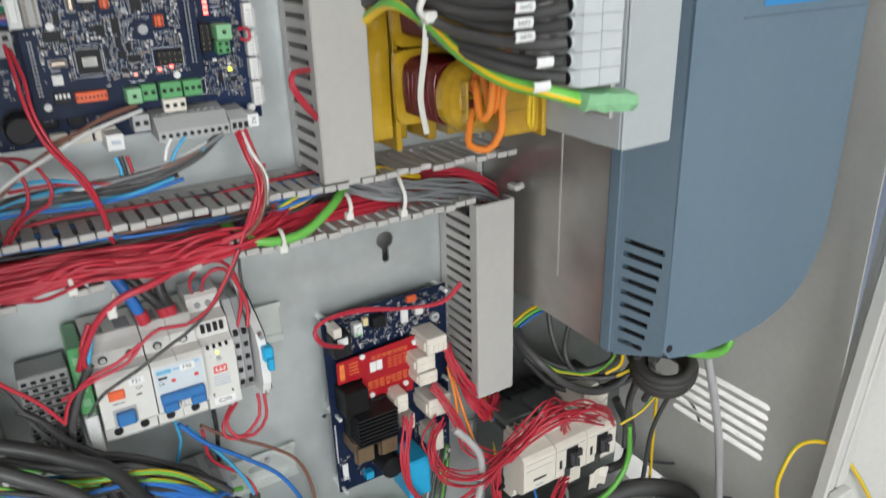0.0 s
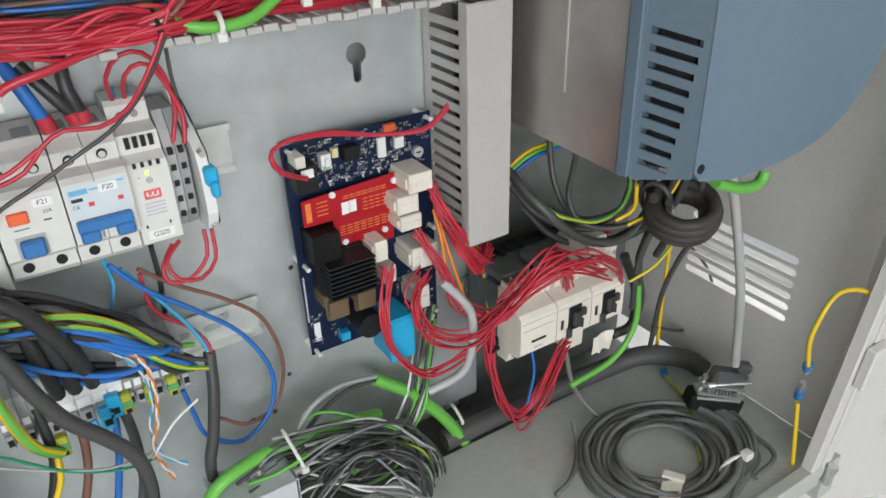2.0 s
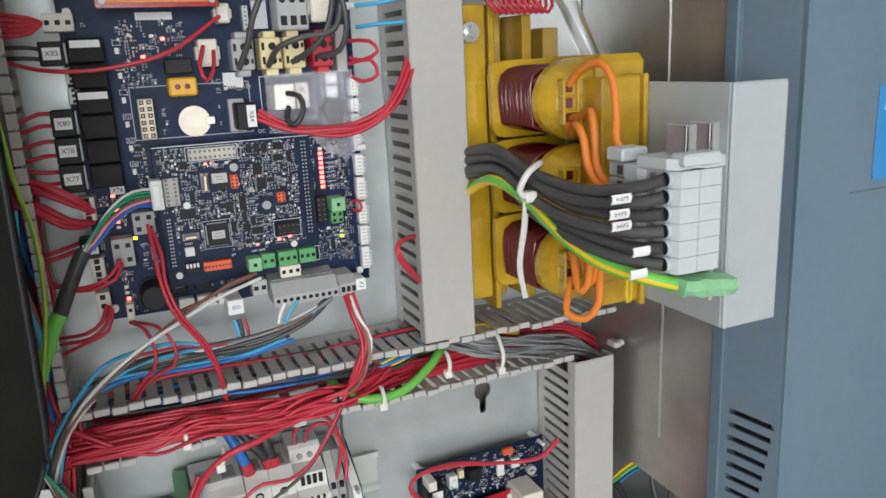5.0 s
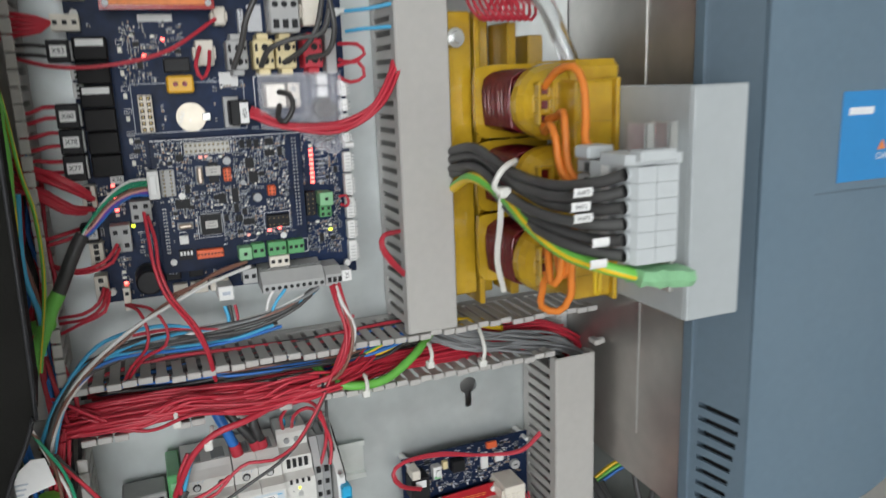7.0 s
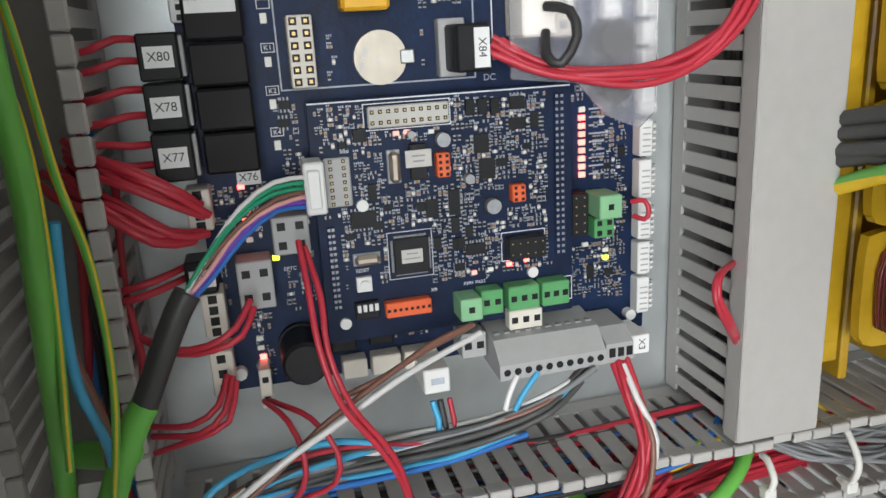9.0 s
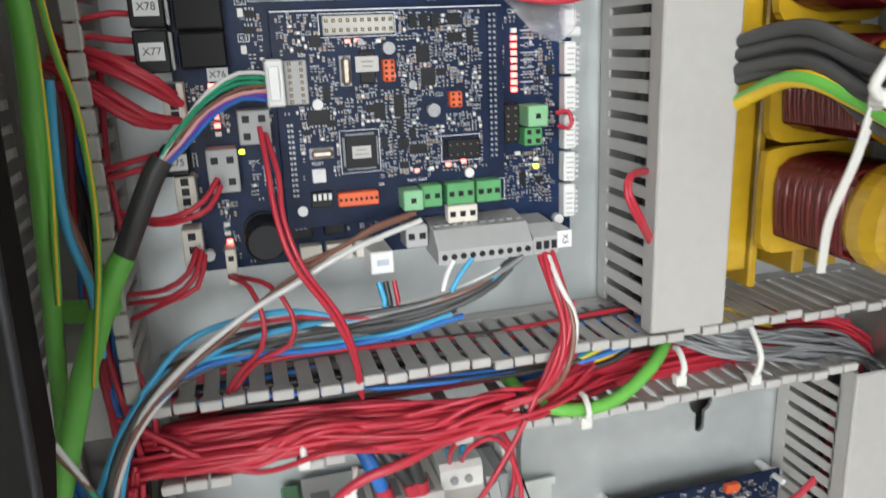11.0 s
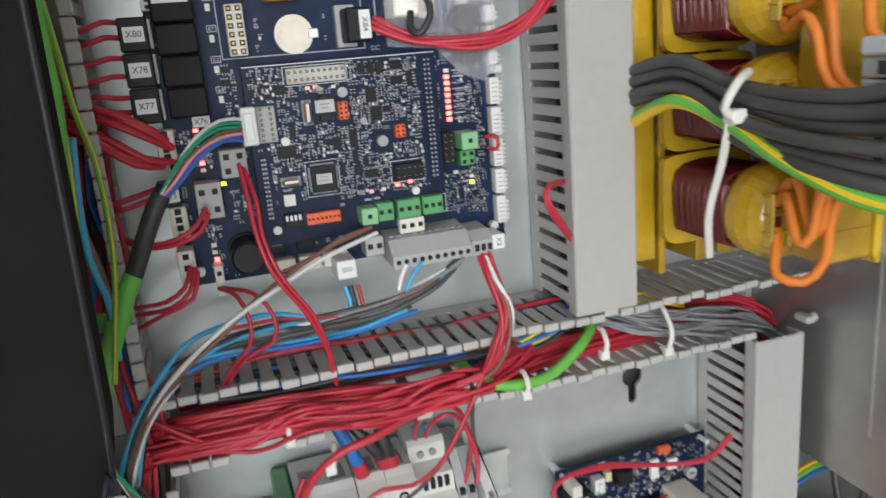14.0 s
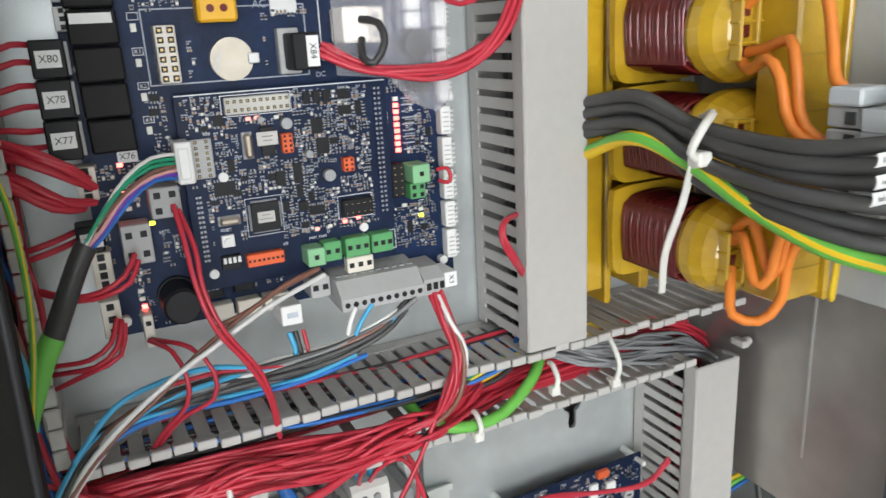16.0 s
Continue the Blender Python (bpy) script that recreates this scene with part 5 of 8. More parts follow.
    for i in range(8):
        part("fin", Solid().box(-61.5, -22.5, -52, -30, -140 - 3.9 * i, -138.4 - 3.9 * i, 0.2), black_pl, h)
    brass = mat("tarnished_tab", (0.22, 0.15, 0.09), 0.45, 0.5, 0.2)
    for x in (-55, -31):
        part("transistor", Solid().box(x - 8, x + 8, -42, -38, -190, -168, 0.5).box(x - 8, x + 8, -48, -46, -186, -170, 0.4).box(x - 8, x + 8, -38, Y, -181, -170, 0.4), brass, t, "tarnished power transistor tab")
    part("capacitor", Solid().cyl((-28, Y, -206), (-28, -46, -206), 11, 20), black_pl, t, "black electrolytic capacitor")
    part("capacitor", Solid().box(-46, -38, -24, Y, -228, -220, 0.6), cyan_pl, t)
    part("capacitor", Solid().box(-15, 9, -52, Y, -248, -205, 2.4), cyan_pl, t, "large light blue film capacitor")
    part("label", Solid().box(-66.5, -61, Y - 0.3, Y, -224, -206), paper, t, "white bar code label")
    q = Solid()
    for i in range(18):
        q.box(-70.6, -69.2, Y - 0.06, Y, -162 - 2.4 * i, -160.4 - 2.4 * i)
    part("printing", q, ink_white, t)
    # white nylon plugs
    for x, z, w, h, n, y1 in ((24, -92, 21, 16, 4, -46), (13, -109, 19, 15, 2, -44), (15, -125, 19, 13, 2, -44), (26, -160, 24, 20, 3, -44), (-13, -142, 11, 18, 1, -44), (-5, -168, 11, 16, 1, -40), (24, -200, 12, 22, 1, -42)):
        mate_lock(t, x, z, Y, y1, w, h, n, ivory)
    s = Solid().box(2, 14, -20, Y, -137, -130, 0.3)
    part("connector", s, ivory_y, t)


lower_board()

# ---------------------------------------------------------------- rails and devices
def din_rail(x0, x1, zc, label):
    s = Solid().prism([(-6.0, zc + 17.5), (-7.2, zc + 17.5), (-7.2, zc + 13), (-1.4, zc + 13), (-1.4, zc - 13), (-7.2, zc - 13), (-7.2, zc - 17.5), (-6.0, zc - 17.5), (-6.0, zc - 14.2), (-0.2, zc - 14.2), (-0.2, zc + 14.2), (-6.0, zc + 14.2)], "x", x0, x1)
    t = thing("mounting_rail", (x0, 0, zc), label, "mounting rail", "mounting rails")
    part("rail", s, rail_zinc, t)
    for i in range(int((x1 - x0) / 25)):
        part("slot_hole", Solid().prism(slot(x0 + 5 + 25 * i, x0 + 20 + 25 * i, zc, 3), "y", -1.7, -1.42), galv, t)
    return t


din_rail(-300, -104, -45, "zinc plated mounting rail carrying the breakers")
r2 = din_rail(-330, -106, -186, "zinc plated mounting rail carrying the terminals")
part("screw", Solid().cyl((-135, -1.5, -178), (-135, -5, -178), 5.5, 14).cyl((-135, -5, -178), (-135, -7.5, -178), 3.2, 6), zinc, r2)


def device_profile(zc, nose, mid, back_top=42):
    """Side outline of a modular device: shoulders above and below, nose in the middle."""
    return [(-7, zc + 42), (-42, zc + 42), (-46, zc + 38), (-mid, zc + 33), (-mid, zc + 23), (-nose + 3, zc + 21), (-nose, zc + 18), (-nose, zc - 19),
            (-nose + 3, zc - 22), (-mid, zc - 24), (-mid, zc - 36), (-mid + 4, zc - 40), (-40, zc - 42), (-7, zc - 42)]


ZC = -40.0


def breaker(x0, x1, label, tag, kind):
    t = thing("circuit_breaker", (x0, -7, ZC), label, "circuit breaker", "breakers on the rail")
    w = x1 - x0
    half = w / 2
    for k in range(2 if kind == "mcb" else 1):
        a, b = (x0 + 0.25, x1 - 0.25) if kind != "mcb" else (x0 + 0.25 + half * k, x0 + half * (k + 1) - 0.1)
        part("body", Solid().prism(device_profile(ZC, 66, 53), "x", a, b), breaker_w, t)
    for k in range(2):
        xc = x0 + half * (k + 0.5)
        s = Solid().cyl((xc, -53.4, ZC + 27.5), (xc, -52.0, ZC + 27.5), 3.1, 14)
        b = part("screw_hole", s, black_pl, t)
        part("screw", Solid().cyl((xc, -53.6, ZC + 27), (xc, -53.0, ZC + 27), 2.1, 10), zinc, b)
        part("screw_hole", Solid().cyl((xc, -53.5, ZC - 31), (xc, -52.0, ZC - 31), 3.2, 14), black_pl, t)
        part("clamp_entry", Solid().box(xc - 5, xc + 5, -40, -22, ZC + 41.5, ZC + 42.4, 0.3), midgrey, t)
    if kind == "mcb":
        h = part("toggle", Solid().box(x0 + 2.6, x1 - 2.6, -70.5, -65, ZC - 12, ZC - 4.5, 1.0).box(x0 + 3, x0 + 13.5, -72.5, -66, ZC - 17.5, ZC - 10.5, 1.0).box(x1 - 13.5, x1 - 3, -72.5, -66, ZC - 17.5, ZC - 10.5, 1.0), blue_pl, t, "blue linked toggle")
        part("print_panel", Solid().box(x0 + 1.5, x1 - 1.5, -66.4, -66.05, ZC - 3.5, ZC + 17), mat("pale_blue_print", (0.58, 0.64, 0.68), 0.45, 0, 0.05), t)
        part("logo_bar", Solid().box(x0 + 3, x0 + 13, -66.7, -66.42, ZC + 11, ZC + 14.2), ink_blue, t)
        part("logo_bar", Solid().box(x0 + 14, x0 + 20, -66.7, -66.42, ZC + 12.4, ZC + 13.4).box(x1 - 8, x1 - 3, -66.7, -66.42, ZC + 14.4, ZC + 15.4), ink_blue, t)
        part("mark", Solid().box(x0 + 3.4, x0 + 9.6, -66.7, -66.42, ZC + 7, ZC + 9), ink_black, t)
        lettering("C6", 3.2, x0 + 5.2, -66.45, ZC + 3.8, ink_black, t)
        for x in (x0 + 12, x1 - 8):
            part("flag", Solid().box(x, x + 3, -66.8, -66.42, ZC + 3, ZC + 5.4), ink_red, t)
        part("mark", Solid().box(x0 + 12, x0 + 12.5, -66.4, -66.05, ZC - 18, ZC - 14.4).box(x0 + 15.5, x0 + 16, -66.4, -66.05, ZC - 18, ZC - 14.4), ink_black, t)
    else:
        part("test_button", Solid().box(x0 + 6.5, x0 + 17, -68.5, -65.5, ZC + 2.4, ZC + 9.4, 0.7), orange_con, t, "orange test button")
        part("toggle", Solid().box(x0 + 8.5, x0 + 21, -72, -65, ZC - 17.5, ZC - 7.5, 1.2), blue_pl, t, "blue toggle")
        part("toggle_frame", Solid().box(x0 + 7, x0 + 22.5, -66.6, -66.05, ZC - 18.5, ZC - 5.6), grey_pl, t)
        lettering("25A", 3.0, x1 - 9, -66.1, ZC + 6.5, ink_black, t)
        part("mark", Solid().box(x1 - 12, x1 - 8, -66.3, -66.05, ZC + 1, ZC + 1.8).box(x0 + 8, x0 + 16, -66.3, -66.05, ZC - 1.4, ZC - 0.9), ink_black, t)
    for i in range(3):
        part("mark", Solid().box(x0 + 6 + 3.4 * i, x0 + 8.2 + 3.4 * i, -53.35, -53.05, ZC + 32.2, ZC + 32.6).box(x0 + 6 + 3.4 * i, x0 + 6.4 + 3.4 * i, -53.35, -53.05, ZC + 30.2, ZC + 32.2), ink_dim, t)
    lx = x1 - 12 if kind == "mcb" else x1 - 10
    k = part("label", Solid().box(lx - 5.2, lx + 5.2, -67.0, -66.72, ZC + 10, ZC + 15.4), paper, t, "white printed label")
    lettering(tag, 4.2, lx, -67.05, ZC + 12.6, ink_black, k)
    return t


breaker(-255.5, -219.6, "off-white residual current breaker with orange button", "F21", "rcd")
breaker(-219.2, -183.2, "off-white two-pole miniature breaker with blue toggle", "F20", "mcb")


def power_supply():
    t = thing("power_supply", (-182, -7, ZC), "slim off-white rail power supply with vent slots", "power supply")
    z = ZC
    s = Solid().prism([(-7, z + 50), (-30, z + 50), (-33, z + 47), (-34, z + 36), (-47, z + 33), (-50, z + 22), (-57, z + 18), (-59, z + 14), (-59, z - 34), (-54, z - 37), (-7, z - 37)], "x", -182.6, -158.6)
    part("body", s, breaker_w, t)
    for i in range(4):
        x = -178.5 + 4.6 * i
        part("vent", Solid().box(x, x + 2.8, -50, -44.0, z + 25, z + 31.5), black_pl, t)
        part("vent", Solid().box(x, x + 2.0, -58.5, -55.0, z + 15.5, z + 18.3), black_pl, t)
    for x in (-175, -167):
        part("terminal_screw", Solid().cyl((x, -35, z + 41), (x, -33.2, z + 41), 2.3, 12), midgrey, t)
        part("ferrule", Solid().cyl((x, -24, z + 50), (x, -24, z + 56), 1.9, 8), W["sky"], t)
    part("adjuster", Solid().cyl((-171, -59.6, z + 7), (-171, -58.6, z + 7), 2.2, 12), zinc, t)
    part("lamp", Solid().cyl((-171.5, -59.5, z + 12), (-171.5, -58.6, z + 12), 1.0, 10), led_yel, t)
    part("logo_block", Solid().box(-176, -166, -59.4, -59.05, z - 5, z + 1), mat("logo_red", (0.72, 0.12, 0.12), 0.5, 0, 0.1), t)
    q = Solid()
    for i in range(4):
        q.box(-177, -165, -59.3, -59.05, z - 8.4 - 2.4 * i, z - 7.4 - 2.4 * i)
    part("printing", q, ink_dim, t)
    part("logo_bar", Solid().box(-174.6, -167.4, -59.7, -59.42, z - 3.4, z - 2.6).box(-174.6, -173.6, -59.7, -59.42, z - 3.4, z - 0.4).box(-171.4, -170.6, -59.7, -59.42, z - 3.4, z - 0.4).box(-168.4, -167.4, -59.7, -59.42, z - 3.4, z - 0.4), paper, t)
    lettering("+", 3.0, -176.5, -59.2, z + 9.5, ink_black, t)
    for x, w in ((-178.5, 1.2), (-164.5, 1.2)):
        part("mark", Solid().box(x - w / 2, x + w / 2, -59.3, -59.05, z - 23.6, z - 21.4), ink_black, t)
    k = part("label", Solid().box(-179, -163, -59.5, -59.05, z - 31.5, z - 25.5), paper, t)
    lettering("G205", 4.6, -171, -59.55, z - 28.6, ink_black, k)


power_supply()


def rail_terminals():
    for i in range(2):
        t = thing("rail_terminal", (-157 + 6.4 * i, -7, ZC), "grey spring clamp rail terminal", "terminal", "rail terminals beside the power supply")
        x = -157.4 + 6.4 * i
        part("body", Solid().prism([(-7, 1), (-36, 1), (-44, -10), (-52, -24), (-52, -62), (-44, -74), (-7, -76)], "x", x, x + 6.0), midgrey if i else grey_pl, t)
        for k in range(5):
            z = -20 - 10.5 * k
            part("clamp_entry", Solid().box(x + 1.4, x + 4.6, -53, -49, z - 3, z + 1, 0.3), black_pl, t)
    t = thing("interface_relay", (-142, -7, ZC), "slim white interface relay with blue lever", "relay")
    part("body", Solid().prism([(-7, 6), (-18, 6), (-26, -4), (-44, -12), (-62, -22), (-66, -34), (-66, -62), (-60, -74), (-44, -77), (-7, -77)], "x", -142.6, -136.2), white_pl, t)
    part("side_plate", Solid().prism([(-7, 2), (-24, -2), (-44, -14), (-60, -24), (-60, -72), (-7, -76)], "x", -135.9, -134.6), glassy, t, "clear side cover")
    part("lever", Solid().box(-141, -133, -72, -60, -42, -30, 1.5).box(-139.5, -134.5, -76, -70, -48, -38, 1.2), cyan_pl, t, "blue ejector lever")
    for z in (-22, -72):
        part("screw", Solid().cyl((-139.4, -66.6, z), (-139.4, -60, z), 2.0, 10), zinc, t)
    g = thing("earth_module", (-268, -7, ZC), "green and white terminal module at the end of the row", "terminal")
    part("body", Solid().box(-266.5, -256.6, -50, -7, -52, 0, 1.0), green_con, g)
    part("body", Solid().box(-266, -257, -54, -7, -86, -53, 1.0), white_pl, g)
    for k in range(4):
        part("clamp_entry", Solid().box(-264.5, -259, -51, -49, -12 - 11 * k, -6 - 11 * k, 0.3), green_lt, g)
    m = thing("terminal_module", (-292, -7, -70), "grey ribbed terminal module on the rail", "terminal")
    part("body", Solid().box(-300, -268, -34, -7, -96, -20, 1.0), mat("dull_grey_terminal", (0.37, 0.37, 0.36), 0.55, 0, 0.1), m)
    for k in range(11):
        for j in range(5):
            part("clamp_entry", Solid().box(-298 + 6 * j, -294.6 + 6 * j, -34.4, -33.2, -26 - 6.2 * k, -23.4 - 6.2 * k), black_pl, m)
        part("rib", Solid().box(-299, -269, -35, -34, -28.4 - 6.2 * k, -27.6 - 6.2 * k), dark_term, m)


rail_terminals()


def lower_terminals():
    t = thing("terminal_strip", (-292, -7, -176), "row of grey and white rail terminals with green-yellow earth clamps", "terminal strip")
    x = -292.0
    k = 0
    while x < -174:
        wide = -272 < x < -224
        w = 10.0 if wide else 6.2
        m = white_pl if wide else (midgrey, grey_pl, midgrey)[k % 3]
        top = -160 if wide else -152
        s = Solid().prism([(-7, top + 6), (-30, top + 4), (-44, top - 2), (-48, top - 5), (-48, -176), (-46, -184), (-40, -197), (-7, -199)], "x", x, x + w - 0.3)
        b = part("terminal", s, m, t)
        part("marker", Solid().box(x + 0.8, x + w - 1.1, -48.6, -47.6, -180, -174.6), paper, b)
        part("foot", Solid().box(x + 0.6, x + w - 0.9, -49.5, -42, -195, -184, 0.6), midgrey if wide else grey_pl, b)
        part("clamp_entry", Solid().box(x + w / 2 - 1.7, x + w / 2 + 1.7, -50, -48.8, -192, -187), black_pl, b)
        if not wide:
            part("clamp_entry", Solid().box(x + w / 2 - 1.5, x + w / 2 + 1.5, -44, -40, -159, -154), black_pl, b)
        x += w
        k += 1
    for x, z in ((-218, -189), (-202, -189), (-187, -188), (-262, -204), (-201, -148)):
        e = thing("earth_clamp", (x, -48, z), "green and yellow earth clamp on the terminal strip", "terminal", "earth clamps")
        part("body", Solid().box(x - 3.6, x + 3.6, -54, -40, z - 8, z + 8, 1.0), earth_y, e)
        part("insert", Solid().box(x - 3.8, x + 3.8, -54.6, -53, z - 2.4, z + 2.6, 0.4), green_con, e)
        part("clamp_entry", Solid().box(x - 1.8, x + 1.8, -54.7, -53.4, z - 6.6, z - 3.6), black_pl, e)
    w = thing("marker_strip", (-186, -50, -164), "white paper marker on the terminal strip", "marker strip")
    part("strip", Solid().box(-189, -178, -49.6, -48.4, -168, -161, 0.4), paper, w)
    q = Solid()
    for i in range(3):
        q.box(-187.6, -180, -49.9, -49.65, -166.6 + 1.9 * i, -165.7 + 1.9 * i)
    part("printing", q, ink_dim, w)
    for x, z in ((-226, -186), (-232, -193)):
        b = thing("blue_terminal", (x, -50, z), "blue neutral terminal clipped to the strip", "terminal", "blue terminals")
        part("body", Solid().box(x - 4.6, x + 4.6, -55, -40, z - 10, z + 8, 1.0), cyan_pl, b)
        part("clamp_entry", Solid().box(x - 2.6, x + 2.6, -55.4, -54.4, z - 6, z - 1), black_pl, b)
        part("rib", Solid().box(x - 4.8, x + 4.8, -55.6, -54, z + 1.6, z + 3.2, 0.3), cyan_pl, b)


lower_terminals()


def contactor(x0, kind):
    t = thing("contactor", (x0, -12, -240), "ivory contactor with red control wires" + (" and an auxiliary block" if kind == 2 else ""), "contactor", "row of contactors")
    x1 = x0 + 39.6
    s = Solid().prism([(-58, -204), (-70, -204), (-74, -208), (-74, -216), (-88, -220), (-92, -224), (-92, -260), (-88, -264), (-76, -266), (-72, -278), (-58, -279)], "x", x0, x1)
    part("body", s, ivory, t)
    part("base", Solid().box(x0 + 1, x1 - 1, -58, -10, -276, -208, 1.5).box(x0 + 4, x1 - 4, -58, -30, -204, -196, 1.0), mat("grey_green_moulding", (0.12, 0.135, 0.13), 0.5, 0, 0.12), t, "grey-green contact base")
    for i in range(3):
        xx = x0 + 7 + 12.6 * i
        part("screw_hole", Solid().cyl((xx, -74.6, -212), (xx, -73, -212), 3.2, 12), zinc, t)
        part("screw_hole", Solid().cyl((xx, -76.6, -271.5), (xx, -73, -271.5), 3.0, 12), midgrey, t)
    for i in range(4):
        xx = x0 + 2.4 + 9.2 * i
        part("barrier", Solid().box(xx - 1.0, xx + 1.0, -79, -60, -209, -198, 0.4), ivory, t)
        if i < 3:
            part("clamp_entry", Solid().box(xx + 2.2, xx + 6.6, -70, -62, -204.6, -203.6), dark_term, t)
            part("ferrule", Solid().cyl((xx + 4.4, -67, -204), (xx + 4.6, -70, -195), 1.7, 8), W["red"], t, "red wire ferrule")
    part("seam", Solid().box(x0 + 1.5, x1 - 1.5, -92.25, -91.5, -228.2, -227.6), grey_pl, t)
    if kind == 0:
        part("slot", Solid().box(x0 + 12, x0 + 28, -92.4, -91.4, -250, -247.6), black_pl, t)
        part("seam", Solid().box(x0 + 3, x1 - 3, -92.3, -91.4, -236, -235.3), grey_pl, t)
        part("printing", Solid().box(x0 + 15, x0 + 24, -92.3, -91.8, -257, -255), ink_dim, t)
    else:
        c = part("armature", Solid().box(x0 + 13, x0 + 28, -93.4, -90, -255, -229, 1.0), black_pl, t, "black contact carrier")
        part("knob", Solid().box(x0 + 16.5, x0 + 24.5, -98, -93, -249, -234, 1.0), dark_term, c)
        part("ear", Solid().box(x0 + 25.4, x0 + 31.5, -96.5, -92.4, -241, -233, 0.8), dark_term, c)
        part("ear", Solid().box(x0 + 10.5, x0 + 15.6, -96.5, -92.4, -260, -250, 0.8), dark_term, c)
        part("fin", Solid().box(x0 + 19.4, x0 + 21.4, -100.5, -97.6, -248, -235, 0.4), dark_term, c)
        part("fin", Solid().box(x0 + 25.8, x0 + 27.6, -97, -93, -253, -243, 0.4), dark_term, c)
        part("label", Solid().box(x0 + 4.5, x0 + 7.5, -92.4, -91.8, -250, -240), ink_black, t)
    if kind == 2:
        a = part("auxiliary_block", Solid().box(x0 - 2, x0 + 32, -86, -40, -203, -183, 1.6).box(x0 + 2, x0 + 24, -80, -50, -183, -176, 1.2), ivory, t, "ivory auxiliary block")
        q = Solid()
        for i in range(4):
            q.cyl((x0 + 4 + 8 * i, -86.4, -193), (x0 + 4 + 8 * i, -85, -193), 2.2, 10)
        part("terminal_screw", q, zinc, a)
        part("plug", Solid().box(x0 - 4, x0 + 18, -66, -36, -304, -284, 1.4), ivory, t, "ivory plug below")
    return t


for i in range(3):
    contactor(89.5 + 40.6 * i, i)


def tape_flap(x, y, z, w, h, seed, label):
    """A crumpled strip of masking tape."""
    rng = random.Random(seed)
    n = 6
    s = Solid()
    rows = [[(x + w * i / n, y + rng.uniform(-3, 3) - 0.4 * k, z + h * j + rng.uniform(-2.5, 2.5)) for i in range(n + 1)] for j, k in ((0, 0), (0.5, 6), (1, 2))]
    vs = [q for r in rows for q in r]
    vs += [(a, b + 0.7, c) for a, b, c in vs]
    m = 3 * (n + 1)
    fs = []
    for j in range(2):
        for i in range(n):
            a = j * (n + 1) + i
            fs += [(a, a + 1, a + n + 2, a + n + 1), (m + a, m + a + n + 1, m + a + n + 2, m + a + 1)]
    rim = list(range(n + 1)) + [2 * n + 1] + list(range(3 * n + 2, 2 * n + 1, -1)) + [n + 1]
    fs += [(rim[i], m + rim[i], m + rim[(i + 1) % len(rim)], rim[(i + 1) % len(rim)]) for i in range(len(rim))]
    s.add(vs, fs)
    solo("masking_tape", s, ivory, label, "tape", group="tape flaps")


tape_flap(168, -84, -202, 24, 22, 5, "crumpled cream masking tape above a contactor")
tape_flap(184, -84, -304, 24, 22, 9, "crumpled cream masking tape below a contactor")


def back_devices():
    t = thing("terminal_strip", (110, 29, -268), "dark grey terminal strip behind the contactors", "terminal strip")
    for i in range(12):
        x = 104 + 13 * i
        b = part("terminal", Solid().box(x, x + 12, -16, 29, -268, -222, 1.5), dark_term, t)
        part("clamp_entry", Solid().cyl((x + 6, -16.5, -236), (x + 6, -15, -236), 3.4, 10), black_pl, b)
        if i in (0, 1, 9, 10, 11):
            part("sleeve", Solid().cyl((x + 6, -24, -220), (x + 6, -12, -212), 3.2, 8), W["red"], b)


back_devices()


def backing():
    t = thing("contactor_panel", (106, 34, -330), "dark painted backing panel behind the contactors", "panel", kind="structure")
    part("sheet", Solid().box(106, 338, 30, 33, -418, -40), mat("dark_backing", (0.23, 0.25, 0.24), 0.36, 0.6, 0.2, 30, 0.15, 300, 6), t)
    part("rail", Solid().box(84, 216, -10, -2, -258, -224, 0.6), zinc, t)


backing()


def clamp_bracket():
    t = thing("clamp_bracket", (-145, -60, -330), "grey sheet metal cable clamp bracket", "bracket")
    s = Solid().box(-184, -122, -92, -90, -330, -282, 0.8).box(-184, -122, -92, -50, -284, -282, 0.8).prism([(-92, -282), (-50, -282), (-88, -330), (-92, -330)], "x", -124, -122)
    part("angle", s, term_grey, t)
    part("screw", Solid().cyl((-146, -72, -282), (-146, -72, -278), 4, 12).cyl((-146, -72, -278), (-146, -72, -276), 2.4, 6), zinc, t)


clamp_bracket()


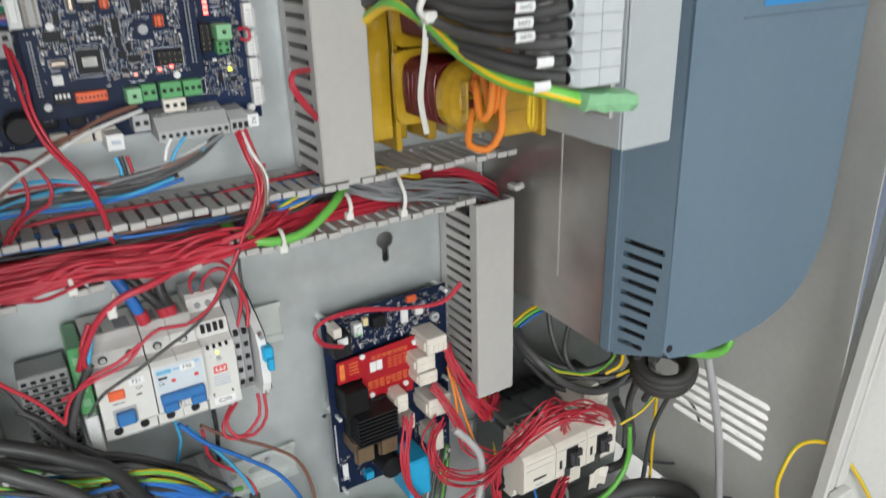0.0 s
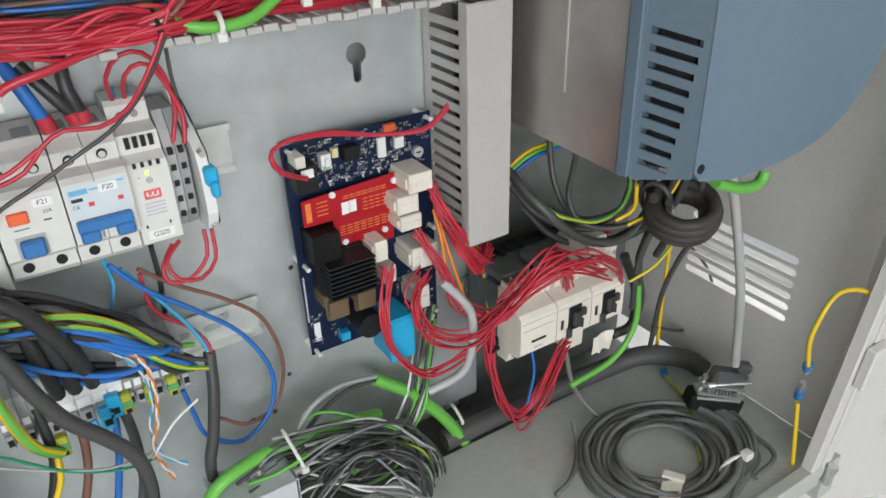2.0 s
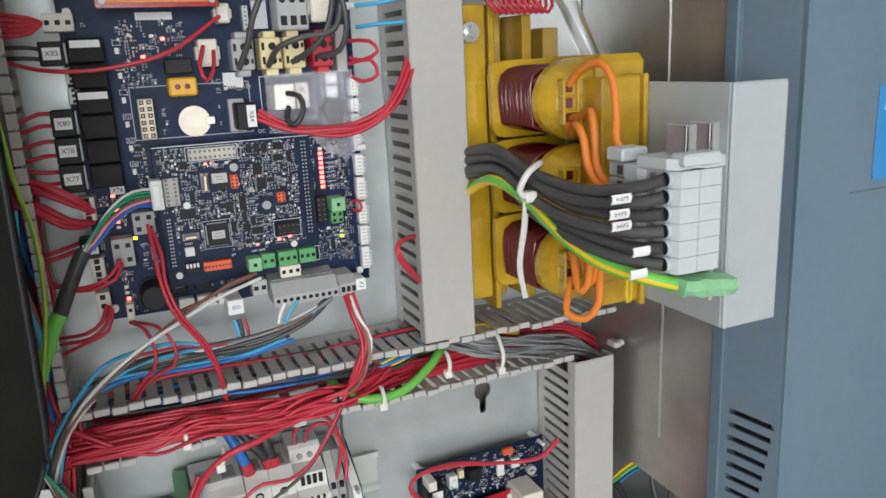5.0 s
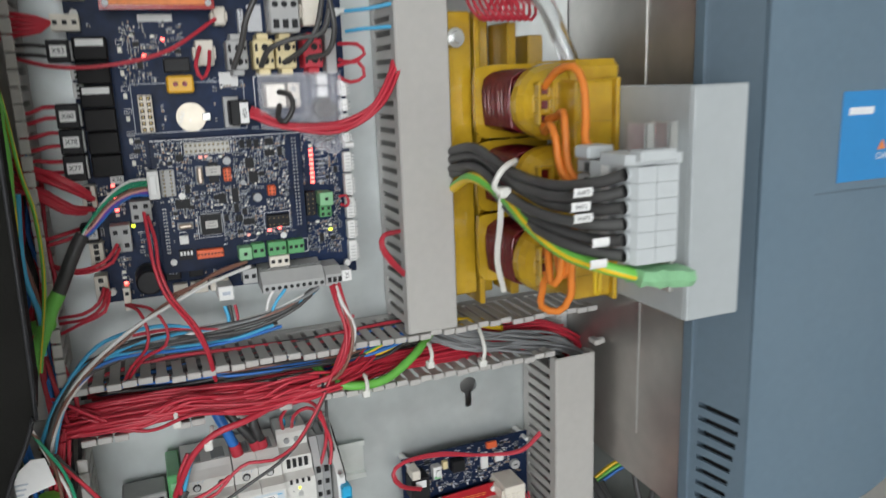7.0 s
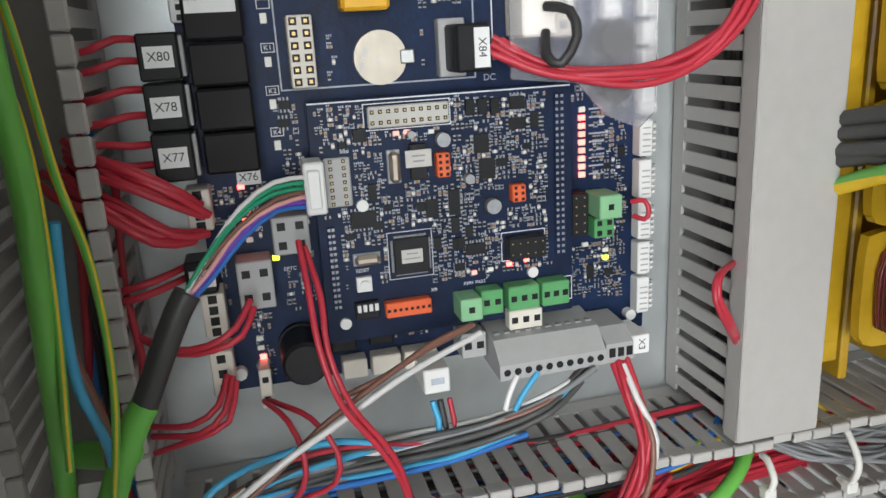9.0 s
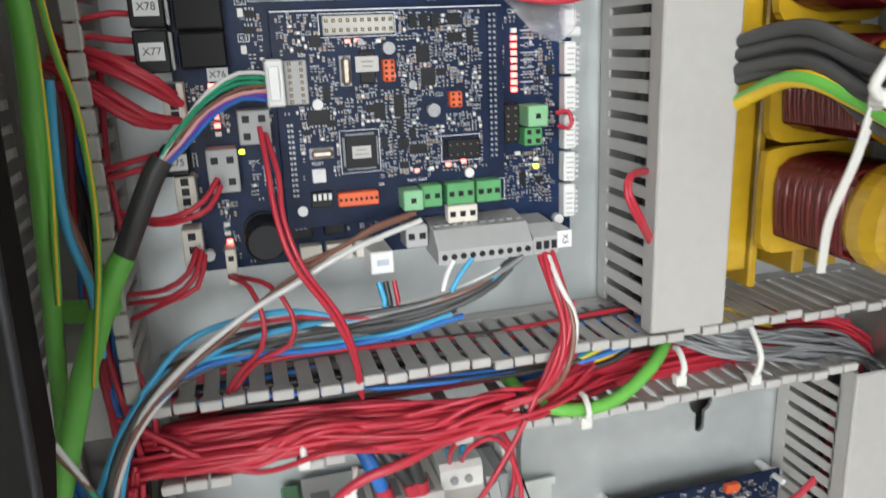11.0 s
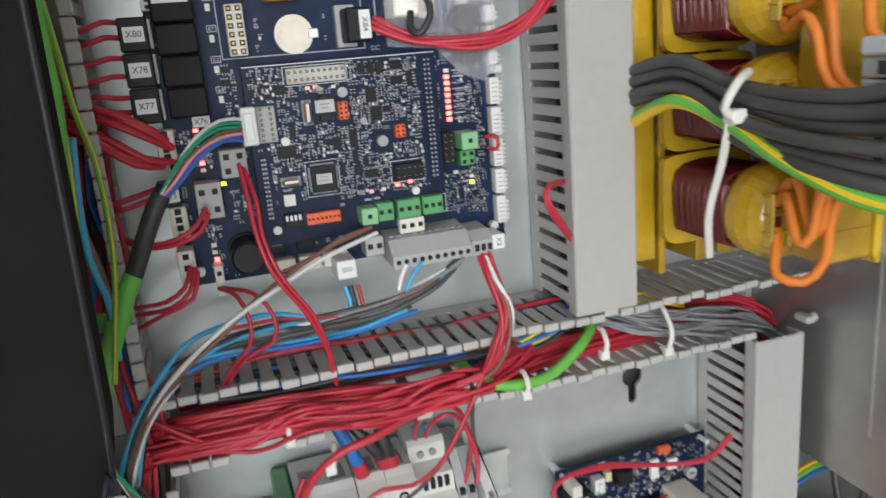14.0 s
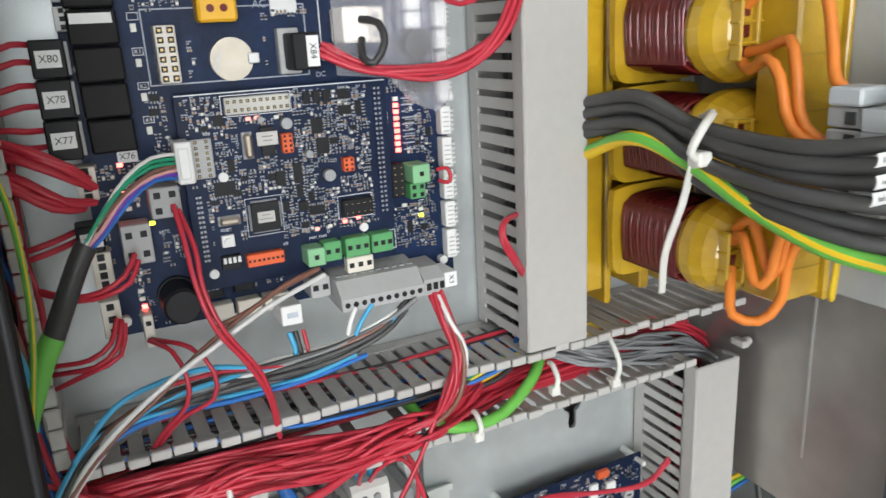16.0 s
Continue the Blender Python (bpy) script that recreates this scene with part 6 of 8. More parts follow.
def coil_on_floor():
    t = thing("coiled_cable", (192, -160, -378), "dark grey control cable coiled on the cabinet floor", "cable")
    rng = random.Random(5)
    for i in range(10):
        r = 40 + 4.0 * i + rng.uniform(-2.5, 2.5)
        z = -376 + 3.2 * (i % 3) + rng.uniform(0, 4)
        cx, cy = 196 + rng.uniform(-8, 8), -174 + rng.uniform(-7, 7)
        pts = [(cx + r * math.cos(a) * 1.06, cy + r * math.sin(a) * 0.9, z + 3.5 * math.sin(2 * a + i)) for a in np.linspace(0.3 * i, 0.3 * i + 2 * math.pi, 15)]
        strand(pts, 2.6, "mgrey", t, "turn")
    for k in range(5):
        strand([(290 + 3 * k, -150 + 2 * k, -364), (284 + 4 * k, -176 + 2 * k, -371), (264 + 5 * k, -204, -374 + 2 * k), (240 + 5 * k, -226, -374), (206 + 6 * k, -244 + 2 * k, -375)], 2.5, "mgrey", t, "turn")
    tie = thing("cable_tie", (230, -226, -380), "white cable tie round the coiled cable", "cable tie", "cable ties")
    part("strap", Solid().tube([(226, -214, -379), (228, -216, -367), (240, -216, -364), (254, -218, -366), (256, -218, -379)], 2.0, 6), nylon_tie, tie)
    part("head", Solid().box(251, 261, -224, -215, -369, -361, 1.0), nylon_tie, tie)


coil_on_floor()


def d_sub():
    t = thing("serial_connector", (292, -156, -378), "pair of mated serial connectors with metal shells", "connector")
    a = Solid()
    a.turn = Matrix.Translation((292, -156, -350)) @ Matrix.Rotation(radians(-28), 4, "Z") @ Matrix.Rotation(radians(14), 4, "Y")
    a.box(-30, 26, -10, 10, -22, -4, 2.0)
    part("hood", a, black_pl, t, "black plastic hood")
    b = Solid(); b.turn = a.turn
    b.box(-26, 24, -8, 8, -4, 0, 1.0)
    for i in range(9):
        b.box(-16 + 3.6 * i, -14 + 3.6 * i, -9, 9, 0, 5, 0.4)
    b.box(-24, 22, -7, 7, 5, 9, 1.0)
    for sx in (-21, 20):
        b.cyl((sx, 0, -8), (sx, 0, 16), 3.0, 10)
    part("shell", b, zinc, t, "bright metal shell")
    c = Solid(); c.turn = a.turn
    c.box(-16, 20, -8, 8, 9, 26, 3.0).box(6, 20, -6, 6, 26, 36, 2.0)
    part("hood", c, mat("dark_metal_hood", (0.12, 0.12, 0.125), 0.4, 0.4, 0.15), t, "dark metal hood")
    e = Solid(); e.turn = a.turn
    e.cyl((-18, -9, 11), (22, -9, 20), 1.8, 8).cyl((-20, -9, 10), (-14, -9, 12), 3.4, 10).cyl((-26, -9, -6), (20, -9, -4), 1.8, 8)
    part("thumbscrew", e, zinc, t, "bright thumbscrews")


d_sub()
s = Solid(); s.turn = Matrix.Translation((176, -204, -374)) @ Matrix.Rotation(radians(35), 4, "Z")
solo("paper_wedge", s.box(-22, 16, -9, 9, -5, 6, 0.8).box(4, 12, -10, 10, 5, 9, 0.8), ivory, "small ivory plastic clip lying on the floor plate", "clip", at=(178, -212, -380))


def upper_terminal():
    t = thing("pluggable_terminal", (-5, -10, 345), "green pluggable terminal with red wires and a clear tube", "terminal")
    part("body", Solid().box(-52, 40, -46, -4, 352, 392, 1.5).box(-44, -20, -58, -46, 344, 360, 1.2), green_con, t)
    for i in range(9):
        x = -10 + 5 * i
        strand([(x, -40, 352), (x - 4, -52, 338), (x - 2, -60, 328), (x + 8, -58, 322), (x + 16, -50, 334), (24, -42, 350)], 1.3, "red", t)
    part("tube", Solid().tube([(34, -60, 352), (44, -72, 330), (52, -80, 305), (60, -84, 284)], 7, 12), glassy, t, "clear plastic tube")


upper_terminal()

# ---------------------------------------------------------------- wires and cables
# H trunking
loom("red_wire_bundle", "bundle of red control wires lying in the trunking", [(-328, -48, 58), (-298, -56, 62), (-255, -60, 62), (-214, -62, 58), (-173, -62, 55), (-144, -60, 56), (-103, -48, 57), (-37, -35, 54), (85, -22, 44)], 6.2, ["red"] * 28, 1.3, 1)
loom("red_wire_bundle", "bundle of red control wires spilling over the trunking", [(-326, -60, 53), (-296, -66, 56), (-256, -70, 58), (-222, -72, 57), (-189, -72, 55), (-154, -70, 54), (-127, -62, 59), (-111, -50, 63)], 5.4, ["red"] * 15, 1.25, 2)
loom("red_wire_bundle", "loose red wires straying across the trunking", [(-322, -58, 60), (-284, -68, 52), (-244, -74, 62), (-204, -70, 53), (-166, -74, 60), (-132, -66, 54), (-98, -52, 62)], 6.5, ["red"] * 8, 1.2, 71, 2.4)
loom("wire_bundle", "blue, black and brown wires lying behind the red bundle", [(-300, -42, 74), (-250, -46, 73), (-205, -48, 71), (-160, -50, 70), (-118, -48, 70), (-82, -40, 72)], 3.2, ["blue", "black", "brown", "dgrey", "blue", "black", "black"], 1.2, 72, 1.2)
loom("wire_bundle", "mixed red, blue and black wires deep in the trunking", [(-312, -24, 57), (-260, -32, 63), (-202, -36, 66), (-144, -36, 66), (-96, -30, 65), (-49, -26, 67)], 6, (["red", "red", "dgrey", "black", "red", "blue", "red", "dgrey", "black"] * 9)[:12], 1.4, 3)
loom("wire_bundle", "blue and yellow wires crossing under the trunking cover", [(-145, -36, 56), (-118, -48, 64), (-92, -50, 70), (-73, -46, 78), (-62, -36, 84)], 4, (["blue", "blue", "yellow", "gy", "blue", "black"] * 9)[:6], 1.5, 4)
loom("grey_wire_bundle", "bundle of thin grey wires tied in the trunking", [(-49, -34, 74), (-31, -48, 67), (-6, -54, 61), (32, -50, 55), (74, -38, 40), (108, -28, 15)], 7.5, ["grey"] * 22, 1.25, 5)
loom("red_wire_bundle", "red wires behind the grey bundle", [(-24, -18, 62), (26, -24, 62), (67, -26, 57), (101, -22, 37), (114, -20, 17)], 4, ["red"] * 6, 1.3, 6)
loom("yellow_wire_bundle", "short yellow and black wires under the upright trunking", [(-44, -40, 85), (-27, -46, 82), (-4, -44, 76), (20, -34, 66)], 3, ["yellow"] * 4, 1.5, 7)
wire([(-149, -40, 65), (-144, -60, 59), (-127, -68, 52), (-100, -68, 52), (-73, -60, 64), (-52, -42, 73)], 3.6, "green", "bright green sheathed cable curving through the trunking")
# control board wires
wire([(-259, -62, 200), (-258, -76, 185), (-257, -84, 168), (-252, -88, 148), (-239, -84, 125), (-230, -74, 101), (-226, -62, 75)], 1.20, "red", "red wire looping from the control board into the trunking")
wire([(-257, -60, 197), (-254, -74, 182), (-254, -82, 165), (-248, -86, 145), (-235, -82, 122), (-228, -72, 97), (-225, -60, 72)], 1.20, "red", "red wire looping from the control board into the trunking")
wire([(-278, -60, 180), (-284, -68, 173), (-294, -68, 168), (-306, -62, 166), (-318, -50, 168)], 1.20, "red", "red wire curving from a grey terminal to the trunking")
wire([(-277, -60, 177), (-282, -68, 170), (-292, -68, 166), (-304, -62, 164), (-318, -48, 166)], 1.20, "red", "red wire curving from a grey terminal to the trunking")
wire([(-290, -54, 150), (-294, -62, 142), (-304, -62, 136), (-320, -50, 132)], 1.20, "red", "red wire curving from an ivory plug to the trunking")
wire([(-288, -54, 149), (-292, -64, 140), (-302, -64, 133), (-320, -50, 128)], 1.20, "red", "red wire curving from an ivory plug to the trunking")
wire([(-287, -54, 147), (-291, -64, 136), (-305, -62, 130), (-320, -50, 121)], 1.20, "red", "red wire curving from an ivory plug to the trunking")
wire([(-278, -50, 135), (-270, -70, 135), (-266, -76, 123), (-268, -76, 110), (-279, -68, 96), (-286, -56, 81)], 1.12, "red", "red wire dropping from a two-way plug into the trunking")
wire([(-276, -50, 135), (-262, -70, 135), (-254, -76, 123), (-256, -76, 110), (-271, -70, 101), (-285, -54, 79)], 1.12, "red", "red wire dropping from a two-way plug into the trunking")
loom("red_wire_bundle", "red wires fanning from an ivory plug to the side trunking", [(-292, -52, 210), (-301, -60, 218), (-315, -60, 226), (-327, -52, 231), (-335, -40, 234)], 4.5, ["red"] * 6, 1.5, 8)
loom("red_wire_bundle", "red wires fanning from an ivory plug to the side trunking", [(-292, -52, 204), (-303, -60, 207), (-318, -60, 218), (-331, -52, 224), (-340, -40, 228)], 4.5, ["red"] * 5, 1.5, 9)
wire([(-253, -54, 221), (-265, -64, 222), (-277, -72, 216), (-289, -80, 203), (-297, -84, 192)], 0.85, "white", "white core of the multicolour ribbon")
wire([(-253, -54, 219), (-266, -64, 220), (-278, -73, 214), (-290, -81, 202), (-298, -84, 191)], 0.85, "dgreen", "green core of the multicolour ribbon")
wire([(-254, -54, 217), (-266, -64, 218), (-279, -73, 212), (-291, -81, 200), (-298, -84, 191)], 0.85, "dgreen", "green core of the multicolour ribbon")
wire([(-254, -54, 216), (-265, -64, 216), (-278, -73, 210), (-291, -81, 199), (-299, -84, 190)], 0.85, "brown", "brown core of the multicolour ribbon")
wire([(-254, -54, 214), (-265, -64, 214), (-278, -73, 209), (-290, -81, 197), (-298, -84, 190)], 0.85, "pink", "pink core of the multicolour ribbon")
wire([(-254, -54, 212), (-266, -64, 213), (-278, -73, 207), (-290, -81, 196), (-298, -84, 189)], 0.85, "violet", "violet core of the multicolour ribbon")
wire([(-254, -54, 210), (-265, -64, 212), (-277, -73, 206), (-289, -81, 195), (-297, -84, 189)], 0.85, "blue", "blue core of the multicolour ribbon")
wire([(-296, -84, 193), (-300, -85, 187), (-307, -86, 173), (-315, -85, 156)], 4.4, "black", "black heat-shrink sleeve over the multicolour cable")
wire([(-314, -85, 158), (-320, -86, 148), (-328, -86, 129), (-336, -86, 110), (-343, -87, 88), (-350, -89, 66), (-357, -91, 46)], 4.9, "green", "green sheathed cable below the black sleeve")
wire([(-193, -60, 154), (-226, -74, 148), (-254, -84, 138), (-274, -88, 129), (-298, -88, 112), (-316, -86, 93), (-328, -84, 68), (-335, -82, 49)], 1.28, "white", "long white wire running down from a green plug")
wire([(-195, -58, 157), (-225, -70, 151), (-259, -82, 137), (-278, -86, 123), (-302, -87, 106), (-320, -86, 86), (-332, -84, 62), (-336, -82, 49)], 1.12, "brown", "long brown wire running beside the white one")
wire([(-196, -58, 157), (-214, -66, 155), (-233, -72, 148), (-251, -76, 144)], 1.2, "brown", "brown wire from a green plug")
loom("wire_bundle", "grey, white and blue wires from the ten-pole plug", [(-149, -62, 129), (-165, -66, 122), (-193, -64, 113), (-228, -62, 110), (-262, -66, 111), (-288, -72, 108), (-310, -80, 98), (-327, -83, 76), (-335, -82, 49)], 4.0, (["dgrey", "grey", "white", "dgrey", "brown", "sky", "grey", "dgrey", "white", "black"] * 9)[:10], 1.4, 10)
loom("wire_bundle", "light blue and dark wires sweeping along the board", [(-177, -60, 105), (-210, -60, 102), (-248, -64, 102), (-277, -70, 105), (-303, -76, 103), (-323, -82, 85), (-336, -82, 56)], 3.5, (["sky", "sky", "blue", "grey", "black"] * 9)[:5], 1.4, 11)
wire([(-213, -56, 126), (-212, -60, 112), (-228, -62, 112), (-252, -64, 120), (-275, -68, 121), (-298, -74, 116), (-317, -80, 98)], 1.4, "sky", "light blue wire from a white plug")
wire([(-206, -56, 126), (-206, -60, 110), (-222, -62, 112), (-249, -64, 117), (-276, -68, 118)], 1.12, "red", "red wire from a white plug")
wire([(-210, -56, 126), (-210, -60, 107), (-232, -62, 108), (-258, -66, 114), (-288, -72, 112)], 1.4, "black", "black wire from a white plug")
wire([(-179, -62, 134), (-183, -64, 128), (-185, -64, 121)], 1.2, "white", "white wire from the ten-pole plug")
wire([(-170, -62, 134), (-177, -64, 127), (-181, -64, 120)], 1.2, "sky", "light blue wire from the ten-pole plug")
loom("red_wire_bundle", "red wires dropping from a small grey plug", [(-133, -60, 131), (-132, -70, 119), (-127, -74, 100), (-132, -78, 82), (-143, -72, 64), (-168, -66, 56)], 3.2, (["red", "red", "red", "brown", "red", "white"] * 9)[:7], 1.35, 12)
loom("red_wire_bundle", "red wires sweeping from a black plug into the upright trunking", [(-181, -54, 262), (-163, -62, 252), (-134, -66, 249), (-108, -68, 254), (-90, -70, 268), (-76, -62, 291)], 3.6, ["red"] * 8, 1.4, 13)
loom("red_wire_bundle", "red wires looping out of the trunking's slots", [(-73, -56, 127), (-92, -74, 147), (-99, -76, 160), (-96, -72, 167), (-76, -54, 165)], 1.6, ["red"] * 3, 1.4, 14)
wire([(-162, -56, 275), (-156, -64, 273), (-155, -68, 264), (-161, -68, 255), (-165, -64, 258), (-162, -56, 266)], 1.9, "black", "dark wire loop on an ivory plug")
wire([(-172, -54, 293), (-168, -72, 304), (-152, -78, 310), (-133, -80, 314), (-125, -78, 340)], 1.9, "dgrey", "dark grey lead of a power plug")
wire([(-156, -54, 295), (-146, -74, 303), (-137, -80, 317), (-130, -78, 344)], 1.9, "dgrey", "dark grey lead of a power plug")
wire([(-138, -54, 298), (-128, -70, 301), (-125, -80, 317), (-129, -80, 343)], 1.9, "dgrey", "dark grey lead of a power plug")
wire([(-191, -54, 292), (-185, -64, 308), (-182, -70, 322), (-171, -72, 344)], 1.9, "dgrey", "dark grey lead of a power plug")
wire([(-199, -50, 325), (-233, -66, 304), (-269, -64, 296), (-299, -60, 296), (-322, -46, 302)], 1.3, "red", "red wire crossing the upper board")
wire([(-116, -52, 307), (-106, -66, 306), (-102, -70, 299), (-110, -62, 294), (-116, -52, 296)], 1.3, "red", "small red wire loop at the board's edge")
wire([(-121, -46, 196), (-117, -50, 197), (-115.5, -51, 192), (-117, -50, 189), (-120, -46, 190)], 1.1, "red", "small red wire loop at the green plug")
wire([(-117, -52, 292), (-106, -66, 294), (-103, -70, 284), (-111, -62, 280), (-117, -52, 284)], 1.3, "red", "small red wire loop at the board's edge")
wire([(-211, -50, 307), (-216, -64, 294), (-213, -66, 286), (-208, -62, 292), (-205, -50, 304)], 1.3, "red", "red wire loop on an ivory plug")
wire([(-108, -46, 330), (-93, -56, 331), (-77, -60, 334)], 1.4, "sky", "light blue wire into the upright trunking")
wire([(-108, -46, 316), (-98, -56, 317), (-78, -60, 318)], 1.4, "sky", "light blue wire into the upright trunking")
# lower area
wire([(-184, -68, 49), (-209, -76, 44), (-230, -76, 39), (-246, -72, 25), (-257, -66, 3), (-262, -60, -11)], 2.4, "red", "thick red sleeved wire arching over the breakers")
wire([(-276, -74, -22), (-255, -80, -11), (-234, -82, -4), (-222, -82, 8), (-210, -82, 14), (-193, -82, 12), (-177, -80, 18), (-164, -76, 31), (-150, -74, 52), (-133, -72, 86), (-123, -72, 110)], 1.3, "red", "thin red wire crossing the breaker fronts")
wire([(-263, -72, -40), (-252, -80, -23), (-230, -82, -12), (-208, -82, -1), (-188, -80, 8), (-171, -76, 20), (-158, -72, 34), (-147, -68, 50)], 1.2, "dgrey", "thin dark wire crossing the breaker fronts")
wire([(-229, -36, 45), (-223, -44, 31), (-215, -44, 8)], 4.0, "blue", "thick blue cable entering a breaker")
wire([(-220, -36, 40), (-208, -42, 22), (-199, -42, 8)], 4.0, "black", "thick black cable entering a breaker")
wire([(-199, -36, 42), (-200, -42, 24), (-195, -42, 7)], 4.0, "black", "thick black cable entering a breaker")
wire([(-216, -44, 12), (-214, -44, 3)], 4.6, "red", "red shrink sleeve on a breaker cable")
wire([(-201, -42, 11), (-199, -42, 4)], 4.6, "red", "red shrink sleeve on a breaker cable")
wire([(-196, -42, 11), (-195, -42, 4)], 4.6, "red", "red shrink sleeve on a breaker cable")
wire([(-175, -24, 4), (-179, -46, 28), (-170, -54, 41), (-158, -54, 40), (-149, -50, 27), (-145, -46, 3), (-154, -48, -26)], 1.4, "red", "red wire looping from the power supply")
wire([(-169, -24, 4), (-169, -46, 27), (-160, -52, 34), (-151, -50, 26), (-142, -48, -1), (-145, -52, -18)], 1.4, "red", "red wire looping from the power supply")
wire([(-144, -50, -79), (-146, -54, -96), (-160, -56, -108), (-173, -54, -107), (-174, -50, -97), (-164, -42, -87)], 1.4, "red", "red wire loop below the relay")
wire([(-139, -50, -80), (-141, -54, -100), (-153, -58, -109), (-167, -56, -106), (-171, -50, -94), (-159, -42, -86)], 1.4, "red", "red wire loop below the relay")
wire([(-146, -60, 43), (-144, -50, 19), (-138, -40, -22)], 1.2, "dgrey", "thin dark wire into the relay")
wire([(-204, -36, -92), (-186, -36, -118), (-156, -30, -150), (-127, -26, -185), (-110, -26, -229), (-118, -28, -265), (-144, -30, -281), (-169, -34, -260), (-176, -38, -231), (-180, -42, -203)], 1.9, "blue", "blue wire looping down from the breakers")
wire([(-187, -30, -104), (-166, -26, -126), (-133, -22, -153), (-108, -20, -182), (-98, -20, -227), (-109, -22, -264), (-136, -26, -270), (-161, -30, -247)], 1.6, "brown", "brown wire looping down from the breakers")
wire([(-187, -32, -107), (-184, -32, -137), (-163, -34, -160), (-155, -40, -175), (-156, -42, -189)], 1.4, "red", "dark red wire to the terminals")
wire([(-206, -32, -88), (-204, -32, -110), (-210, -36, -125), (-210, -40, -147)], 1.5, "sky", "light blue wire to the terminals")
wire([(-198, -34, -98), (-175, -34, -137), (-161, -38, -164), (-157, -42, -178)], 1.5, "sky", "light blue wire to the terminals")
wire([(-175, -26, -92), (-174, -22, -121), (-176, -22, -143), (-176, -24, -180)], 1.9, "black", "black wire below the breakers")
wire([(-156, -40, -180), (-160, -46, -210), (-168, -50, -246), (-176, -54, -272), (-175, -60, -309)], 4.6, "dgrey", "dark grey cable hanging from the terminals")
wire([(-346, -70, -40), (-306, -84, -66), (-282, -88, -87), (-274, -90, -102), (-266, -90, -129), (-255, -86, -159), (-237, -82, -187), (-224, -80, -211), (-220, -78, -238), (-223, -76, -270)], 5.0, "dgrey", "thick dark grey cable crossing before the terminals")
wire([(-340, -72, -28), (-300, -80, -48), (-273, -84, -67), (-258, -84, -80), (-242, -76, -118), (-237, -66, -143)], 5.0, "black", "thick black cable crossing before the terminals")
loom("cable_bundle", "blue, black and green cables fanning to the terminals", [(-340, -58, -66), (-306, -64, -82), (-281, -66, -92), (-254, -66, -99), (-230, -62, -116), (-207, -56, -140), (-184, -48, -164), (-168, -42, -180)], 8, (["blue", "black", "gy", "blue", "green", "black", "blue", "dgrey"] * 9)[:9], 1.9, 15)
loom("cable_bundle", "black and blue cables entering the terminals", [(-340, -56, -96), (-312, -60, -110), (-286, -62, -119), (-263, -60, -136), (-238, -56, -154), (-208, -50, -171), (-186, -44, -178)], 8, (["black", "blue", "black"] * 9)[:5], 2.2, 16)
wire([(-262, -70, -96), (-258, -68, -122), (-255, -52, -164)], 4.8, "black", "black cable entering the terminal strip")
wire([(-252, -70, -103), (-248, -68, -127), (-244.5, -52, -164)], 4.8, "black", "black cable entering the terminal strip")
wire([(-242, -70, -112), (-237, -66, -136), (-234, -52, -164)], 4.8, "black", "black cable entering the terminal strip")
twisted([(-240, -60, -122), (-221, -64, -133), (-204, -66, -148), (-200, -66, -174), (-204, -66, -202), (-211, -66, -226), (-203, -64, -258)], 0.85, ("orange", "white"), "orange and white cores of a twisted data pair")
twisted([(-236, -58, -126), (-220, -60, -138), (-206, -62, -158), (-203, -62, -184), (-209, -62, -210), (-206, -62, -236), (-192, -62, -252)], 0.7, ("sky", "white"), "light blue and white cores of a twisted data pair")
wire([(-174, -58, -203), (-193, -62, -211), (-210, -66, -227), (-219, -66, -238)], 1.0, "white", "thin white data wire")
wire([(-344, -60, -166), (-302, -74, -182), (-270, -72, -205), (-239, -70, -222), (-211, -66, -226)], 1.0, "lgrey", "thin grey data wire")
wire([(-344, -58, -158), (-299, -74, -174), (-264, -72, -209), (-233, -70, -227), (-212, -66, -232)], 1.0, "dgreen", "thin green data wire")
wire([(-342, -66, -74), (-306, -64, -104), (-290, -62, -134), (-282, -64, -171), (-275, -62, -192), (-264, -56, -206)], 3.6, "gy", "green and yellow earth cable at the terminals")
wire([(-267, -56, -204), (-270, -60, -223), (-279, -64, -240)], 2.2, "gy", "green and yellow earth wire")
wire([(-192, -70, -296), (-176, -74, -273), (-147, -66, -271), (-112, -58, -277), (-70, -54, -284), (-30, -48, -298)], 5.2, "green", "green sheathed cable along the cabinet bottom")
wire([(-19, -22, -281), (12, -34, -306), (43, -42, -348), (65, -46, -394)], 6.2, "green", "green sheathed cable along the cabinet bottom")
wire([(-19, -24, -277), (-59, -36, -261), (-90, -46, -263), (-114, -56, -282)], 2.4, "lgrey", "light grey core from a stripped green cable")
wire([(-21, -24, -280), (-54, -34, -271), (-85, -44, -276), (-106, -54, -288)], 2.0, "dgrey", "dark core from a stripped green cable")
loom("cable_bundle", "tangle of dark and green wires along the cabinet bottom", [(-163, -80, -287), (-117, -66, -290), (-70, -60, -303), (-26, -56, -330), (-1, -60, -368), (15, -70, -420)], 11, (["dgrey", "dgrey", "grey", "dgrey", "green", "dgrey", "black", "white", "dgrey", "gy"] * 9)[:16], 1.4, 17, 2.0)
loom("cable_bundle", "dark wires coming down beside the circuit board", [(40, -24, -236), (23, -34, -278), (12, -40, -302), (-4, -48, -328), (-28, -58, -347), (-72, -66, -342)], 9, (["dgrey", "dgrey", "green", "white", "dgrey"] * 9)[:10], 1.5, 18)
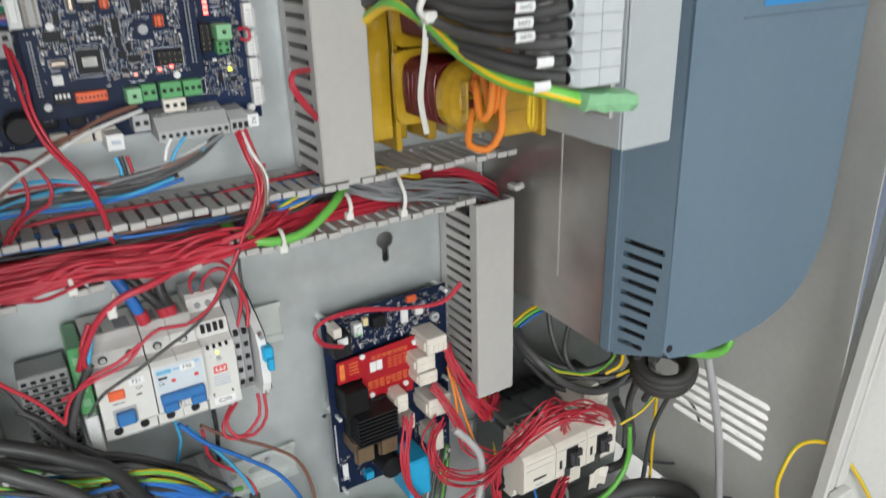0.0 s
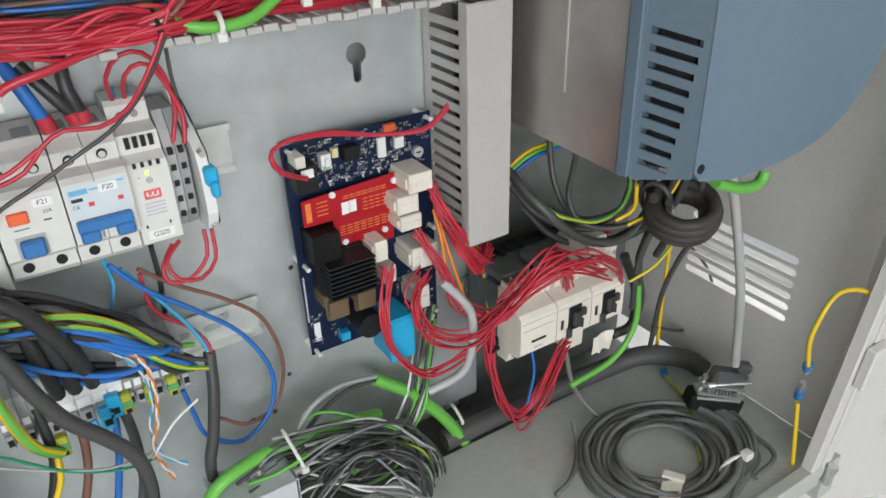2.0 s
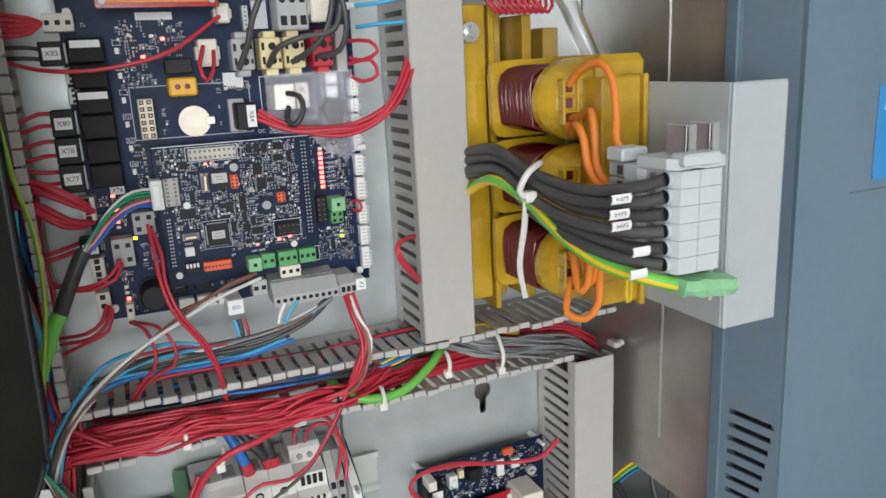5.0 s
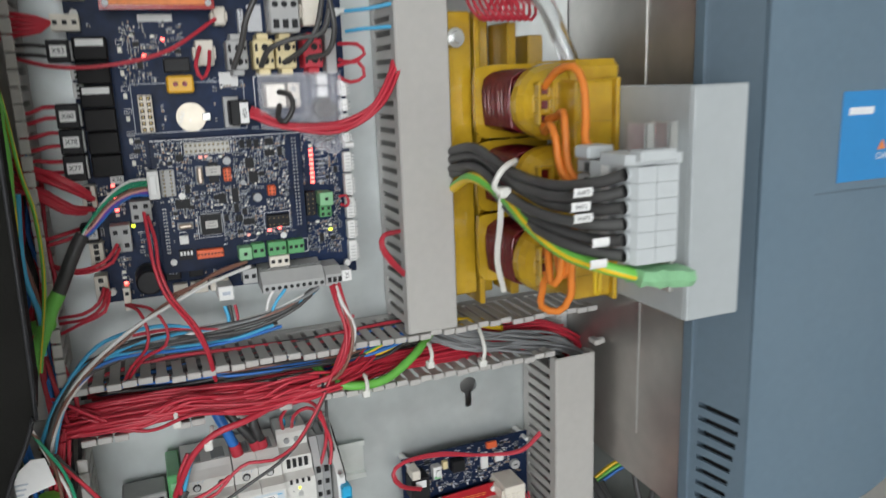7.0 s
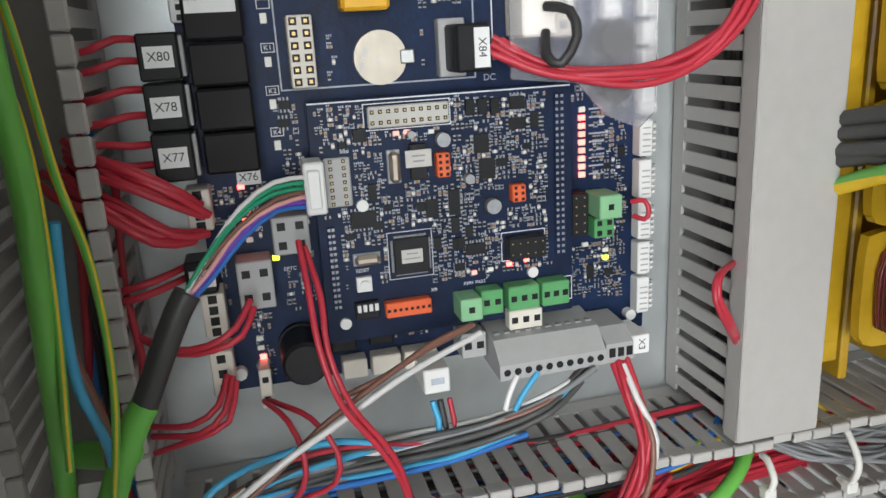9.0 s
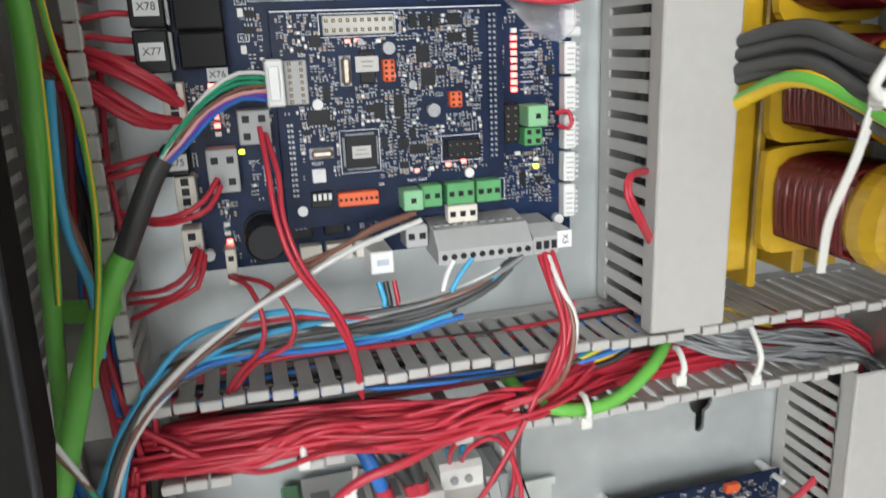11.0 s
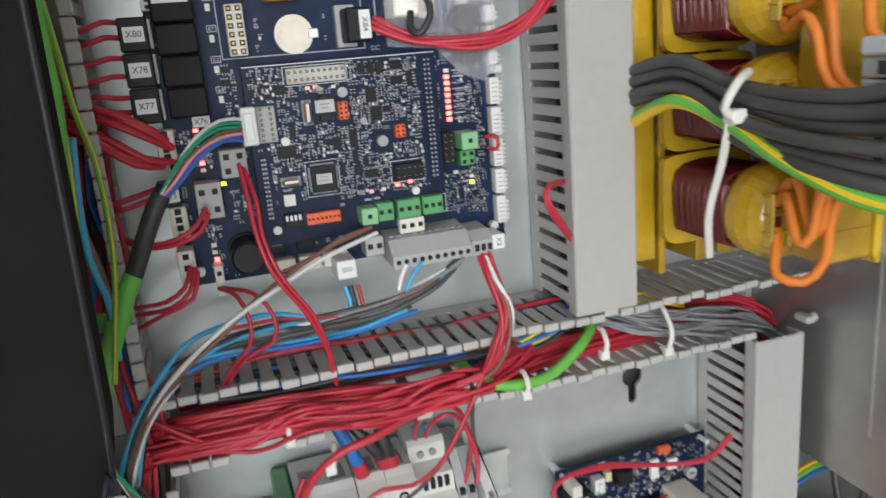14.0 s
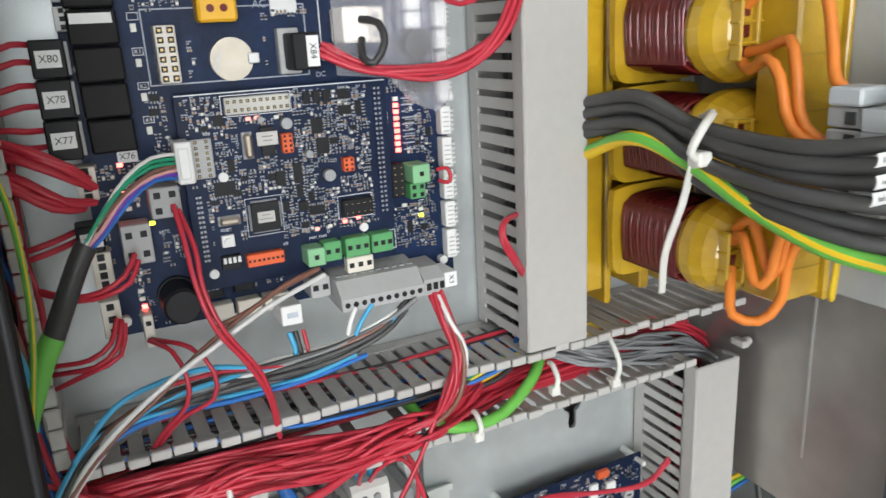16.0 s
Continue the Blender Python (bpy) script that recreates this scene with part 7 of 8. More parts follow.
loom("red_wire_bundle", "red wires looping from the circuit board into the trunking", [(-64, -38, -68), (-85, -50, -54), (-92, -50, -41), (-81, -46, -34), (-48, -44, -36), (-6, -44, -46), (28, -50, -47), (48, -50, -34)], 1.4, ["red"] * 3, 1.15, 19)
loom("red_wire_bundle", "red wires hanging from the white plugs", [(34, -44, -100), (37, -58, -119), (54, -62, -148), (75, -56, -178), (94, -40, -183)], 5.2, ["red"] * 13, 1.0, 20, 1.3)
loom("red_wire_bundle", "red wires hanging from the white plugs", [(20, -46, -134), (32, -60, -161), (46, -64, -200), (72, -70, -222), (79, -80, -210)], 4.6, ["red"] * 8, 1.0, 21, 1.3)
loom("red_wire_bundle", "red wires running from the plugs to the contactors", [(23, -48, -172), (3, -62, -185), (12, -66, -215), (49, -68, -234), (73, -84, -211), (90, -100, -178), (124, -104, -169), (177, -96, -202)], 6.6, ["red"] * 8, 1.0, 22, 1.3)
loom("red_wire_bundle", "red wire loops hanging before the blue capacitor", [(-11, -46, -155), (-23, -60, -187), (-20, -64, -225), (8, -66, -257), (47, -66, -256), (75, -70, -238)], 4.0, ["red"] * 6, 1.0, 23, 1.3)
loom("red_wire_bundle", "red wires hanging below the contactors", [(72, -70, -230), (72, -74, -278), (91, -72, -331), (112, -68, -362), (137, -68, -346), (151, -74, -303), (156, -80, -281)], 5.6, ["red"] * 9, 1.0, 24, 1.3)
loom("red_wire_bundle", "red wires looping over the contactors", [(72, -90, -202), (89, -108, -163), (110, -104, -153), (129, -98, -173), (151, -84, -211)], 4.6, ["red"] * 4, 1.0, 25, 1.3)
loom("red_wire_bundle", "red wires looping over the contactors", [(74, -94, -195), (101, -112, -162), (146, -108, -168), (186, -104, -196), (207, -90, -222)], 4.6, ["red"] * 4, 1.0, 26, 1.3)
wire([(34, -46, -118), (34, -58, -144), (36, -60, -185)], 1.4, "orange", "orange wire hanging from a white plug")
wire([(39, -46, -130), (43, -60, -168), (56, -62, -214)], 1.4, "orange", "orange wire hanging from a white plug")
wire([(30, -62, -176), (48, -67, -200), (55, -69, -219), (53, -69, -253), (44, -66, -275), (15, -58, -287)], 4.0, "lgrey", "light grey sheathed cable beside the circuit board")
wire([(91, -34, -173), (100, -34, -212), (98, -44, -246)], 1.8, "blue", "blue wire below the upright trunking")
wire([(84, -34, -174), (93, -34, -213), (90, -44, -246)], 1.8, "yellow", "yellow wire below the upright trunking")
wire([(135, -6, -125), (159, -10, -110), (193, -14, -106)], 1.9, "yellow", "yellow wire of a supply cable")
wire([(136, -8, -127), (161, -12, -113), (195, -16, -108)], 1.9, "green", "green wire of a supply cable")
wire([(136, -10, -131), (162, -14, -116), (196, -18, -110)], 1.9, "blue", "blue wire of a supply cable")
wire([(134, -16, -136), (146, -40, -158), (177, -60, -174), (204, -76, -167), (207, -90, -128), (198, -90, -104)], 3.6, "dgrey", "dark cable curving under the frequency converter")
wire([(139, -12, -127), (145, -36, -148), (182, -62, -166), (210, -80, -155), (215, -96, -122)], 3.6, "dgrey", "dark cable curving under the frequency converter")
wire([(142, -24, -158), (159, -50, -182), (194, -66, -192), (224, -80, -180), (227, -100, -141)], 3.2, "dgrey", "dark cable curving under the frequency converter")
wire([(116, 20, -92), (114, -20, -106), (118, -62, -121), (130, -80, -136), (148, -82, -146), (176, -84, -156), (200, -88, -148), (204, -92, -122), (192, -90, -100)], 1.7, "gy", "green and yellow earth wire under the frequency converter")
wire([(114, 24, -84), (113, -14, -98), (114, -56, -116), (124, -78, -134), (148, -82, -159), (179, -84, -178), (208, -86, -182), (229, -90, -166), (226, -96, -128), (222, -100, -100)], 4.2, "dgrey", "dark cable looping under the frequency converter")
wire([(192, -110, -116), (198, -104, -142), (186, -96, -153)], 1.9, "gy", "green and yellow earth wire under the converter")
wire([(203, -120, -126), (229, -96, -178), (235, -84, -216), (254, -76, -273), (248, -70, -309)], 3.8, "dgrey", "dark cable dropping behind the contactors")
wire([(218, -124, -134), (249, -100, -188), (251, -90, -212)], 3.8, "dgrey", "dark cable dropping behind the contactors")
wire([(238, -84, -243), (240, -84, -290), (215, -84, -322), (163, -80, -336)], 3.2, "green", "green cable passing behind the contactors")
wire([(293, -70, -219), (296, -68, -279), (300, -66, -356)], 1.9, "yellow", "yellow wire hanging behind the contactors")
wire([(246, -110, -192), (237, -100, -215), (216, -92, -228)], 1.5, "gy", "yellow wire under the converter")
wire([(331, -60, -236), (371, -64, -286), (383, -66, -335), (347, -66, -352), (288, -66, -324)], 1.8, "dgrey", "thin dark wire loop on the side wall")
wire([(230, -70, -215), (251, -70, -261), (254, -68, -305), (228, -66, -310)], 5.0, "dgrey", "dark cable hanging beside the contactors")
wire([(-344, -62, -84), (-306, -72, -102), (-276, -74, -114), (-249, -70, -137), (-217, -66, -155), (-190, -54, -160), (-177, -48, -164)], 1.9, "blue", "blue wire crossing the terminal strip")
wire([(-340, -60, -60), (-304, -66, -80), (-272, -70, -92), (-241, -72, -97), (-222, -70, -107), (-205, -66, -124), (-190, -54, -150), (-184, -46, -158)], 2.2, "gy", "green and yellow earth wire fanning to the terminals")
wire([(-340, -58, -66), (-304, -64, -86), (-270, -68, -98), (-243, -70, -104), (-224, -68, -115), (-208, -62, -132), (-196, -52, -152)], 1.7, "gy", "green and yellow earth wire fanning to the terminals")
for k in range(4):
    wire([(-340, -56 - k, -70 - 3 * k), (-300, -62, -88 - 3 * k), (-262 + 2 * k, -66, -100 - 3 * k), (-238 + 2 * k, -68, -108 - 4 * k), (-216 + k, -66, -124 - 5 * k), (-198 + 3 * k, -58, -146 - 3 * k), (-186 + 3 * k, -46, -158)], 2.0, "blue", "blue wire fanning to the terminals", group="blue supply wires")
wire([(-241, -50, -194), (-238, -52, -206), (-232, -54, -218)], 2.2, "sky", "light blue stub wire below the terminals")
# left column of cables
wire([(-368, -92, 31), (-366, -90, -3), (-365, -84, -45)], 6.8, "green", "thick green sheathed cable in the side trunking")
wire([(-339, -80, 20), (-344, -78, -12), (-349, -76, -55)], 6.8, "green", "thick green sheathed cable in the side trunking")
wire([(-357, -84, 2), (-354, -80, -26), (-353, -78, -53)], 5.0, "green", "green sheathed cable in the side trunking")
wire([(-343, -60, 131), (-333, -66, 132), (-323, -74, 136)], 5.0, "green", "green sheathed cable at the board's edge")
wire([(-325, -104, 224), (-328, -102, 196), (-329, -98, 172), (-326, -90, 147), (-328, -82, 118)], 1.7, "sky", "light blue wire hanging down the side")
wire([(-332, -112, 406), (-333, -112, 355), (-330, -112, 313), (-325, -108, 276), (-322, -106, 237), (-318, -104, 209), (-320, -98, 166), (-330, -94, 111)], 1.3, "gy", "green and yellow wire hanging down the side")
wire([(-333, -114, 405), (-334, -114, 349), (-332, -114, 286), (-327, -108, 250), (-329, -104, 203), (-336, -98, 146)], 1.3, "gy", "green and yellow wire hanging down the side")
wire([(-331, -100, 206), (-329, -98, 182), (-326, -92, 158), (-328, -84, 130)], 1.9, "brown", "brown wire hanging down the side")
wire([(-357, -70, 61), (-359, -70, 32), (-360, -72, -4), (-355, -74, -48)], 2.8, "black", "black wire in the side trunking")
wire([(-373, -100, 36), (-366, -98, 12), (-358, -94, -12), (-350, -88, -43)], 6.0, "black", "black taped sleeve crossing the cables")
wire([(-360, -96, 47), (-359, -94, 14), (-354, -90, -19), (-354, -86, -47)], 5.0, "black", "black taped sleeve crossing the cables")
wire([(-348, -92, 89), (-340, -92, 71), (-334, -88, 48), (-327, -84, 23), (-326, -80, -2), (-334, -80, -20), (-350, -82, -22)], 1.2, "white", "thin white wire crossing the green cable")
wire([(-348, -90, 86), (-337, -92, 63), (-327, -88, 38), (-323, -84, 8), (-329, -80, -17), (-339, -80, -26)], 1.2, "dgreen", "thin green wire crossing the green cable")
wire([(-349, -92, 86), (-339, -92, 68), (-332, -88, 42), (-332, -82, 2), (-340, -80, -18)], 1.2, "brown", "thin brown wire crossing the green cable")
wire([(-335, -78, 46), (-320, -78, 25), (-306, -76, 2), (-290, -74, -18), (-278, -72, -40)], 1.4, "red", "red wire sagging to the breakers")
wire([(-278, -72, -41), (-272, -74, -24), (-258, -80, -9), (-240, -82, -2), (-224, -82, 7)], 1.3, "red", "red wire rising to the breakers")
wire([(-332, -76, 46), (-318, -76, 20), (-304, -74, -8), (-296, -70, -34), (-278, -68, -75)], 1.6, "dgrey", "dark wire sagging to the terminals")
loom("red_wire_bundle", "red wires running down the side trunking", [(-326, -66, 54), (-332, -68, 26), (-337, -70, -3), (-337, -70, -36), (-334, -70, -63)], 5, ["red"] * 7, 1.4, 27)
loom("wire_bundle", "blue, yellow and black wires running down the side trunking", [(-356, -60, 57), (-352, -66, 25), (-347, -68, -10), (-337, -68, -45), (-325, -68, -67)], 6, (["blue", "yellow", "black", "blue"] * 9)[:5], 1.8, 28)
loom("wire_bundle", "wires crammed into the upper side trunking", [(-328, -40, 233), (-330, -44, 189), (-330, -46, 155), (-332, -46, 122), (-329, -48, 78), (-326, -50, 55)], 9, (["red", "black", "red", "blue"] * 9)[:12], 1.6, 29)
loom("wire_bundle", "wires crammed into the lower side trunking", [(-329, -40, 44), (-335, -40, 13), (-340, -40, -27), (-342, -40, -82)], 9, (["blue", "black", "red", "brown"] * 9)[:10], 1.6, 30)
wire([(-355, -84, 18), (-348, -82, -1), (-348, -80, -24), (-353, -80, -48)], 1.8, "yellow", "yellow wire curving at the side trunking")
wire([(-330, -118, 420), (-328, -120, 350), (-327, -124, 300), (-326, -125, 277), (-326, -124, 258), (-327, -118, 236), (-332, -106, 205), (-338, -94, 160), (-345, -78, 120), (-352, -60, 84), (-358, -46, 52)], 3.4, "green", "green sheathed cable hanging beside the dark panel")
# choke cables
wire([(-36, -40, 221), (-36, -58, 224), (-35, -105, 231), (-26, -138, 218), (-25, -193, 214), (-14, -227, 218), (-5, -243, 224)], 3.6, "dgrey", "black motor cable to the choke terminals")
wire([(-37, -40, 214), (-37, -58, 218), (-32, -104, 225), (-27, -140, 213), (-28, -190, 208), (-15, -229, 210), (-5, -243, 214.6)], 3.6, "dgrey", "black motor cable to the choke terminals")
wire([(-36, -40, 216), (-37, -58, 220), (-27, -102, 220), (-24, -141, 209), (-24, -190, 202), (-13, -225, 202), (-5, -243, 205.1)], 3.6, "dgrey", "black motor cable to the choke terminals")
wire([(-37, -40, 207), (-37, -58, 211), (-34, -106, 217), (-30, -141, 203), (-30, -193, 196), (-16, -231, 194), (-5, -243, 195.7)], 3.6, "dgrey", "black motor cable to the choke terminals")
wire([(-37, -40, 202), (-37, -58, 207), (-30, -104, 214), (-27, -139, 197), (-25, -191, 188), (-13, -225, 184), (-5, -243, 186.2)], 3.6, "dgrey", "black motor cable to the choke terminals")
wire([(-37, -40, 207), (-37, -58, 211), (-30, -108, 210), (-28, -145, 192), (-28, -197, 183), (-18, -228, 178), (-5, -243, 176.8)], 3.6, "dgrey", "black motor cable to the choke terminals")
wire([(-38, -40, 191), (-35, -58, 195), (-37, -104, 210), (-30, -136, 201), (-29, -176, 185), (-25, -212, 174), (-14, -240, 170), (6, -247, 164)], 3.9, "gy", "thick green and yellow earth cable to the choke terminals")
# lower clutter
loom("cable_bundle", "thick black cables crowding over the terminals", [(-338, -58, -44), (-302, -64, -62), (-276, -66, -75), (-251, -66, -86), (-227, -62, -105), (-201, -54, -130), (-182, -46, -156)], 7, (["black", "black", "dgrey"] * 9)[:4], 2.4, 41)
wire([(-272, -58, -71), (-261, -62, -79), (-236, -60, -100), (-205, -54, -121), (-186, -46, -151)], 2.4, "black", "black cable over the terminals")
wire([(-222, -46, -193), (-220, -48, -211), (-220, -50, -234), (-222, -54, -256), (-230, -58, -282)], 3.6, "dgrey", "dark grey cable dropping below the terminals")
wire([(-250, -46, -198), (-250, -48, -212), (-254, -52, -234), (-264, -56, -262)], 3.0, "brown", "brown cable dropping below the terminals")
wire([(-228, -46, -190), (-228, -48, -203), (-233, -52, -231), (-244, -56, -272)], 2.6, "blue", "blue cable dropping below the terminals")
wire([(-270, -46, -171), (-269, -50, -193), (-271, -54, -217), (-282, -58, -249)], 3.4, "black", "black cable dropping below the terminals")
loom("cable_bundle", "loops of spare dark and grey cores at the cabinet bottom", [(-125, -72, -278), (-82, -68, -281), (-41, -66, -298), (-6, -66, -330), (12, -70, -374), (4, -74, -412)], 10, (["dgrey", "grey", "dgrey", "lgrey", "dgrey", "gy", "dgrey", "green", "black"] * 9)[:13], 1.2, 42, 2.0)
loom("cable_bundle", "loops of spare dark cores at the cabinet bottom", [(-118, -86, -328), (-92, -82, -304), (-60, -80, -302), (-26, -80, -327), (-6, -82, -371), (-12, -84, -401)], 8, (["dgrey", "black", "grey", "dgrey"] * 9)[:9], 1.2, 43, 2.0)
loom("cable_bundle", "dark cores curling at the cabinet bottom", [(-146, -84, -306), (-105, -78, -306), (-60, -76, -331), (-24, -78, -362), (-3, -80, -406)], 9, (["dgrey", "dgrey", "white", "grey"] * 9)[:7], 1.1, 44, 2.2)
loom("red_wire_bundle", "red wires entering a contactor from above", [(76, -82, -216), (88, -98, -182), (111, -102, -162), (135, -94, -182), (151, -78, -223)], 2.6, ["red"] * 3, 1.0, 45, 1.3)
loom("red_wire_bundle", "red wires entering a contactor from above", [(76, -84, -218), (96, -104, -184), (149, -108, -174), (186, -102, -192), (205, -88, -222)], 2.6, ["red"] * 3, 1.0, 46, 1.3)
wire([(111, -80, -265), (116, -80, -298), (111, -78, -334)], 1.3, "blue", "blue wire dropping below a contactor")
wire([(92, -30, -175), (94, -34, -203), (93, -40, -238), (92, -46, -269)], 1.4, "blue", "blue wire hanging below the short trunking")
wire([(96, -30, -176), (100, -34, -211), (98, -40, -240), (96, -46, -271)], 1.4, "yellow", "yellow wire hanging below the short trunking")
loom("red_wire_bundle", "red wires looping under the short trunking", [(50, -40, -142), (52, -56, -156), (63, -60, -174), (79, -50, -173), (90, -38, -168)], 3.4, ["red"] * 8, 1.0, 47, 1.3)
wire([(290, -235, -308), (294, -238, -344), (295, -244, -387)], 2.0, "gy", "green and yellow earth lead running down to the cabinet floor")
loom("wire_bundle", "dark and blue wires deep in the trunking behind its slots", [(-326, -26, 70), (-297, -30, 76), (-251, -32, 80), (-200, -32, 81), (-150, -32, 80), (-96, -30, 81), (-54, -28, 81)], 5, (["dgrey", "black", "red", "blue", "dgrey", "black"] * 9)[:9], 1.5, 48)
wire([(-255, -62, -8), (-262, -64, -20), (-271, -64, -39), (-277, -62, -62), (-282, -60, -87)], 3.0, "dgrey", "dark sleeve running down beside the breakers")
wire([(-247, -60, 18), (-252, -62, 5), (-256, -62, -8)], 1.6, "sky", "light blue wire entering the dark sleeve")
wire([(-250, -62, 21), (-258, -64, 5), (-258, -63, -9)], 1.8, "red", "red wire entering the dark sleeve")
wire([(-302, -70, -22), (-291, -72, -33), (-281, -72, -51), (-269, -68, -70), (-252, -62, -91)], 2.6, "black", "black cable sagging beside the terminals")
wire([(-279, -56, -48), (-282, -58, -62), (-286, -60, -85), (-291, -62, -113)], 4.0, "dgrey", "dark cable hanging behind the red wire")
wire([(232, -130, -103), (232, -120, -137), (226, -104, -169), (225, -92, -215), (233, -84, -269)], 3.0, "dgrey", "dark cable passing the ferrite ring")
wire([(241, -135, -108), (262, -124, -172), (262, -108, -211), (262, -94, -258), (272, -80, -332)], 2.6, "dgrey", "dark cable passing the ferrite ring")
wire([(226, -128, -99), (226, -120, -125), (220, -104, -152), (206, -92, -165)], 1.8, "gy", "green and yellow earth wire below the converter")
wire([(192, -20, -60), (187, -40, -104), (167, -56, -142), (176, -70, -165), (204, -84, -170), (224, -104, -152), (223, -124, -112)], 2.8, "dgrey", "dark cable curving behind the contactors")
wire([(172, -16, -60), (166, -36, -130), (175, -56, -164), (196, -72, -184), (221, -90, -179), (228, -112, -144)], 2.8, "dgrey", "dark cable curving behind the contactors")
wire([(185, -190, -82), (213, -190, -94), (235, -190, -97), (242, -190, -89)], 4.5, "green", "green cable end under the frequency converter")

# ---------------------------------------------------------------- loose wires of the right-hand side, ties and tags
for pair in ((271, 268.5), (264, 262), (254.5, 253), (246, 245), (236, 238), (229, 231)):
    for z0, z1 in (pair,):
        wire([(-303, -43, z0), (-310, -50, z0 + 0.6), (-318, -52, z1), (-326, -46, z1 - 1)], 1.3, "red", "short red wire from a black plug to the trunking", group="plug wires")
for z in (309, 303):
    wire([(-303, -43, z), (-312, -50, z + 1), (-324, -46, z + 1)], 1.3, "black", "short black wire from a black plug to the trunking", group="plug wires")
for z in (190, 186):
    wire([(-300, -42, z), (-308, -50, z - 1), (-318, -52, z - 3), (-328, -44, z - 6)], 1.4, "red", "short red wire from a black plug to the trunking", group="plug wires")
for i in range(5):
    wire([(-298, -42, 323 + i * 0.8), (-306, -52, 326 - i * 2), (-318, -54, 328 - i * 3), (-330, -46, 330 - 4 * i)], 1.4, "red", "red wire from an ivory terminal to the trunking", group="plug wires")


def tie(p, q, r, label, tail=None):
    """A nylon cable tie whose band goes over a bundle from p to q, with its head at q."""
    t = thing("cable_tie", p, label, "cable tie", "cable ties")
    p, q = Vector(p), Vector(q)
    mid = (p + q) / 2 + Vector((0, -r, 0))
    part("strap", Solid().tube([tuple(p + Vector((0, r * 0.8, 0))), tuple(p), tuple(mid), tuple(q), tuple(q + Vector((0, r * 0.8, 0)))], 1.7, 6, 3), nylon_tie, t)
    part("head", Solid().box(q.x - 3, q.x + 3, q.y - 3.4, q.y + 2, q.z - 3, q.z + 3, 0.8), nylon_tie, t)
    if tail:
        part("tail", Solid().tube(tail, 1.7, 6, 6), nylon_tie, t)


tie((-255, -66, 62), (-255, -70, 50), 6, "white cable tie round the red bundle")
tie((-116, -70, 58), (-117, -72, 46), 5, "white cable tie round the green cable")
tie((-60, -64, 72), (-62, -68, 58), 5, "white cable tie round the green cable")
tie((-14, -58, 78), (-15, -66, 50), 8, "wide white cable tie round the grey wires")
tie((-232, -70, 40), (-236, -74, 30), 4, "white cable tie on a red sleeve")
band = thing("cable_tie", (-45, -186, 228), "wide white cable tie round the black cables", "cable tie", "cable ties")
part("strap", Solid().tube([(-16, -126, 217), (-22, -143, 224), (-37, -153, 220), (-42, -151, 209), (-34, -148, 203), (-28, -132, 196)], 2.2, 8, 3), nylon_tie, band)
part("head", Solid().box(-38, -30, -153, -144, 201, 208, 1.0), nylon_tie, band)
strip = Solid().tube([(-34, -143, 203), (-31, -134, 180), (-26, -118, 150), (-13, -102, 120)], 1.0, 8, 6).tube([(-31.6, -143.4, 203), (-28.6, -134.4, 180), (-23.6, -118.4, 150), (-10.6, -102.4, 120)], 1.0, 8, 6)
strip.tube([(-32.8, -143.3, 203), (-29.8, -134.3, 180), (-24.8, -118.3, 150), (-11.8, -102.3, 120)], 1.0, 8, 6)
part("tail", strip, nylon_tie, band)
for n, (p0, r0) in enumerate((((80, -78, -214), 7.5), ((74, -72, -252), 7.0), ((-150, -66, 56), 8.0))):
    bt = thing("cable_tie", p0, "black cable tie round a red wire bundle", "cable tie", "black cable ties")
    ring = [(p0[0] + (0.5 * r0 * math.cos(a) if n != 2 else 0), p0[1] + 0.8 * r0 * math.sin(a), p0[2] + r0 * math.cos(a)) for a in np.linspace(0, 2 * math.pi, 13)]
    part("strap", Solid().tube(ring, 1.3, 6, 3, cap=False), black_pl, bt)
    part("head", Solid().box(p0[0] - 2, p0[0] + 2, p0[1] - r0 - 1.5, p0[1] - r0 + 2, p0[2] - 2, p0[2] + 2, 0.6), black_pl, bt)
tie((60, -30, -350), (62, -36, -368), 8, "white cable tie round the green cable")
tie((-118, -62, -264), (-112, -78, -290), 8, "white cable tie on the clamp bracket")


def tag():
    t = thing("cable_tag", (-350, -84, 36), "white printed paper tag wrapped round a green cable", "tag")
    pts = [(-368, 30), (-362, 44), (-352, 47), (-344, 54), (-336, 53), (-332, 34), (-340, 32), (-348, 30), (-354, 22), (-364, 14)]
    part("sheet", Solid().prism(pts, "y", -93, -92.2), paper, t)
    q = Solid()
    for i in range(5):
        q.box(-363 + i * 1.5, -354 + i * 1.6, -93.4, -93.05, 24 + 3.4 * i, 25 + 3.4 * i)
    part("printing", q, ink_dim, t)
    q = thing("cable_tag", (-345, -104, 300), "white tag with an unreadable square code on a cable", "tag")
    part("sheet", Solid().box(-352, -324, -106, -105.2, 322, 352, 0.2), paper, q)
    part("printing", Solid().box(-348, -334, -106.5, -106.05, 326, 342), ink_dim, q)


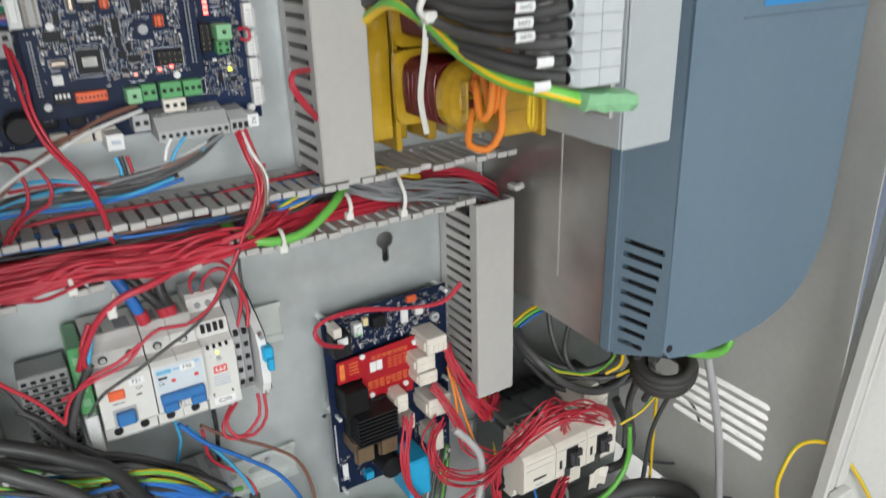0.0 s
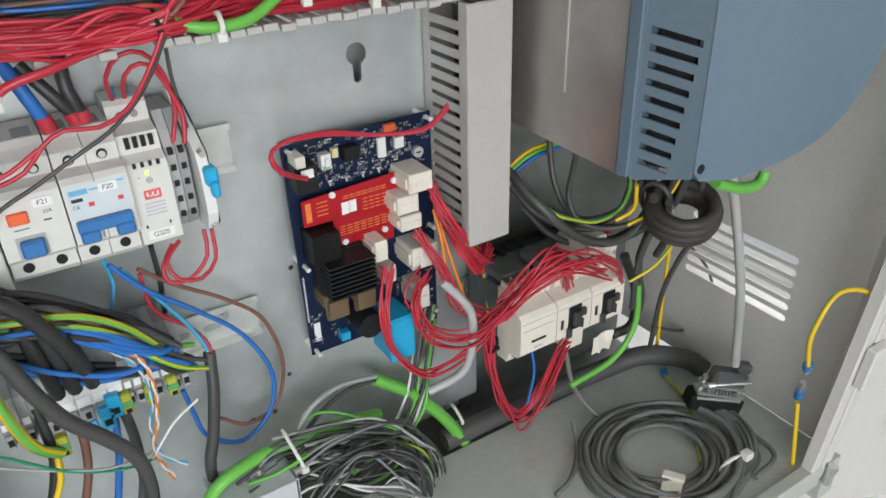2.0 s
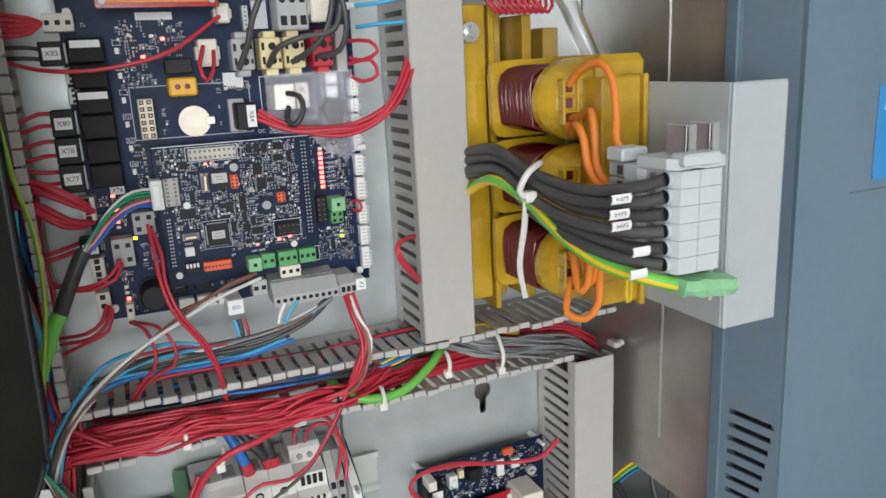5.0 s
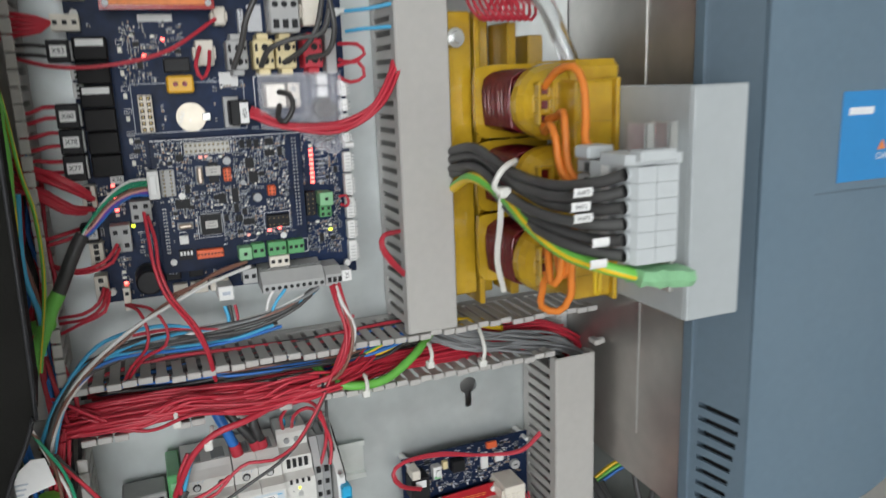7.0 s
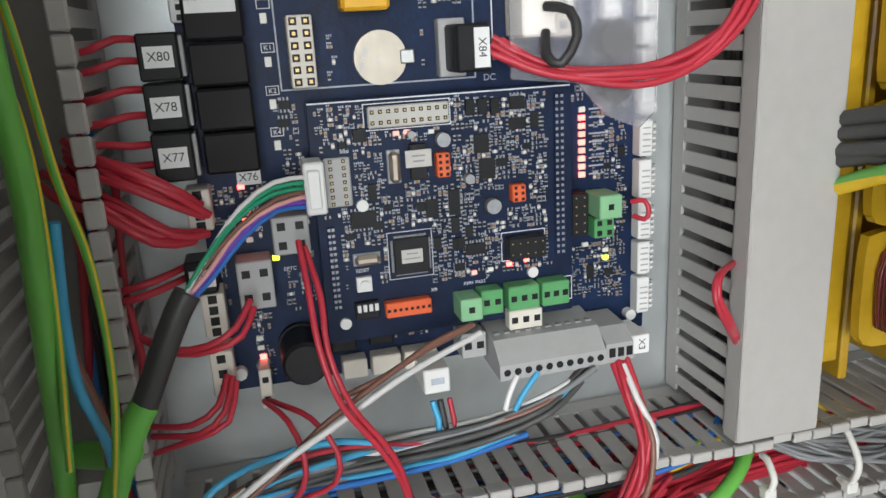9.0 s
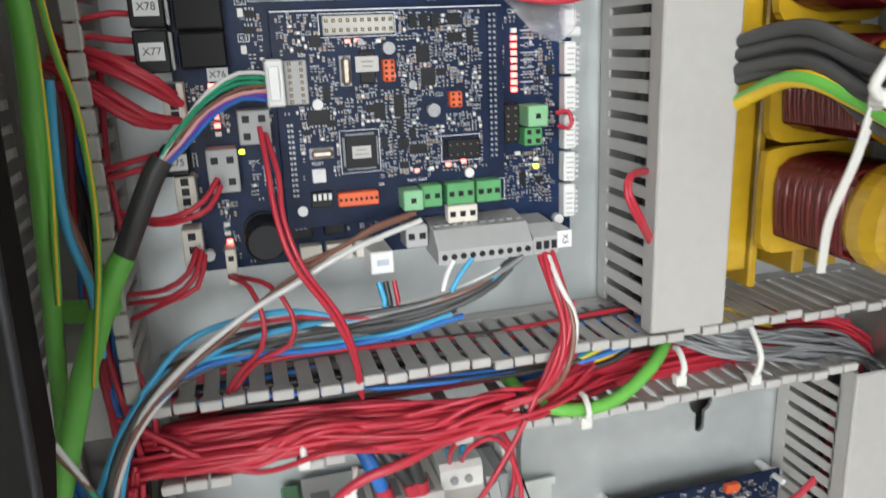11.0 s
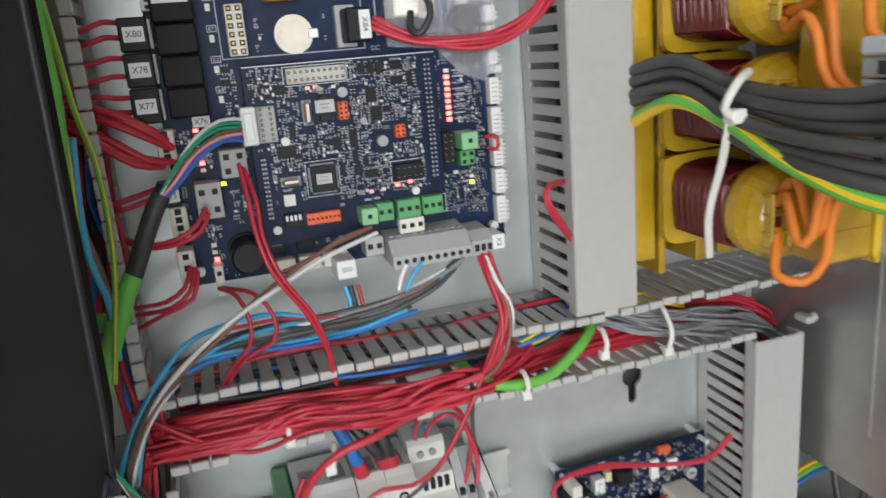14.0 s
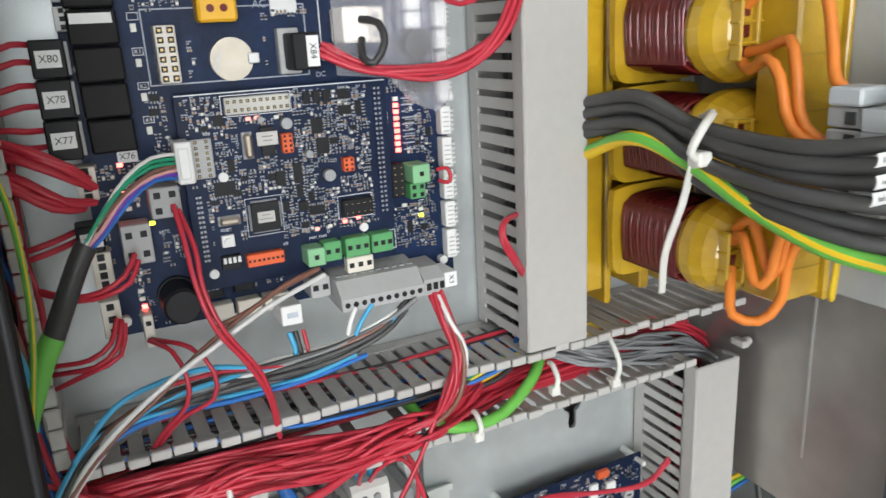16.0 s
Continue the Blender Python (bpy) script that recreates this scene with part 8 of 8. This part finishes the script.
tag()
for x, y, z, w, text in ((-26, -230.0, 214.6, 12.5, 1), (-29, -232.4, 207, 12.5, 1), (-25, -229.0, 199.4, 12.5, 1), (-22, -242.4, 187.4, 11, 0), (-22, -240.4, 174.4, 11, 0)):
    t = thing("cable_marker", (x, y, z), "white printed marker label on a black cable", "marker", "cable markers")
    bow = [(y - 4.3 * math.cos(a), z + 4.3 * math.sin(a)) for a in np.linspace(-0.75, 0.6, 7)]
    bow += [(u + 0.5, v) for u, v in bow[::-1]]
    part("sheet", Solid().prism(bow, "x", x - w / 2, x + w / 2), paper, t)
    if text:
        lettering("Ind.P3", 3.2, x, y - 4.4, z, ink_black, t)

# grey data cable, earth leads and pipe at the right
wire([(240, -140, -50), (252, -152, -100), (266, -160, -160), (280, -164, -220), (290, -164, -270), (300, -162, -318)], 4.2, "lgrey", "light grey data cable hanging to the serial connector")
wire([(40, -40, -374), (150, -46, -368), (230, -58, -360), (277, -71, -354), (318, -92, -364), (330, -110, -374)], 10.5, "dgrey", "thick dark corrugated conduit along the back edge", name="conduit")
wire([(261, -250, -244), (250, -252, -215), (249, -254, -196), (260, -256, -173), (284, -258, -174), (312, -262, -190), (342, -270, -224), (372, -284, -280), (384, -300, -340)], 2.0, "gy", "green and yellow earth lead arching to the door")
wire([(284, -150, -366), (284, -190, -374), (272, -222, -374), (240, -232, -374)], 2.6, "mgrey", "dark cable from the serial connector to the coil")
wire([(290, -152, -366), (290, -194, -372), (284, -230, -372), (246, -238, -372)], 2.6, "mgrey", "dark cable from the serial connector to the coil")
wire([(289, -92, -374), (280, -129, -377), (258, -160, -378), (233, -187, -378), (211, -219, -378), (200, -240, -378)], 2.0, "gy", "green and yellow earth wire lying on the floor plate")
wire([(88, -150, -377), (110, -145, -374), (140, -120, -374), (150, -100, -360)], 2.4, "mgrey", "short dark cable end on the floor plate")
wire([(163, -70, -300), (168, -80, -340), (185, -100, -372), (205, -120, -376)], 2.4, "mgrey", "dark cable running down to the coil")


def lug(a, b, label):
    t = thing("cable_lug", a, label, "cable lug", "cable lugs")
    a, b = Vector(a), Vector(b)
    part("collar", Solid().cyl(tuple(a), tuple(a + (b - a) * 0.45), 4.0, 12), blue_pl, t, "blue insulating collar")
    part("tongue", Solid().cyl(tuple(a + (b - a) * 0.45), tuple(b), 2.6, 8), zinc, t, "tinned tongue")


lug((289, -92, -374), (300, -74, -372), "blue insulated lug on the floor earth wire")
lug((261, -250, -242), (268, -246, -256), "blue insulated lug on the earth lead")
lug((288, -235, -300), (280, -240, -276), "blue insulated lug on the floor earth lead")
lug((384, -300, -338), (380, -304, -360), "blue insulated lug at the door")


def ferrite():
    t = thing("ferrite_ring", (229, -130, -143), "black ferrite ring with cables wound through it", "ferrite ring")
    c, ax = Vector((229, -130, -143)), Vector((-0.25, -0.25, 0.93)).normalized()
    u = ax.orthogonal().normalized()
    w = ax.cross(u)

    def ring(r, h):
        return [tuple(c + ax * h + (u * math.cos(a) + w * math.sin(a)) * r) for a in np.linspace(0, 2 * math.pi, 21)]

    for h, r in ((-9, 25), (-3, 27), (4, 27), (10, 25)):
        part("cable_turn", Solid().tube(ring(r, h), 5.4, 10, 6, cap=False), dark_rub, t)
    part("ring", Solid().tube(ring(23, 0), 7.5, 12, 6, cap=False), dark_rub, t)
    for a0 in (1.1,):
        d = u * math.cos(a0) + w * math.sin(a0)
        loop = [tuple(c + d * (25 + 13.5 * math.cos(k)) + ax * (19 * math.sin(k))) for k in np.linspace(0, 2 * math.pi, 13)]
        strand(loop, 2.6, "dgrey", t, "cable_turn")
    far = [c + (u * math.cos(a) + w * math.sin(a)) * 15.0 for a in np.linspace(1.7, 3.0, 6)]
    lab = Solid()
    for p, q in zip(far[:-1], far[1:]):
        lab.add([tuple(p - ax * 8), tuple(q - ax * 8), tuple(q + ax * 9), tuple(p + ax * 9)], [(0, 1, 2, 3)])
    part("label", lab, paper, t)


ferrite()

# wires that fill the covered trunking
loom("wire_bundle", "dark and red wires filling the covered upright trunking", [(-56, -30, 88), (-57, -34, 170), (-55, -30, 260), (-58, -34, 350), (-56, -30, 430), (-56, -32, 515)], 10.5, (["dgrey", "black", "dgrey", "red", "black"] * 6)[:28], 2.3, 61, 0.4)
loom("wire_bundle", "dark and red wires filling the short covered trunking", [(75, -30, -148), (74, -34, -90), (76, -30, -30), (75, -34, 38)], 10, (["dgrey", "black", "dgrey", "red"] * 7)[:26], 2.3, 62, 0.4)
